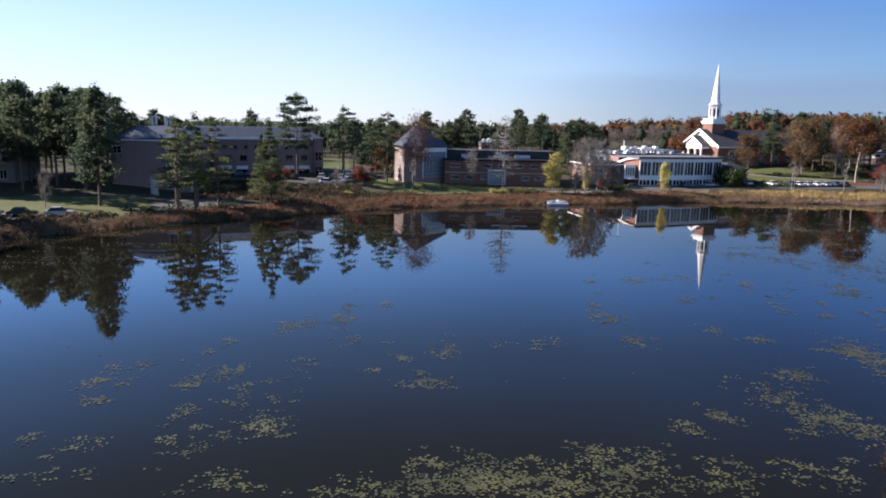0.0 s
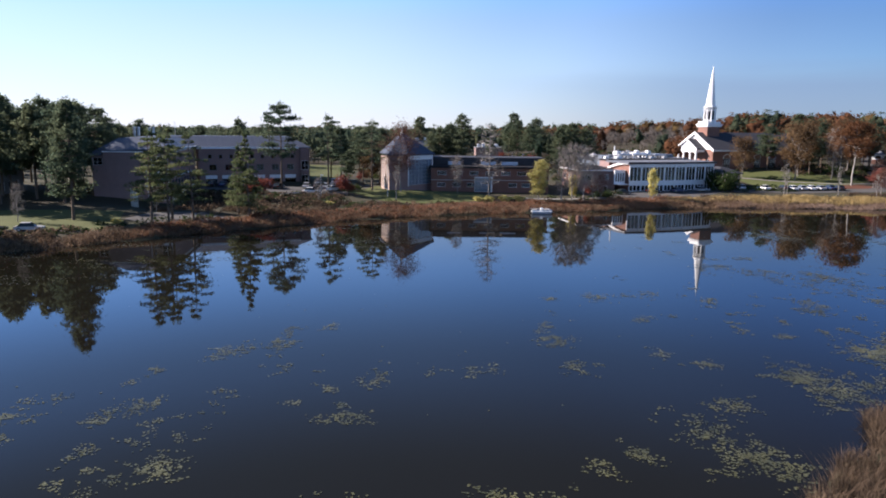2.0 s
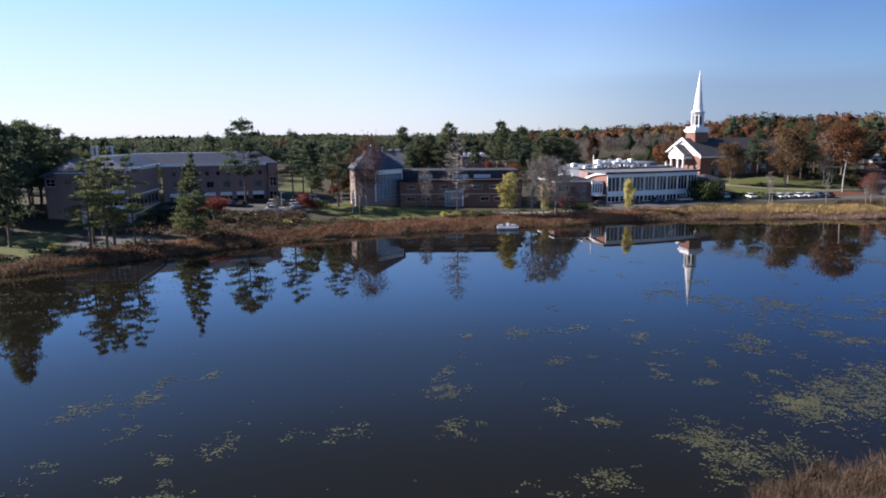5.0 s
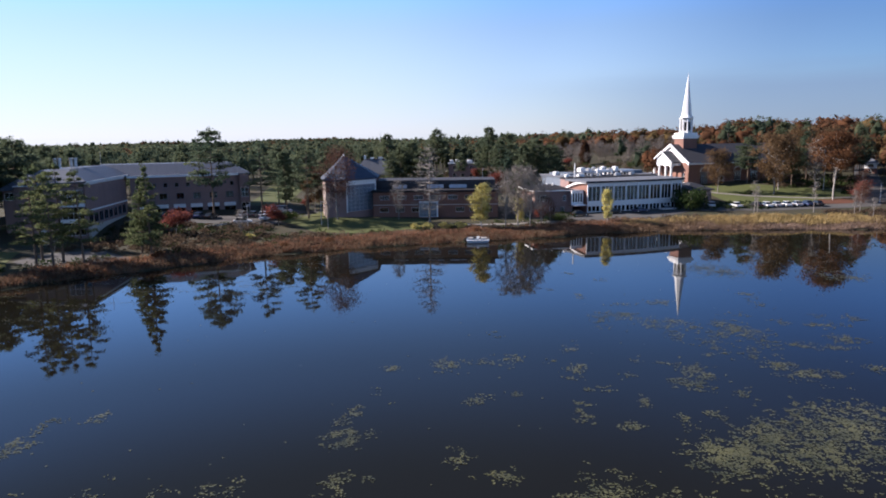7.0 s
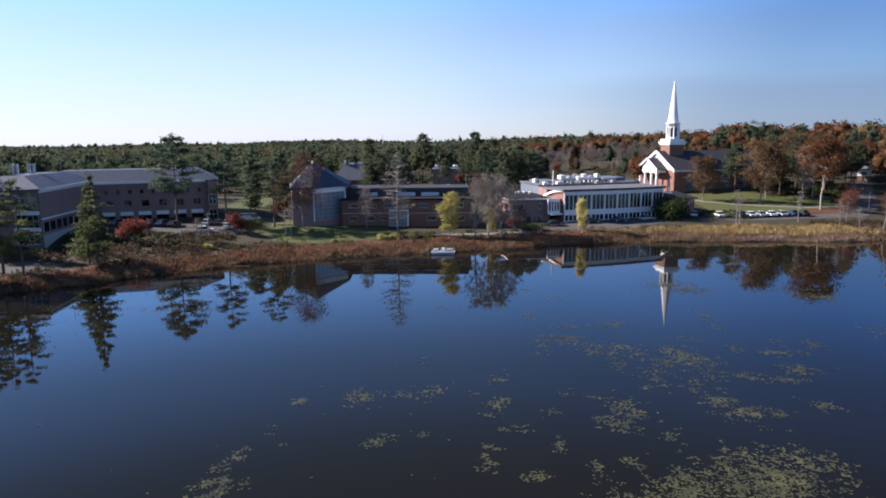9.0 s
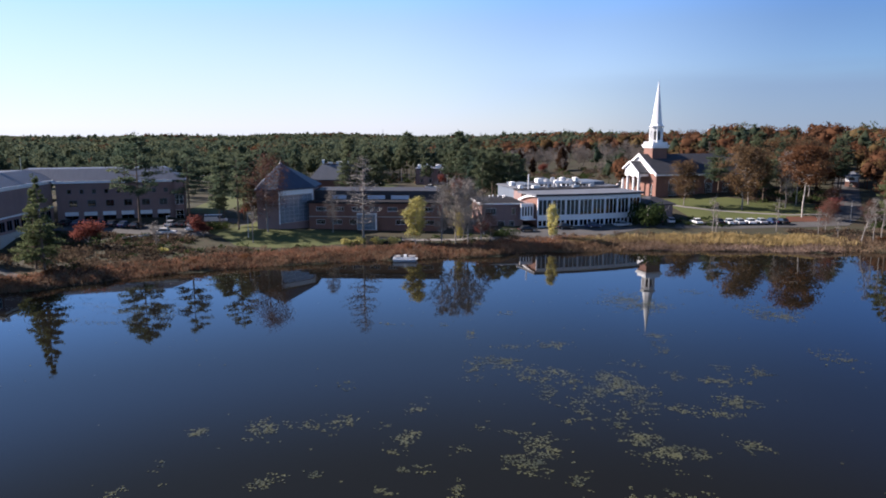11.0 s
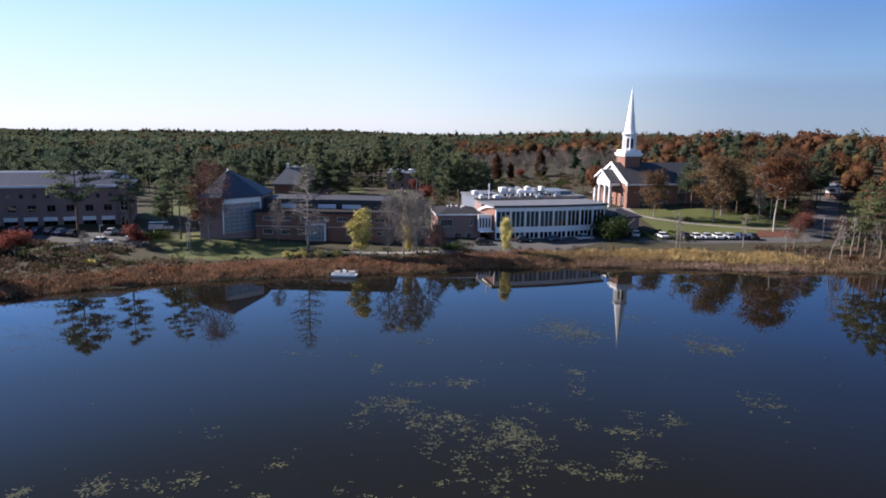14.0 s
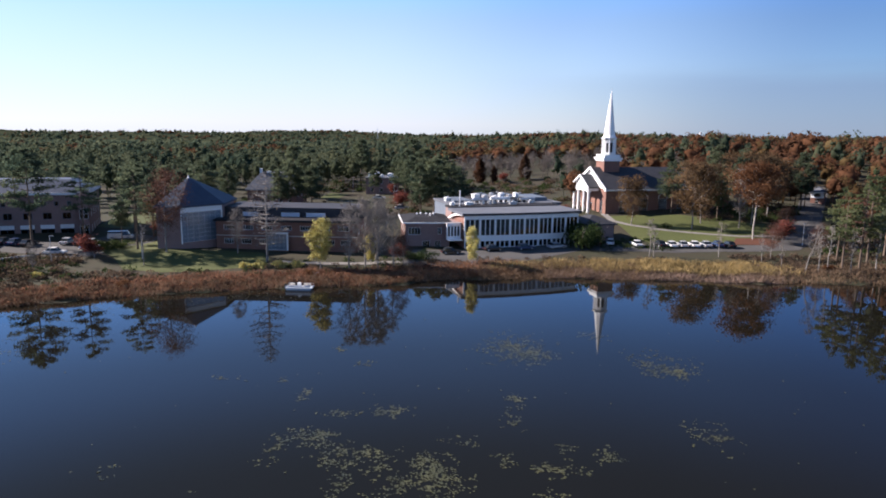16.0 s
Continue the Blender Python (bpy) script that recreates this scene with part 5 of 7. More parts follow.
spire_bare = make_tree("bare_tree", "tall leafless larch with level grey branches", "tree", *pine_arrays(16, R(99), 0.26, 0.2, layers=17, limbs=6, per=15, leaf=0.15, ragged=0.3), M_GREY_BARK, L_TWIG)
birch = make_tree("birch_tree", "slender birch with yellow leaves", "tree", *upright_arrays(9.7, 2.1, R(101), 0.12, 30, 5600, 0.19, rise=0.9, clump=0.22), M_PALE_BARK, L_YELLOW)
redbrown = make_tree("maple_tree", "dark red-brown maple with thin crown", "tree", *upright_arrays(15, 4.2, R(103), 0.22, 30, 4600, 0.14, twig=2, clump=0.22), M_GREY_BARK, L_MAROON)
saplings = [make_tree("bare_tree", "slim leafless sapling with thin grey stem", "tree", *upright_arrays(8.5, 1.1, R(110 + k), 0.35, 12, 60, 0.09, twig=3, rise=1.6), M_GREY_BARK, L_TWIG) for k in range(2)]
shore_pines = [make_tree("pine_tree", "open light green pine on thin bare trunk", "tree", *pine_arrays(17, R(114 + k), 0.24, 0.4, layers=10, limbs=4, per=52, leaf=0.26, ragged=0.7, taper=0.7, plate=0.16), M_BARK, L_PINE_LIGHT) for k in range(2)]
cones = make_tree("cypress_tree", "rusty cone-shaped cypress before bare woods", "tree", *pine_arrays(11, R(104), 0.3, 0.06, layers=16, limbs=8, per=40, leaf=0.34, ragged=0.05, taper=0.9), M_BARK, L_RUST)

lawn_pine = make_tree("pine_tree", "broad dark pine with low branches on the lawn", "tree", *pine_arrays(21.5, R(12), 0.2, 0.2, layers=19, limbs=7, per=50, leaf=0.3, ragged=0.3, taper=0.55), M_BARK, L_PINE)
stand(lawn_pine, -66.3, 126.5, 1.0)
for x, y, s, k in ((-52, 127.5, 1.02, 0), (-48.6, 127, 0.95, 1), (-50.2, 132.3, 1.05, 2), (-54.6, 133, 1.0, 1), (-45.6, 131, 1.0, 0)):
    stand(young[k], x, y, s)
stand(spruce, -38.0, 140.5, 1.04)
stand(spruce, -40.6, 142, 0.86)
stand(tall_pine, -42.6, 182.2, 0.95, 10)
stand(thin_pine, -30.2, 182, 0.86, 70)
stand(thin_pine, -19.0, 183.6, 0.8, 200)
for x, y, s, k in ((-31, 204, 0.7, 3), (-27, 213, 0.72, 4), (-24, 200, 0.68, 1), (-36, 214, 0.74, 2), (-20, 206, 0.72, 3)):
    stand(pines[k], x, y, s)
for k, (x, y) in enumerate(((-88, 150), (-92, 160), (-90, 141), (-98, 136), (-80, 147), (-104, 142), (-97, 152), (-86, 172), (-95, 170), (-102, 160), (-104, 175), (-90, 184), (-99, 186), (-112, 182), (-84, 192), (-93, 198), (-106, 196), (-101, 206), (-88, 208), (-75, 210), (-64, 214), (-55, 217), (-84, 160), (-90, 168), (-97, 155), (-108, 165), (-94, 178), (-88, 198))):
    stand(pines[k % 5], x, y, 0.92 + 0.08 * math.sin(k * 2.3) - (0.22 if y > 183 else 0))
stand(redbrown, -11.2, 181.2, 1.12)
stand(redbrown, 40.3, 181.5, 0.42)
stand(oaks[0], -21.5, 199.5, 0.6)
stand(saplings[0], -11.4, 172, 0.95)
stand(birch, 24, 176.5, 1.0).scale[0] = 0.86
stand(birch, 54.4, 185.8, 0.8).scale = (0.56, 0.56, 0.8)
stand(birch, 33.2, 182, 0.62).scale = (0.5, 0.5, 0.62)
stand(spire_bare, 11.5, 180, 1.16)
stand(bares[1], 3.4, 184.2, 0.72)
for x, y, s, k in ((29.6, 177.5, 0.98, 0), (35.4, 178.5, 1.0, 1), (32.6, 179.5, 1.06, 1), (38.2, 181, 0.82, 0), (33.8, 183.5, 1.0, 2), (-28.6, 162.5, 0.42, 1), (-74, 122, 0.5, 0), (-57, 140, 0.4, 2)):
    stand(bares[k], x, y, s)
for x, y, s, k in ((128.3, 217.5, 1.2, 1), (38.8, 186, 0.75, 0), (-43.0, 162, 1.1, 0), (-24.2, 175.6, 1.05, 1), (-25.5, 205, 0.75, 0), (28.4, 258, 1.15, 0), (78.4, 241.9, 0.95, 1), (20.5, 292, 0.9, 1), (60, 330, 0.9, 0)):
    stand(reds[k], x, y, s)
for x, y, s in ((134, 207, 0.45), (145, 210, 0.6), (150, 222, 0.7), (131, 221, 0.55)):
    stand(redbrown, x, y, s)
stand(oaks[1], 96, 236, 0.72)
for x, y, s, k in ((111.3, 231.5, 0.98, 0), (115.5, 239, 0.9, 1), (137, 250, 1.0, 0), (133, 262, 0.95, 1), (147, 268, 0.8, 2)):
    stand(oaks[k], x, y, s)
stand(oranges[0], 123.9, 221.3, 1.08)
stand(oranges[1], 129.5, 240, 0.85)
stand(bares[1], 124.6, 235, 1.2)
for x, y, s, k in ((131, 256, 0.75, 0), (136, 268, 0.8, 1), (129, 270, 0.85, 3), (121, 243, 0.6, 4)):
    stand(pines[k], x, y, s)
stand(pines[2], 109.8, 250, 0.68)
stand(pines[1], -26.5, 190.5, 0.45)
stand(pines[0], 152, 264, 0.8)
for x, y, s, k in ((132.8, 192.5, 0.95, 0), (137, 194, 1.1, 1), (143, 192, 1.25, 0), (149, 196, 1.35, 1), (157, 199, 1.35, 0), (141, 199, 1.2, 1), (147, 204, 1.35, 0), (134.5, 199, 0.95, 1), (152, 192, 1.3, 0)):
    stand(shore_pines[k], x, y, s)
for x, y, s, k in ((94, 199, 1.0, 0), (95, 199.6, 0.8, 1), (109.8, 201, 0.9, 1), (117.5, 196, 0.75, 0), (127.2, 190.5, 0.9, 0), (129.5, 191.5, 1.1, 1), (133.8, 190.8, 1.0, 0), (140, 193, 1.2, 1), (146, 194, 1.1, 0), (120.5, 193, 0.6, 1)):
    stand(saplings[k], x, y, s)
stand(saplings[1], 124.5, 190.2, 1.25).rotation_euler[1] = radians(15)
stand(redbrown, 120.6, 199.6, 0.52)
for x, y, s, k in ((-4, 246, 0.7, 0), (-0.5, 248, 0.76, 1), (2.6, 245, 0.66, 2), (-7, 243, 0.6, 4), (36.5, 239, 0.73, 0), (40.5, 242, 0.79, 1), (44.5, 240, 0.72, 2), (39.5, 248, 0.76, 3), (47, 246, 0.68, 4), (22, 290, 0.7, 0), (2, 318, 0.9, 1), (-13, 280, 0.85, 3), (29, 272, 0.72, 1), (-27, 236, 0.72, 2), (14, 284, 0.5, 3), (-24, 246, 0.66, 0), (25, 286, 0.78, 4), (32, 284, 0.82, 2), (24.5, 309, 0.9, 3)):
    stand(pines[k], x, y, s)
for x, y, s in ((49.6, 334.9, 0.92), (68.5, 339.6, 0.95), (55.5, 336.2, 0.6)):
    stand(cones, x, y, s)

for k in range(26):
    # the pine wood goes on west of the lawn: mostly unseen pines, added for their shade
    stand(pines[k % 5], -112 - 7.5 * (k % 5) + 2 * math.sin(k * 5.1), 138 + 9.5 * (k // 5) + 3 * math.sin(k * 3.7), 0.95 + 0.07 * math.sin(k * 1.9))

for k in range(10):
    # and down the west shore, shading the bank
    stand(pines[k % 5], -97 - 8.5 * (k % 3) + 2 * math.sin(k * 4.3), 84 + 8.2 * (k // 3) + 2 * math.sin(k * 2.9), 0.93 + 0.08 * math.sin(k * 1.7))

# ---- woods behind, too many to count ----


def scatter(templates, pts, scales, rng):
    """Many low-detail trees in one mesh."""
    Vs, Ts, n = [], [], 0
    for (x, y, z), s in zip(pts, scales):
        V, T = templates[rng.integers(len(templates))]
        a = rng.uniform(0, 2 * np.pi)
        c, sn = math.cos(a), math.sin(a)
        W = np.column_stack([(V[:, 0] * c - V[:, 1] * sn) * s + x, (V[:, 0] * sn + V[:, 1] * c) * s + y, V[:, 2] * s + z])
        Vs.append(W)
        Ts.append(T + n)
        n += len(W)
    return np.vstack(Vs), np.vstack(Ts)


def lump(h, r, rng, n, leaf, cone, clumps, solid=True):
    """Crown template: uneven clumps with leaf sprays all over them, tapering upwards for a pine."""
    s = Soup()
    s.tube((0, 0, -0.5), (0, 0, h * 0.8), 0.22, 0.1, 3)
    each = max(2, n // clumps)
    if solid:
        # closed core under the sprays, tapering upwards for a pine
        s.blob((0, 0, h * (0.57 if cone else 0.56)), r * (0.34 if cone else 0.48), h * (0.22 if cone else 0.18), rng, 0.42, fine=clumps > 8, taper=0.4 if cone else 0.1)
    for i in range(clumps):
        f = (i + 0.5) / clumps
        a = i * 2.4 + rng.normal(0, 0.5)
        if cone:
            reach = r * (0.78 - 0.5 * f ** 2) * rng.uniform(0.45, 1.0) * (0.0 if i == clumps - 1 else 1.0)
            z, q, flat = h * (0.36 + 0.53 * f), r * (0.58 - 0.14 * f) * rng.uniform(0.8, 1.2), 0.62
        else:
            reach = r * 0.62 * math.sin(math.pi * (0.12 + 0.78 * f)) * rng.uniform(0.5, 1.15)
            z, q, flat = h * (0.34 + 0.5 * f), r * rng.uniform(0.24, 0.46), 0.8
        q = max(q, 1.1 * h * 0.6 / clumps) * (0.62 if i >= clumps - 1 - clumps // 8 else 1.0)
        c = np.array([math.cos(a) * reach, math.sin(a) * reach, z])
        if solid and 5 < clumps and i % 2 == 0:
            s.blob(c, q * 0.42, q * flat * 0.42, rng, 0.4)
        elif not solid:
            # bare crown: a few limbs in a haze of fine twigs
            for _ in range(3):
                e = c + rng.normal(0, 0.5, 3) * q + (0, 0, 0.5 * q)
                s.tube(c * (0.3, 0.3, 0.7), e, 0.09, 0.03, 3)
            w = c + rng.normal(0, 0.62, (each * 3, 3)) * q
            s.leaves(w, leaf * 0.8, 0.0, rng, out=rng.normal(size=(each * 3, 3)) * (1, 1, 0.3), loose=0.2, sharp=True)
        d = rng.normal(size=(each, 3)) + (0, 0, 0.25)
        d /= np.linalg.norm(d, axis=1)[:, None]
        s.leaves(c + d * (q, q, q * flat) * rng.uniform(0.55, 0.95, (each, 1)), leaf, 0.1, rng, out=d, loose=1.6, sharp=True) if solid else None
    return s.arrays()


def keep_out(x, y):
    """True where buildings, lawns, roads and single trees stand."""
    zones = ((-86, -22, 148, 214), (-60, -33, 150, 268), (-33, -20, 150, 222), (-32, 44, 150, 262), (30, 92, 150, 262), (80, 140, 180, 252), (84, 134, 245, 296), (-10, 30, 236, 312), (-40, 0, 240, 284), (-118, -90, 150, 175), (40, 80, 262, 334), (126, 150, 205, 258), (-70, 200, 60, 187))
    bad = (y < shore(x) + 10)
    for a, b, c, d in zones:
        bad |= (x > a) & (x < b) & (y > c) & (y < d)
    # open grey wood lot and the drive
    bad |= (np.abs(x - (156 + (y - 262) * 0.45)) < 3.6) & (y < 292)
    return bad


def wood_points(x0, x1, y0, y1, cell, rng):
    xs, ys = np.meshgrid(np.arange(x0, x1, cell), np.arange(y0, y1, cell))
    x = (xs + rng.uniform(-0.9, 0.9, xs.shape) * cell).ravel()
    y = (ys + rng.uniform(-0.9, 0.9, ys.shape) * cell).ravel()
    # only the sector north of the pond that can be overlooked
    ok = (x > -0.66 * (y + 70)) & (x < 62 + 0.66 * (y + 40)) & ~keep_out(x, y)
    return np.column_stack([x[ok], y[ok], gz(x[ok], y[ok])])


rw = R(200)
bands = ((-180, 280, 200, 315, 7.4, 280, 0.34, 1.0, 12), (-250, 370, 315, 430, 8.6, 115, 0.5, 1.35, 9), (-420, 640, 430, 900, 13.4, 60, 0.9, 1.95, 6), (-1100, 1500, 900, 1700, 25, 12, 1.6, 2.3, 3), (-1500, 1700, 1700, 2350, 21, 5, 2.0, 2.4, 3))
sets = {"pine": [[], []], "rust": [[], []], "grey": [[], []], "tan": [[], []]}
for bx0, bx1, by0, by1, cell, count, leaf, grow_by, clumps in bands:
    P = wood_points(bx0, bx1, by0, by1, cell, rw)
    T_P = [lump(18, 4.7 * grow_by, R(300 + k), count, leaf, True, clumps) for k in range(6)]
    T_B = [lump(15, 4.9 * grow_by, R(320 + k), int(count * 1.15), leaf * (0.95 if cell < 9 else 1.1), False, int(clumps * 1.4)) for k in range(6)]
    T_G = [lump(15, 4.2 * grow_by, R(340 + k), count, leaf, False, clumps, False) for k in range(4)]
    # autumn colour gathers in drifts, more to the right
    drift = np.array([1.4 * noise.noise(Vector((x * 0.011, y * 0.011, 3.1))) for x, y, _ in P]) + 0.15 + 0.5 * np.clip((P[:, 0] - 30) / 100, -0.72, 1.0) * np.clip(1.4 - P[:, 1] / 900, 0.1, 1) + 0.34 * np.exp(-(((P[:, 0] - 45) / 75) ** 2 + ((P[:, 1] - 420) / 150) ** 2))
    open_grey = np.exp(-(((P[:, 0] - 70) / 52) ** 2 + ((P[:, 1] - 360) / 52) ** 2)) + rw.normal(0, 0.12, len(P))
    pick = np.where(open_grey > 0.36, 2, np.where(drift + rw.normal(0, 0.13, len(P)) > 0.25, np.where(rw.random(len(P)) < 0.25, 3, 1), 0))
    for idx, key in enumerate(("pine", "rust", "grey", "tan")):
        Q = P[pick == idx]
        if len(Q) == 0:
            continue
        sc = np.clip(rw.normal(0.83, 0.09, len(Q)), 0.5, 1.05) * np.interp(Q[:, 0], [-60, 30, 110], [0.84, 0.9, 1.04]) * (0.72 if key == "grey" else 1.0) * (0.86 if by0 > 890 else 1.0) * rw.choice([0.88, 0.95, 1.0, 1.03], len(Q))
        if key == "pine":
            # a tall line of woods behind the hall and the chapel
            sc *= 1 + 0.06 * np.exp(-((Q[:, 1] - 300) / 90) ** 2)
        sc = np.minimum(sc, 1.1)
        if by0 > 890:
            sc = sc * rw.choice([0.85, 1.0, 1.15, 1.45], len(Q))
        V, T = scatter(T_P if key == "pine" else T_G if key == "grey" else T_B, Q, sc, rw)
        base_n = sum(len(v) for v in sets[key][0])
        sets[key][0].append(V)
        sets[key][1].append(T + base_n)
for key, nm, lab_, lf in (("pine", "pine_woods", "dense dark pine woods reaching the horizon", L_WOODS), ("rust", "autumn_woods", "rust and orange autumn oak woods", L_RUST), ("grey", "bare_woods", "pale grey leafless woods behind the campus", leaf_mat("bare_wood_twigs", (0.125, 0.108, 0.094), (0.225, 0.195, 0.17), through_light=0.0)), ("tan", "tan_woods", "tan and brown autumn woods", leaf_mat("tan_leaves", (0.10, 0.065, 0.03), (0.17, 0.12, 0.055)))):
    V, T = np.vstack(sets[key][0]), np.vstack(sets[key][1])
    tagged(new(nm, mesh_np(nm, V, T, lf)), lab_, "woods", kind="stuff")

# the distant woods close into one uneven canopy
cgx, cgy = np.meshgrid(np.arange(-1500, 1701, 16.0), np.arange(880, 2321, 16.0))
cgx = cgx * np.clip(cgy / 2000, 0.5, 1.1) + rw.normal(0, 4, cgx.shape)
cgy = cgy + rw.normal(0, 4, cgy.shape)
cgz = gz(cgx, cgy) + 5.4 + rw.uniform(-2.6, 2.6, cgx.shape) - 9 * np.clip((900 - cgy) / 30, 0, 1)
nc = cgx.shape[1]
ci = (np.arange(cgx.shape[0] - 1)[:, None] * nc + np.arange(nc - 1)[None]).ravel()
tagged(new("far_canopy", mesh_np("far_canopy", np.column_stack([cgx.ravel(), cgy.ravel(), cgz.ravel()]), np.vstack([np.column_stack([ci, ci + 1, ci + 1 + nc]), np.column_stack([ci, ci + 1 + nc, ci + nc])]), L_WOODS)), "dark green canopy of the distant pine woods", "woods", kind="stuff")

# ---- shrubs, reeds and sedge along the shore ----


def belt(x0, x1, d0, d1, n, rng):
    x = rng.uniform(x0, x1, n)
    y = shore(x) + rng.uniform(d0, d1, n)
    free = ~((np.abs(x - 23.4) < 3.2) & (y < 165.6))
    return np.column_stack([x, y, gz(x, y)])[free]


def bush_cloud(P, lo, hi, per, leaf, rng):
    s = Soup()
    for x, y, z in P:
        r = rng.uniform(lo, hi)
        c = rng.normal(size=(per, 3))
        c /= np.linalg.norm(c, axis=1)[:, None]
        c *= rng.uniform(0.5, 1, per)[:, None] * r * (1.15, 1.15, 0.8)
        c[:, 2] = np.abs(c[:, 2]) * 1.1
        s.leaves(c + (x, y, z), leaf, 0.1, rng, out=c + (0, 0, 0.2), loose=0.6)
    return s


def blades(P, h, width, rng, bend=0.35):
    n = len(P)
    H = (h * rng.uniform(0.55, 1.2, n))[:, None]
    a = rng.uniform(0, np.pi, n)
    side = np.column_stack([np.cos(a), np.sin(a), np.zeros(n)]) * width
    tip = P + np.column_stack([rng.normal(0, bend, n), rng.normal(0, bend, n), np.ones(n)]) * H
    mid = P + (tip - P) * 0.55 + np.column_stack([np.zeros(n), np.zeros(n), 0.08 * H[:, 0]])
    s = Soup()
    V = np.stack([P - side * 0.6, P + side * 0.6, mid - side, mid + side, tip], 1).reshape(-1, 3)
    i = np.arange(n)[:, None] * 5
    s.add(V, np.vstack([i + [0, 1, 3], i + [0, 3, 2], i + [2, 3, 4]]))
    return s


rs = R(400)
tagged(new("russet_shrubs", bush_cloud(belt(-50, 60, 0.3, 8, 380, rs), 0.5, 1.25, 34, 0.22, rs).mesh("russet_shrubs", L_SHRUB)), "low russet shrubs along the shore", "shrubs", kind="stuff")
tagged(new("brown_shrubs", bush_cloud(np.vstack([belt(-110, 140, 2, 13, 420, rs), belt(-110, -56, 1, 9, 260, rs), belt(-112, -62, 8, 15, 170, rs), belt(-56, -30, 0, 7, 90, rs), belt(112, 165, 0, 18, 330, rs)]), 0.5, 1.3, 34, 0.22, rs).mesh("brown_shrubs", L_SHRUB_DK)), "brown leafless shrubs on the bank", "shrubs", kind="stuff")
bx = np.column_stack([rs.uniform(-60, -8, 520), rs.uniform(141, 174, 520)])
bx = bx[(bx[:, 1] > shore(bx[:, 0]) + 5) & ((bx[:, 0] < -25) | (bx[:, 1] < 165))]
tagged(new("hillside_shrubs", bush_cloud(np.column_stack([bx, gz(bx[:, 0], bx[:, 1])]), 0.7, 1.6, 44, 0.24, rs).mesh("hillside_shrubs", L_HILL_SHADE)), "tangled brown shrubs below the car park", "shrubs", kind="stuff")
hedge = np.column_stack([rs.uniform(-62, -24, 90), rs.uniform(158, 174.5, 90)])
hedge = np.column_stack([hedge, gz(hedge[:, 0], hedge[:, 1])])
lot = np.vstack([np.column_stack([rs.uniform(30, 96, 260), rs.uniform(252, 340, 260)]), np.column_stack([rs.uniform(-34, 36, 320), rs.uniform(218, 345, 320)])])
lot = lot[~((lot[:, 0] > 84) & (lot[:, 1] < 262)) & ~((np.abs(lot[:, 0] - 64) < 24) & (np.abs(lot[:, 1] - 290) < 5)) & ~((lot[:, 0] > -10) & (lot[:, 0] < 22) & (lot[:, 1] > 264) & (lot[:, 1] < 300)) & ~((lot[:, 0] > -24) & (lot[:, 0] < -5) & (lot[:, 1] > 256) & (lot[:, 1] < 274))]
lot = np.vstack([lot, np.column_stack([rs.uniform(116, 152, 110), rs.uniform(243, 268, 110)]), np.column_stack([rs.uniform(132, 165, 90), rs.uniform(206, 240, 90)])])
lot = lot[np.abs(lot[:, 0] - np.interp(lot[:, 1], [207, 226, 262, 305], [128, 139, 154.5, 174.5])) > 4.5]
for nm_, lf_, sel_, lab_ in (("campus_shrubs", L_SHRUB_DK, slice(0, None, 2), "brown shrubs among the campus buildings"), ("campus_evergreens", L_GREEN, slice(1, None, 2), "low dark evergreens among the campus buildings")):
    tagged(new(nm_, bush_cloud(np.column_stack([lot[sel_], gz(lot[sel_, 0], lot[sel_, 1])]), 1.0, 2.4, 70, 0.3, rs).mesh(nm_, lf_)), lab_, "shrubs", kind="stuff")
tagged(new("green_shrubs", bush_cloud(np.vstack([belt(-100, 40, 8, 20, 90, rs), belt(84, 100, 22, 34, 40, rs), hedge]), 0.6, 1.4, 40, 0.22, rs).mesh("green_shrubs", L_GREEN)), "dark green shrubs on the bank", "shrubs", kind="stuff")
reed_p = np.vstack([belt(80, 118, 1.5, 10, 9000, rs), belt(58, 84, 3, 9, 2200, rs), belt(108, 124, 2, 8, 1200, rs)])
reed_h = np.array([noise.noise(Vector((x * 0.45, y * 0.6, 2.2))) + 0.5 * noise.noise(Vector((x * 0.12, y * 0.2, 5.1))) for x, y, _ in reed_p])
tagged(new("reed_bed", blades(reed_p[reed_h > -0.45], 1.1 + 0.45 * reed_h[reed_h > -0.45], 0.05, rs).mesh("reed_bed", L_REED)), "golden dry reeds along the water", "reeds", kind="stuff")
tagged(new("sedge", blades(np.vstack([belt(-110, 70, -0.8, 5, 14000, rs), belt(112, 165, -2.2, 8, 5000, rs), belt(56, 90, -2.2, 8, 5600, rs)]), 1.0, 0.05, rs, 0.5).mesh("sedge", L_REED_BROWN)), "brown sedge at the water's edge", "sedge", kind="stuff")
tagged(new("russet_grass", blades(belt(-52, 64, 0.2, 10.5, 17000, rs), 0.8, 0.05, rs, 0.6).mesh("russet_grass", L_RUSSET)), "russet dry grass on the far bank", "grass", kind="stuff")
nx = rs.uniform(14, 75, 60000)
ny = np.interp(nx, NEAR_X, NEAR_Y) - np.abs(rs.normal(0, 1, 60000)) * 9 + 0.6 * np.sin(nx * 1.3) + 0.3
okn = ny > 12
NP = np.column_stack([nx, ny, np.maximum(gz(nx, ny), -0.1)])[okn]
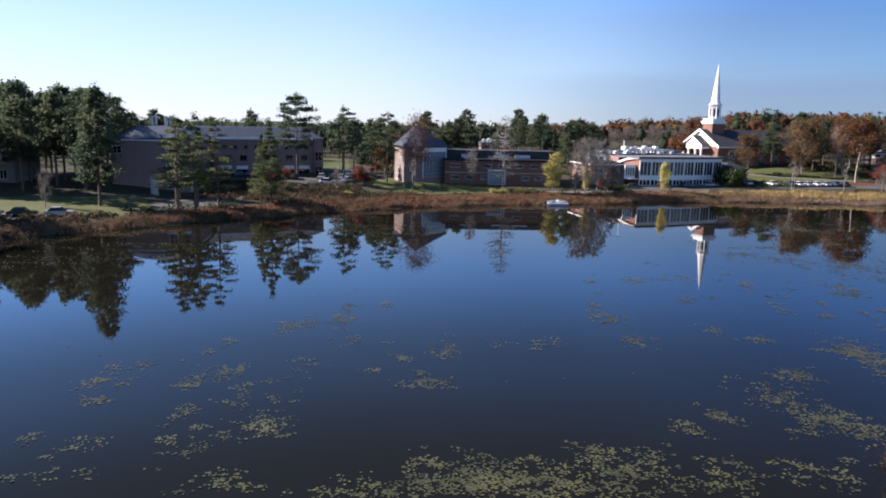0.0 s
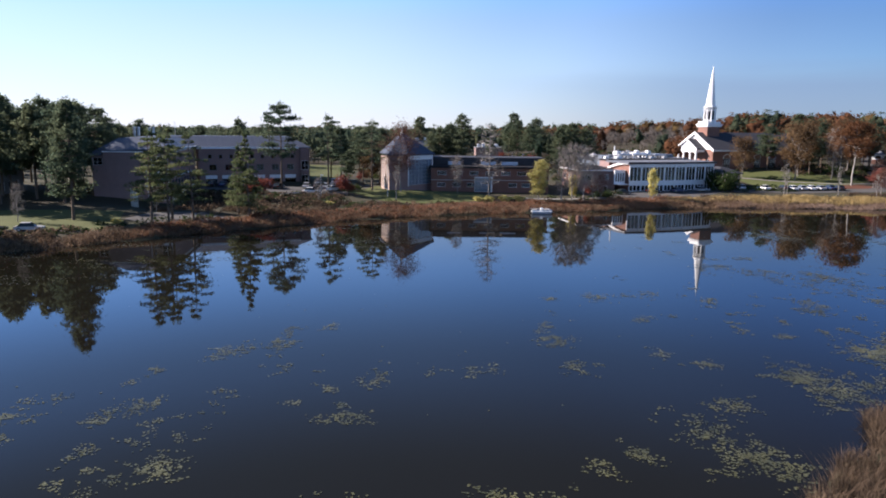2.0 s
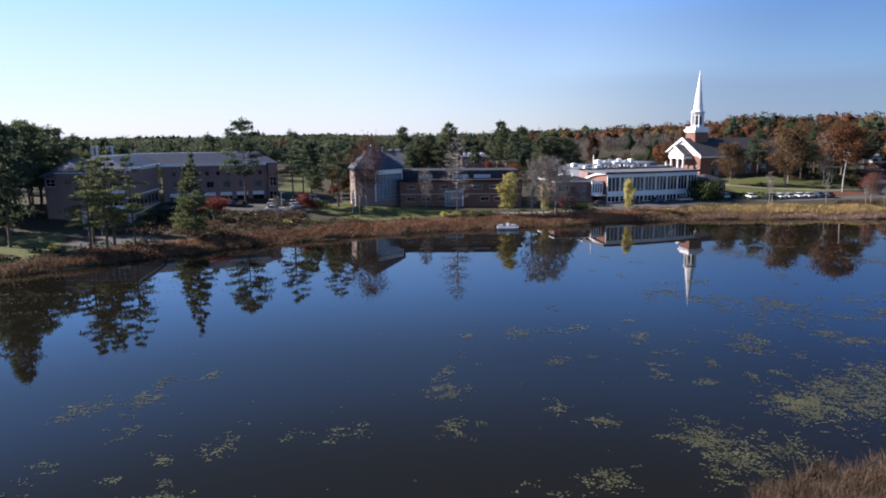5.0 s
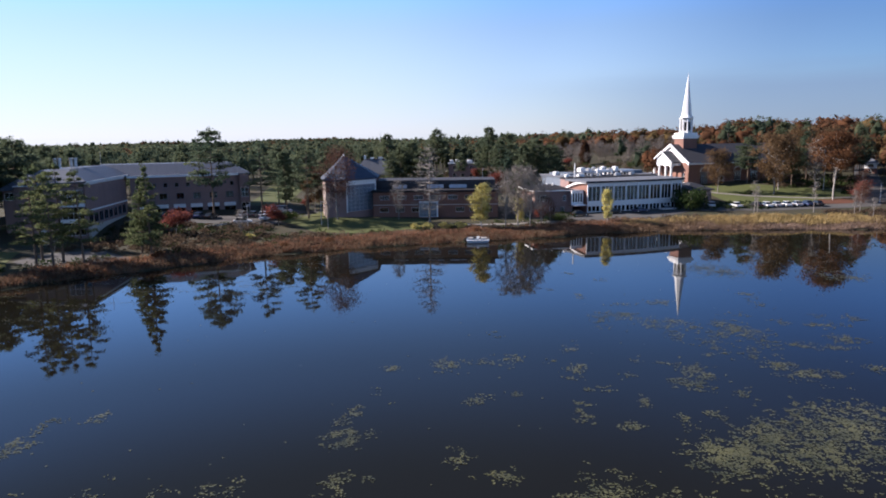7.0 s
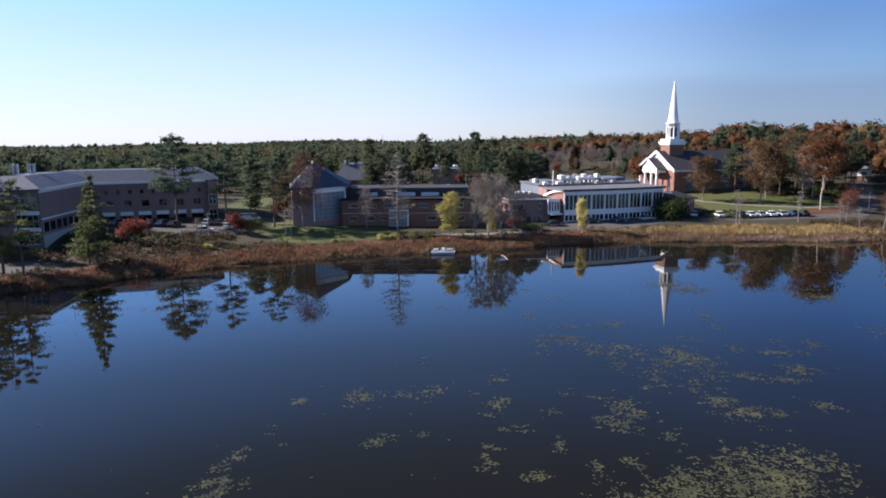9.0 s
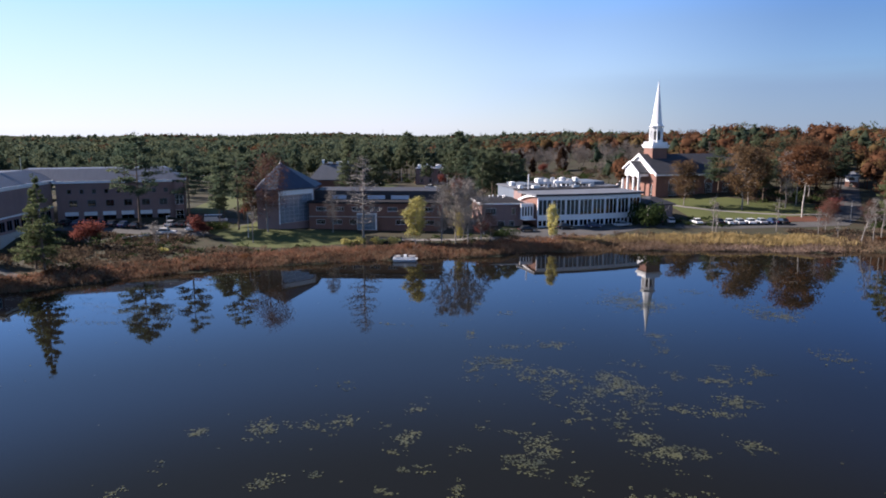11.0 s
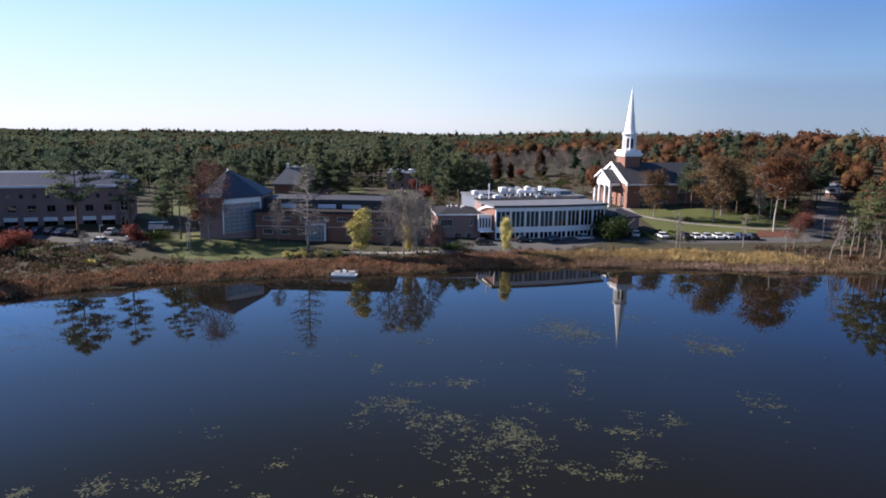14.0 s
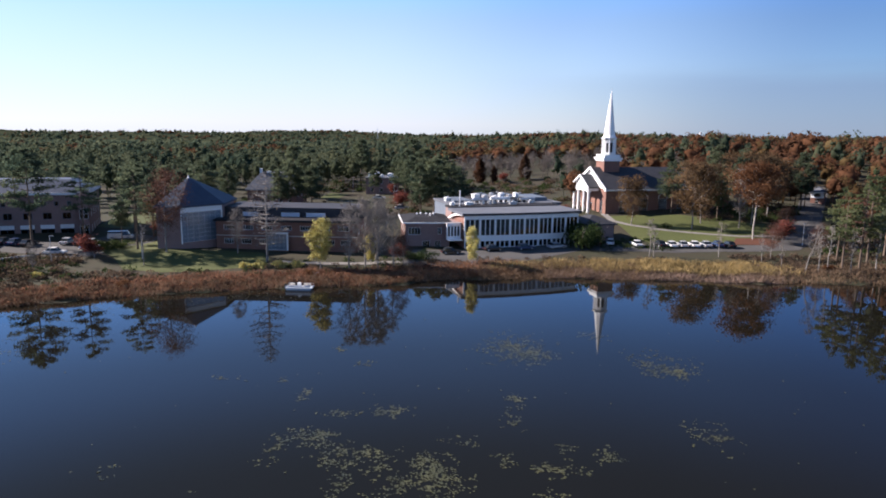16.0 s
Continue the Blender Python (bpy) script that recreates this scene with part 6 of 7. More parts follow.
# uneven height: tussocks and hollows
NH = np.array([noise.noise(Vector((x * 0.9, y * 0.9, 1.7))) + 0.6 * noise.noise(Vector((x * 0.25, y * 0.25, 4.2))) for x, y, _ in NP])
NP, NH = NP[NH > -0.38], NH[NH > -0.38]
tagged(new("near_reed_bed", blades(NP, 0.95 + 0.6 * NH, 0.014, rs, 0.6).mesh("near_reed_bed", L_REED_NEAR)), "dense brown reeds on the near bank", "reeds", kind="stuff")

tagged(new("pale_sedge", blades(belt(70, 118, -2.2, 2.2, 7000, rs), 0.75, 0.05, rs, 0.6).mesh("pale_sedge", L_PALE)), "pale pinkish dry sedge before the reeds", "sedge", kind="stuff")

# single bushes that can be told apart


def bush(name, label, leaf_m, r, seed):
    rr = R(seed)
    # several lobes of uneven size
    lobes = [(rr.normal(0, 0.42) * r, rr.normal(0, 0.42) * r, rr.uniform(-0.1, 0.45) * r) for _ in range(8)]
    s = bush_cloud(lobes, r * 0.35, r * 0.72, 150, 0.15, rr)
    o = tagged(new(name), label, "bush")
    f = new("foliage", s.mesh("foliage", leaf_m))
    w = Soup()
    for k in range(6):
        d = rr.normal(size=3)
        w.tube((0, 0, -0.2), (d[0] * r * 0.5, d[1] * r * 0.5, r * 0.7), 0.05, 0.02, 4)
    t = new("stem", w.mesh("stem", M_GREY_BARK))
    f.parent = t.parent = o
    return o


b_green = bush("evergreen_bush", "rounded dark green bush beside the drive", L_GREEN, 2.4, 500)
b_yellow = bush("yellow_bush", "small yellow autumn bush by the shore", L_YELLOW, 1.2, 501)
b_orange = bush("orange_bush", "orange autumn bush by the shore", L_ORANGE, 1.4, 502)
for x, y, s in ((43.8, 187.5, 1.15), (41.5, 189, 0.9), (79.4, 207.6, 1.95), (81.0, 209.4, 1.9), (104, 232.3, 0.75), (-26, 183.5, 1.2), (-24, 185.5, 0.9)):
    stand(b_green, x, y, s).scale[2] *= 1.6 if s > 1.6 else 1.0
for x, y, s in ((-25.4, 159.5, 0.9), (8.8, 174.5, 1.0), (11.5, 175.2, 1.2), (15.5, 176, 1.3), (19, 177, 1.2), (-58, 126, 0.8)):
    stand(b_yellow, x, y, s)
for x, y, s in ((23, 171.5, 0.9), (-36, 139, 1.0), (-8, 158, 1.0), (-16, 152, 0.9), (130, 192, 1.1)):
    stand(b_orange, x, y, s)

# ---- lily pads ----
# rafts: centre, half-widths and how much of the water they cover, by distance from the near bank
PADS_A = ((-12.6, 31.3, 0.3, 0.5, 0.4), (-5, 32, 1.4, 0.8, 0.55), (-9.3, 32.1, 0.7, 0.6, 0.4), (-11.2, 32.2, 0.9, 0.9, 0.5), (-2.4, 32.3, 1.4, 0.9, 0.5), (-17.6, 32.4, 0.7, 0.8, 0.1), (-21.4, 32.4, 1.1, 1.7, 0.12), (-0.2, 32.6, 1.4, 1.2, 0.6), (2.2, 32.8, 1.7, 1.4, 0.6), (-14.2, 33.4, 0.7, 0.5, 0.35), (4.5, 33.5, 1.5, 1.5, 0.6), (15.3, 33.5, 1.3, 0.9, 0.45), (6.9, 33.7, 1.5, 1.7, 0.6), (12.4, 34.4, 1.2, 1.1, 0.55), (9.7, 34.5, 1.8, 2.2, 0.6), (1.6, 34.6, 1.5, 1.6, 0.5), (20.6, 34.8, 1.5, 1, 0.3), (-0.6, 35.1, 1.2, 1.3, 0.5), (15.8, 35.7, 1.1, 1.4, 0.4))
PADS_B = ((4.6, 35.8, 0.9, 0.7, 0.55), (-14.1, 35.9, 0.6, 0.9, 0.5), (-20.2, 36, 1.1, 0.9, 0.25), (-24.2, 36.2, 0.8, 0.6, 0.4), (20.1, 36.3, 1.3, 1.1, 0.3), (-15.8, 36.5, 0.6, 0.8, 0.35), (22.9, 36.8, 1, 0.8, 0.3), (-23.6, 36.9, 0.4, 0.5, 0.4), (11.6, 36.9, 1, 0.9, 0.5), (8.7, 37, 1.3, 1, 0.5), (-13.1, 37.7, 0.5, 0.5, 0.5), (7.9, 38.1, 0.5, 0.3, 0.3), (12.6, 38.5, 0.4, 0.2, 0.4), (-14.6, 38.5, 0.4, 0.6, 0.4), (-10.7, 39.2, 1.4, 1.6, 0.6), (-16.4, 39.8, 0.5, 1.4, 0.4), (-16.2, 40.7, 0.5, 0.4, 0.3), (22.1, 40.7, 1.1, 0.9, 0.3), (15.2, 40.9, 0.8, 1.1, 0.4))
PADS_C = ((26.2, 41.1, 1.1, 1.9, 0.5), (-22.5, 42.1, 1, 0.6, 0.6), (-13.4, 42.5, 0.7, 1, 0.45), (25.7, 42.7, 1.9, 1.8, 0.5), (18.1, 42.8, 1.1, 1.2, 0.45), (23.7, 43, 1.5, 1.2, 0.35), (-11.8, 43.1, 0.5, 0.5, 0.35), (-14, 45.1, 0.6, 0.9, 0.35), (-22.4, 45.3, 0.5, 0.6, 0.3), (-17.8, 45.4, 0.8, 0.9, 0.7), (-24.3, 45.7, 1, 1.7, 0.5), (-11.9, 45.9, 0.7, 0.7, 0.35), (-17, 46.8, 0.9, 0.9, 0.6), (-1.3, 46.8, 1.9, 0.9, 0.5), (23, 46.9, 2, 1.9, 0.55), (-10.6, 47.7, 0.7, 1.6, 0.15), (-15.9, 48.4, 1.1, 0.9, 0.5), (-23.3, 48.5, 1.2, 0.8, 0.4), (-2, 49, 0.6, 0.6, 0.4))
PADS_D = ((-5.3, 49.4, 0.6, 0.9, 0.3), (26.3, 50.6, 1.3, 1.6, 0.5), (-11, 51.2, 0.7, 0.8, 0.3), (-3.7, 52.3, 0.7, 0.9, 0.35), (-18.9, 52.4, 0.5, 0.9, 0.4), (-0.8, 54.1, 1.1, 1.7, 0.3), (-18.2, 54.8, 0.6, 0.9, 0.5), (0.1, 55.9, 0.5, 1.8, 0.3), (-8.3, 56.2, 1.7, 1.2, 0.2), (34.8, 56.3, 1.7, 3.8, 0.7), (4.6, 56.4, 0.7, 0.9, 0.3), (7.5, 56.7, 0.9, 1.2, 0.35), (32.5, 57.3, 1.2, 0.7, 0.5), (9.3, 57.6, 0.7, 1.3, 0.35), (16.2, 57.8, 1.2, 1.2, 0.6), (17.2, 59.5, 1.2, 0.9, 0.55), (27.5, 60.1, 1.3, 0.9, 0.5), (-13.9, 60.3, 1.4, 1.8, 0.5), (25.1, 61.5, 0.4, 0.4, 0.4))
PADS_E = ((24, 62.7, 0.8, 1.5, 0.35), (-10, 63.2, 1.2, 2.3, 0.5), (43.4, 63.7, 1.6, 2.6, 0.6), (45.9, 64.2, 2.8, 3.2, 0.65), (50.7, 64.5, 2.8, 4.2, 0.6), (14.9, 64.6, 1.1, 0.8, 0.6), (15.4, 65.8, 1.3, 1.4, 0.5), (-10.3, 67.1, 0.6, 0.9, 0.4), (55.1, 67.4, 2.9, 4.8, 0.55), (48.8, 68, 1.7, 2.6, 0.5), (-6.6, 68.2, 0.6, 1.3, 0.3), (37.9, 69, 1.1, 1.1, 0.35), (14.7, 70.5, 0.7, 1.6, 0.4), (42.7, 70.6, 0.4, 0.9, 0.5), (53.9, 71.1, 2.7, 2.4, 0.45), (45.5, 71.3, 0.8, 0.7, 0.35), (59, 71.4, 1.8, 3.1, 0.45), (34.5, 72.1, 0.6, 2.1, 0.4), (25.1, 73.7, 0.6, 1, 0.3))
PADS_F = ((17.7, 73.7, 0.4, 0.5, 0.4), (40.2, 74.1, 0.4, 1, 0.4), (26.1, 74.5, 0.6, 0.5, 0.3), (28.8, 75.5, 0.6, 1, 0.35), (16.1, 75.6, 0.6, 0.7, 0.4), (49.4, 76.5, 0.7, 1.7, 0.3), (36.2, 76.7, 1.3, 0.7, 0.4), (45.8, 78.2, 1.5, 1.2, 0.55), (34.5, 79.6, 0.9, 0.5, 0.25), (44.6, 79.8, 1, 1.6, 0.45), (40.2, 80.7, 0.6, 0.9, 0.35), (57.2, 81.6, 1.6, 1.7, 0.65), (16.5, 81.8, 0.8, 1, 0.5), (46.8, 81.9, 1.8, 2.5, 0.35), (59.7, 81.9, 1.3, 1.1, 0.3), (35.1, 82.1, 0.8, 1.2, 0.5), (22.2, 83.4, 1.4, 1.7, 0.5), (35.7, 83.7, 0.4, 0.5, 0.3), (25.9, 83.8, 0.8, 1, 0.4))
PADS_G = ((64.6, 83.9, 1, 1.2, 0.5), (55.3, 84.3, 1.4, 1.2, 0.6), (44.9, 84.4, 1, 0.4, 0.3), (32.9, 85, 0.7, 0.6, 0.35), (28.8, 85.1, 1.1, 1.8, 0.3), (41.9, 85.1, 0.7, 1.1, 0.25), (50, 87.1, 0.7, 0.7, 0.35), (54.5, 88, 1.1, 1.9, 0.3), (35.2, 88.8, 0.6, 1.2, 0.3), (64.7, 90.3, 1.3, 0.8, 0.3), (51.4, 90.6, 1.1, 3.2, 0.2), (61.3, 90.9, 1.4, 1.3, 0.45), (35.8, 91.4, 0.4, 0.8, 0.35), (57.2, 92.6, 1.1, 2.7, 0.25), (66.5, 93.2, 1.5, 1.7, 0.5), (27.2, 94.3, 0.7, 1.2, 0.35), (52.8, 94.8, 0.8, 1.4, 0.35), (47.8, 94.9, 0.9, 2.9, 0.25), (55.7, 95.8, 2.3, 2.1, 0.45))
PADS_H = ((59.1, 96.2, 0.8, 0.9, 0.3), (50.7, 98.2, 1.2, 1.9, 0.2), (55.4, 98.8, 1.8, 2.2, 0.5), (46.6, 99.3, 1.3, 2.3, 0.35), (67.4, 99.4, 2.1, 1.3, 0.3), (49.6, 100.5, 1.8, 1, 0.3), (61.8, 100.6, 0.8, 1, 0.3), (40.4, 101.1, 0.9, 2.4, 0.3), (71.8, 102.6, 1.2, 1.4, 0.45), (43.4, 103.2, 2.3, 1.8, 0.45), (67.8, 103.5, 1.2, 1.1, 0.15), (58.2, 104.1, 1, 1.1, 0.2), (82.8, 108.8, 2.3, 2.6, 0.15), (44.4, 109.2, 1.6, 0.8, 0.3), (49.9, 110.3, 1.9, 1.5, 0.3), (63, 110.4, 1, 2.6, 0.3), (39.2, 114.1, 0.6, 1.9, 0.25), (63.3, 115.9, 1.2, 1.4, 0.25), (28.9, 117.8, 2.1, 0.8, 0.2))
PADS_I = ((35.4, 118.1, 0.9, 0.8, 0.2), (33.4, 56.6, 1.2, 0.8, 0.5), (35.4, 55.0, 1.4, 1.3, 0.6), (36.8, 53.4, 1.3, 1.4, 0.6), (34.2, 51.6, 1.0, 1.6, 0.4), (39.4, 56.4, 1.8, 1.8, 0.6), (43.4, 64.0, 1.6, 1.8, 0.5), (27.2, 51.4, 0.9, 0.8, 0.4), (23.6, 47.6, 1.2, 1.0, 0.5), (25.6, 42.4, 1.6, 1.0, 0.5), (43.8, 125.2, 1, 1.5, 0.25), (83.6, 127.4, 1.8, 1.9, 0.4), (80.5, 128.4, 1, 3.2, 0.25), (83, 130.2, 3.7, 4.6, 0.12), (39.4, 130.3, 1, 1.3, 0.3), (65.4, 131, 1.7, 2.6, 0.4), (63, 134, 3.9, 4.8, 0.3), (74.9, 141.5, 1.8, 1.6, 0.2))
rp_ = R(600)
pc = []
for cx_, cy_, ax_, ay_, cover_ in PADS_A + PADS_B + PADS_C + PADS_D + PADS_E + PADS_F + PADS_G + PADS_H + PADS_I:
    n_ = int(math.pi * ax_ * ay_ * cover_ * min(1.0 + max(cy_ - 60, 0) / 70, 1.4) / 0.062) + 2
    # uneven edge, and gaps of open water inside
    u_ = rp_.normal(0, 0.62, (n_, 2))
    wob_ = np.array([noise.noise(Vector((a_ * ax_ * 1.1 + cx_, b_ * ay_ * 1.6 + cy_, 7.5))) for a_, b_ in u_])
    u_ = u_[wob_ > -0.16]
    q_ = u_ * (ax_, ay_) + (cx_, cy_)
    # each pad drags a few smaller ones along
    pc += [q_, *[q_ + rp_.normal(0, 0.2, q_.shape) * (1.4, 1.0) for _ in range(4 if cy_ < 75 else 2)]]
# drifting single pads, and thin mats by the far shore
sx_ = rp_.uniform(-40, 110, 380)
pc.append(np.column_stack([sx_, rp_.uniform(30, 150, 380)]))
mx_ = rp_.uniform(-80, 40, 1200)
pc.append(np.column_stack([mx_, shore(mx_) - np.abs(rp_.normal(0, 6, 1200)) - 0.5]))
for _ in range(70):
    # thin drifts under the pines of the far left shore
    fx_ = rp_.uniform(-72, -4)
    fy_ = shore(fx_) - rp_.uniform(2, 38)
    pc.append(np.column_stack([fx_ + rp_.normal(0, 2.2, 34), fy_ + rp_.normal(0, 0.5, 34)]))
PC = np.vstack(pc)
PC = PC[(gz(PC[:, 0], PC[:, 1]) < 0.0)]
n_, N_ = len(PC), 9
# round pads with a slit, of uneven outline, turned and tilted at random
ang_ = np.linspace(0.22, 2 * np.pi - 0.22, N_ - 1)
rad_ = rp_.uniform(0.045, 0.115, n_) * np.clip(0.6 + PC[:, 1] / 130, 1.0, 1.25)
turn_, oval_ = rp_.uniform(0, 2 * np.pi, n_), rp_.uniform(0.65, 1.0, n_)
lx_, ly_ = np.zeros((n_, N_)), np.zeros((n_, N_))
lx_[:, 1:] = np.cos(ang_)[None] * rad_[:, None] * rp_.uniform(0.82, 1.12, (n_, N_ - 1))
ly_[:, 1:] = np.sin(ang_)[None] * (rad_ * oval_)[:, None] * rp_.uniform(0.82, 1.12, (n_, N_ - 1))
V = np.zeros((n_, N_, 3))
V[:, :, 0] = PC[:, 0][:, None] + lx_ * np.cos(turn_)[:, None] - ly_ * np.sin(turn_)[:, None]
V[:, :, 1] = PC[:, 1][:, None] + lx_ * np.sin(turn_)[:, None] + ly_ * np.cos(turn_)[:, None]
V[:, :, 2] = 0.012 + rp_.uniform(0, 0.02, n_)[:, None] + np.abs(lx_ * rp_.normal(0, 0.12, n_)[:, None])
I_ = np.arange(n_)[:, None] * N_
tagged(new("lily_pads", mesh_np("lily_pads", V.reshape(-1, 3), np.vstack([I_ + [0, k, k + 1] for k in range(1, N_ - 1)]), L_PAD)), "olive and yellow lily pads floating in rafts", "lily pads", kind="stuff")

# ---- cars ----
M_TYRE = mat("tyre_rubber", (0.02, 0.02, 0.02), (0.03, 0.03, 0.03), 3, 0.9)


def paint(name, c):
    return mat(name, c, tuple(v * 0.93 for v in c), 0.8, 0.3, spec=0.5)


def make_car(label, paint_m, L=4.5, H=1.45, W=1.8, van=False):
    c = tagged(new("car"), label, "car")
    hb = 0.82 if not van else 1.0
    bm = bmesh.new()
    prof = [(-L / 2, 0.32), (L / 2, 0.32), (L / 2 + 0.02, 0.6), (L / 2 - 0.12, hb - 0.12), (L * 0.28, hb), (-L / 2 + 0.25, hb + 0.03), (-L / 2, hb - 0.1)]
    prism(bm, [(x, -W / 2, z) for x, z in prof], [(x, W / 2, z) for x, z in prof])
    bmesh.ops.recalc_face_normals(bm, faces=bm.faces[:])
    bmesh.ops.bevel(bm, geom=bm.edges[:], offset=0.06, segments=2, affect="EDGES")
    body = part("body", bm, paint_m, c)
    f, r_, a, b = (L * 0.22, -L * 0.4, L * 0.06, -L * 0.26) if not van else (L * 0.40, -L * 0.49, L * 0.28, -L * 0.47)
    bm = bmesh.new()
    q = W / 2 - 0.06
    p = q - 0.18
    prism(bm, [(r_, -q, hb - 0.02), (f, -q, hb - 0.02), (f, q, hb - 0.02), (r_, q, hb - 0.02)], [(b, -p, H - 0.06), (a, -p, H - 0.06), (a, p, H - 0.06), (b, p, H - 0.06)])
    bmesh.ops.recalc_face_normals(bm, faces=bm.faces[:])
    part("cabin_glass", bm, M_CAR_GLASS, body, "dark car glass")
    bm = boxes((b - 0.05, a + 0.05, -p - 0.03, p + 0.03, H - 0.058, H))
    bmesh.ops.bevel(bm, geom=bm.edges[:], offset=0.025, segments=1, affect="EDGES")
    part("roof", bm, paint_m, body)
    if van:
        part("side_panel", boxes((r_ + 0.05, L * 0.1, -q - 0.015, q + 0.015, hb, H - 0.45)), paint_m, body)
    for x in (-L * 0.31, L * 0.31):
        for y in (-W / 2 + 0.1, W / 2 - 0.1):
            bm = bmesh.new()
            bmesh.ops.create_cone(bm, cap_ends=True, segments=14, radius1=0.33, radius2=0.33, depth=0.22, matrix=pose(x, y, 0.33, 90))
            wh = part("wheel", bm, M_TYRE, c)
            bm = bmesh.new()
            bmesh.ops.create_cone(bm, cap_ends=True, segments=10, radius1=0.2, radius2=0.2, depth=0.24, matrix=pose(x, y, 0.33, 90))
            part("rim", bm, M_STEEL, wh)
    for y in (-W / 2 + 0.28, W / 2 - 0.28):
        part("headlight", boxes((L / 2 - 0.06, L / 2 + 0.03, y - 0.17, y + 0.17, 0.56, 0.7)), M_STEEL, c)
        part("tail_light", boxes((-L / 2 - 0.03, -L / 2 + 0.05, y - 0.15, y + 0.15, 0.6, 0.74)), M_TAIL, c)
    return c


M_TAIL = mat("red_lens", (0.30, 0.01, 0.01), (0.22, 0.01, 0.01), 2, 0.3)
car_kinds = [make_car("white parked car on asphalt", paint("white_car_paint", (0.75, 0.75, 0.74))), make_car("silver parked car on asphalt", paint("silver_car_paint", (0.42, 0.43, 0.45))), make_car("black parked car on asphalt", paint("black_car_paint", (0.02, 0.02, 0.022))),
             make_car("dark blue parked car on asphalt", paint("blue_car_paint", (0.03, 0.05, 0.12))), make_car("dark red parked car on asphalt", paint("red_car_paint", (0.18, 0.02, 0.02)))]
van = make_car("white minibus parked beside the lawn", paint("white_van_paint", (0.6, 0.6, 0.6)), 5.6, 1.95, 1.9, True)


def park(base, x, y, turn):
    m = pose(x, y, gz1(x, y) + 0.06, 0, 0, turn)
    if base.get("used"):
        return tagged(copy_thing(base, m), group="parked cars")
    base.matrix_basis = m
    base["used"] = 1
    return tagged(base, group="parked cars")


for k, kind_ in enumerate((0, -1, 2, 0, 1, 0, 1, 3, 2, -1)):
    if kind_ < 0:
        continue
    park(car_kinds[kind_], 93.0 + 2.75 * k, 210.0 + 0.2 * k, 100 + 6 * math.sin(k))
for x, y, tn, k in ((58.5, 200.0, 24, 2), (49.0, 195.5, 20, 2), (73.5, 205.2, 24, 1), (84, 211, 80, 2), (87, 211.6, 80, 0), (66, 203, 24, 3)):
    park(car_kinds[k], x, y, tn)
for k, kind_ in enumerate((2, 3, 2, 3, 2, 3, 2)):
    park(car_kinds[kind_], -61 + 2.9 * k, 182.5, 88 + 4 * math.sin(2 * k))
for x, y, tn, k in ((-37.0, 186.3, 95, 1), (-34.2, 186.5, 95, 2), (-31.6, 186.9, 95, 1), (-33.4, 176.5, 12, 0), (-72.5, 113.1, 18, 2), (-67.3, 115, 20, 1), (-77.5, 111.6, 16, 3), (-29, 182, 60, 0), (16, 283, 0, 0), (28, 258, 10, 1), (86, 283, 5, 0), (89.5, 283, 5, 4), (66, 290, 0, 1), (58, 292, 0, 0), (72, 289, 0, 2)):
    park(car_kinds[k], x, y, tn)
park(van, -29.5, 195, 20)

# ---- pontoon boat, lamps ----
boat = tagged(new("pontoon_boat"), "white pontoon boat moored at the reeds", "boat")
place(boat, 23.4, 163.6, 0.0, 1, 0.05)
boat.scale = (0.85, 0.85, 0.8)
for y in (-0.85, 0.85):
    bm = bmesh.new()
    bmesh.ops.create_cone(bm, cap_ends=True, segments=12, radius1=0.36, radius2=0.36, depth=5.4, matrix=pose(0, y, 0.14, 0, 90, 0))
    part("pontoon", bm, M_STEEL, boat)
part("deck", boxes((-2.9, 2.9, -1.3, 1.3, 0.5, 0.64)), M_WHITE, boat)
part("railing", boxes((-2.8, 2.8, -1.27, -1.22, 1.2, 1.26), (-2.8, 2.8, 1.22, 1.27, 1.2, 1.26), *[(-2.8 + 0.7 * k, -2.76 + 0.7 * k, s - 0.02, s + 0.02, 0.644, 1.2) for k in range(9) for s in (-1.24, 1.24)]), M_STEEL, boat)
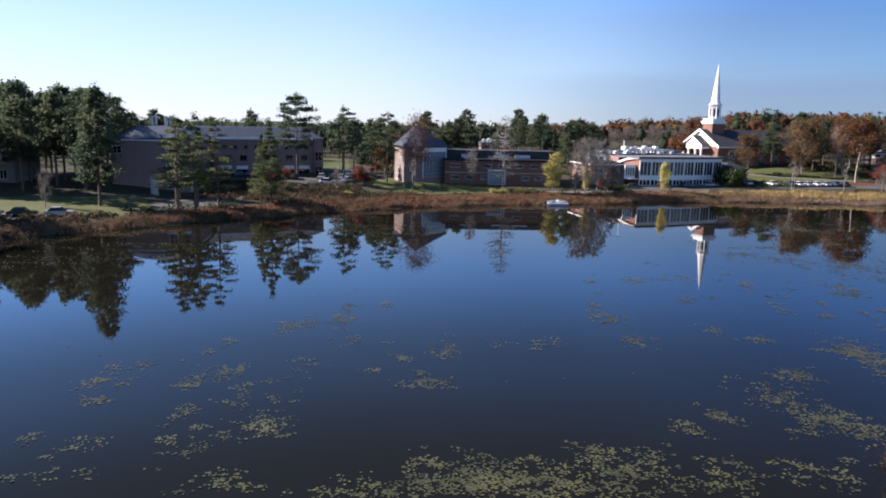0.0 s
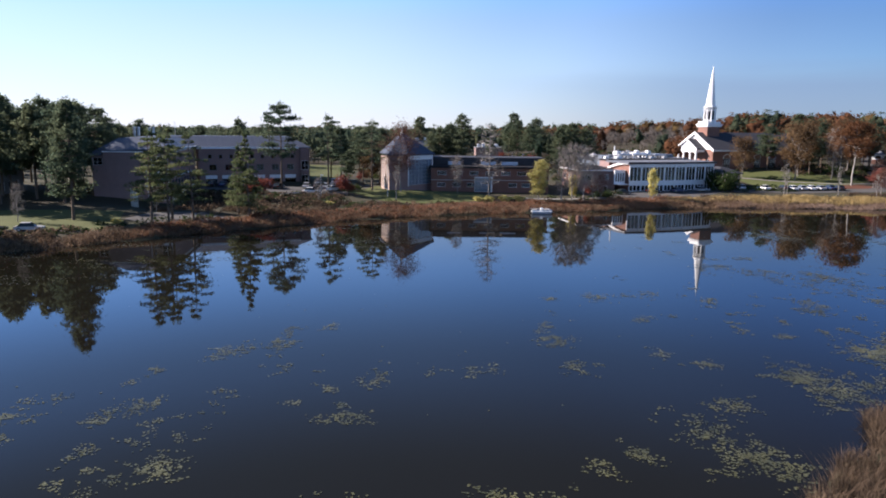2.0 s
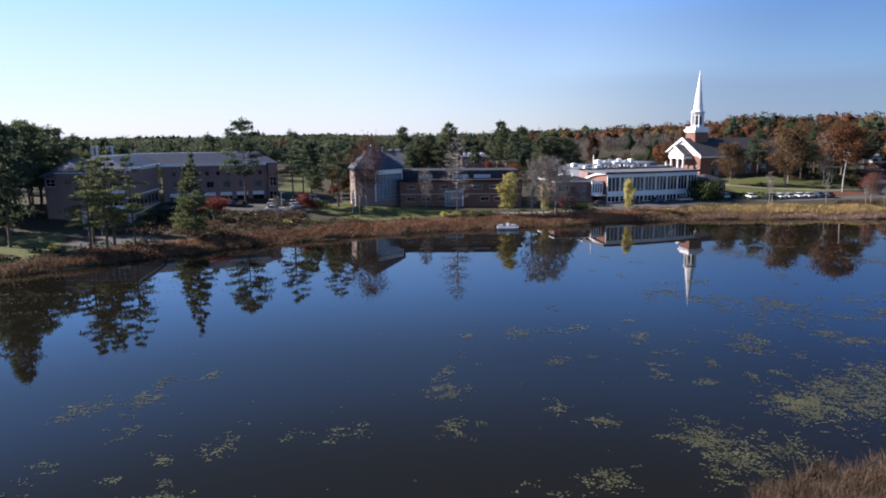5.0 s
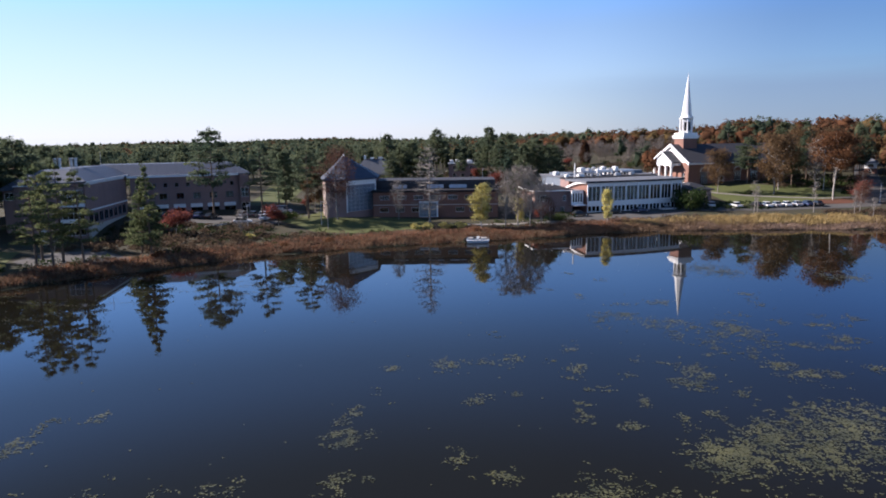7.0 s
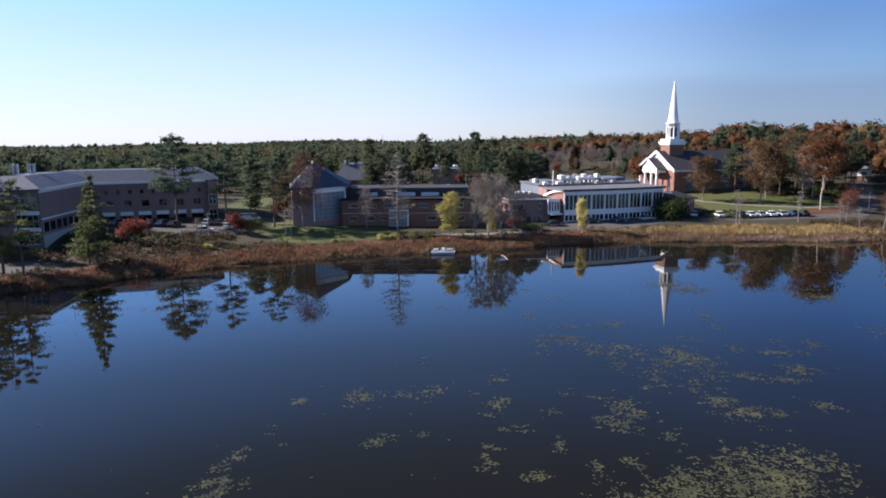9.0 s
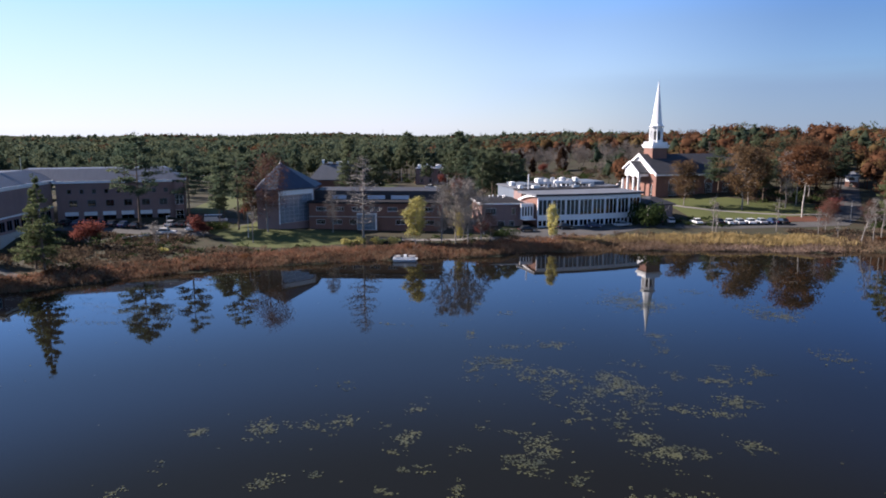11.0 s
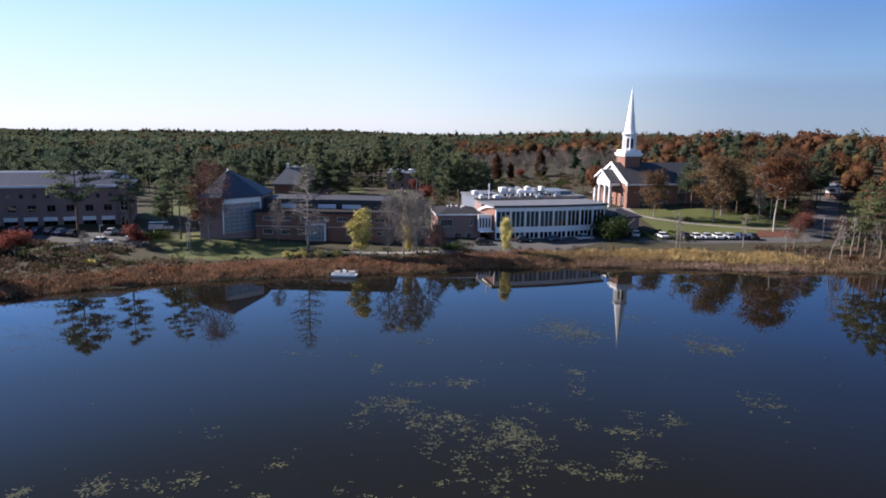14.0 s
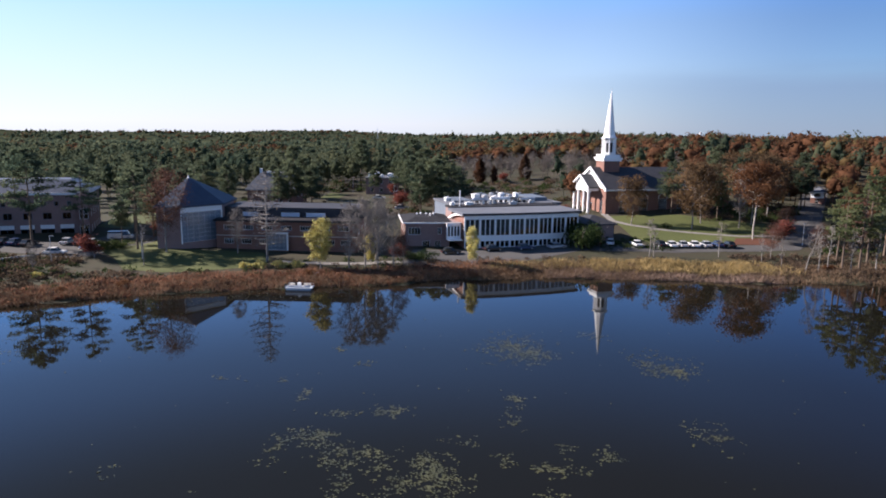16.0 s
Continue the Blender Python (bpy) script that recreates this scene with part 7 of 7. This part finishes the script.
part("panel", boxes((-2.7, 2.7, -1.215, -1.19, 0.7, 1.05)), M_WHITE, boat)
part("console", boxes((-0.3, 0.4, -0.5, 0.2, 0.644, 1.6)), M_WHITE, boat)
for a, b in ((0.9, 2.3), (-2.4, -1.2)):
    part("seat", boxes((a, b, 0.5, 1.15, 0.644, 1.15)), M_CREAM, boat)
part("outboard_motor", boxes((-3.3, -2.904, -0.2, 0.2, 0.1, 1.2)), M_TYRE, boat)

lamp = tagged(new("street_lamp"), "thin street lamp post by the car park", "street lamp")
bm = bmesh.new()
cyl(bm, 0, 0, -0.2, 5.5, 0.09, 0.06, 8)
part("pole", bm, M_STEEL, lamp)
part("lamp_head", boxes((-0.12, 0.7, -0.12, 0.12, 5.504, 5.66)), M_STEEL, lamp)
for x, y in ((-29.5, 169.5), (-14, 176.2), (22.6, 276), (133.5, 215), (25.6, 262), (1.5, 306)):
    stand(lamp, x, y, 1.0, 30)
guard = tagged(new("guard_rail"), "pale guard rail at the car park's edge", "guard rail")
place(guard, -39.0, 167.6, gz1(-37, 171), 0.55, 0.83)
part("rail", boxes((0, 9.5, -0.06, 0.06, 0.5, 0.85)), M_CREAM, guard)
for k in range(5):
    part("post", boxes((0.3 + 2.2 * k, 0.42 + 2.2 * k, 0.064, 0.2, -0.8, 0.8)), M_CREAM, guard)
tank = tagged(new("water_tower"), "tiny white water tower above far woods", "water tower")
place(tank, 288, 905, gz1(288, 905))
bm = bmesh.new()
cyl(bm, 0, 0, -1, 17.7, 0.7, 0.5, 10)
part("leg", bm, M_WHITE, tank)
bm = bmesh.new()
bmesh.ops.create_uvsphere(bm, u_segments=14, v_segments=8, radius=1.5, matrix=pose(0, 0, 19))
part("tank", bm, M_WHITE, tank)
mast = tagged(new("radio_mast"), "thin radio mast above far woods", "mast")
place(mast, -218, 1514, gz1(-218, 1514))
bm = bmesh.new()
cyl(bm, 0, 0, -1, 34, 0.7, 0.3, 6)
part("pole", bm, M_STEEL, mast)
for o in list(bpy.data.objects):
    if "used" in o:
        del o["used"]
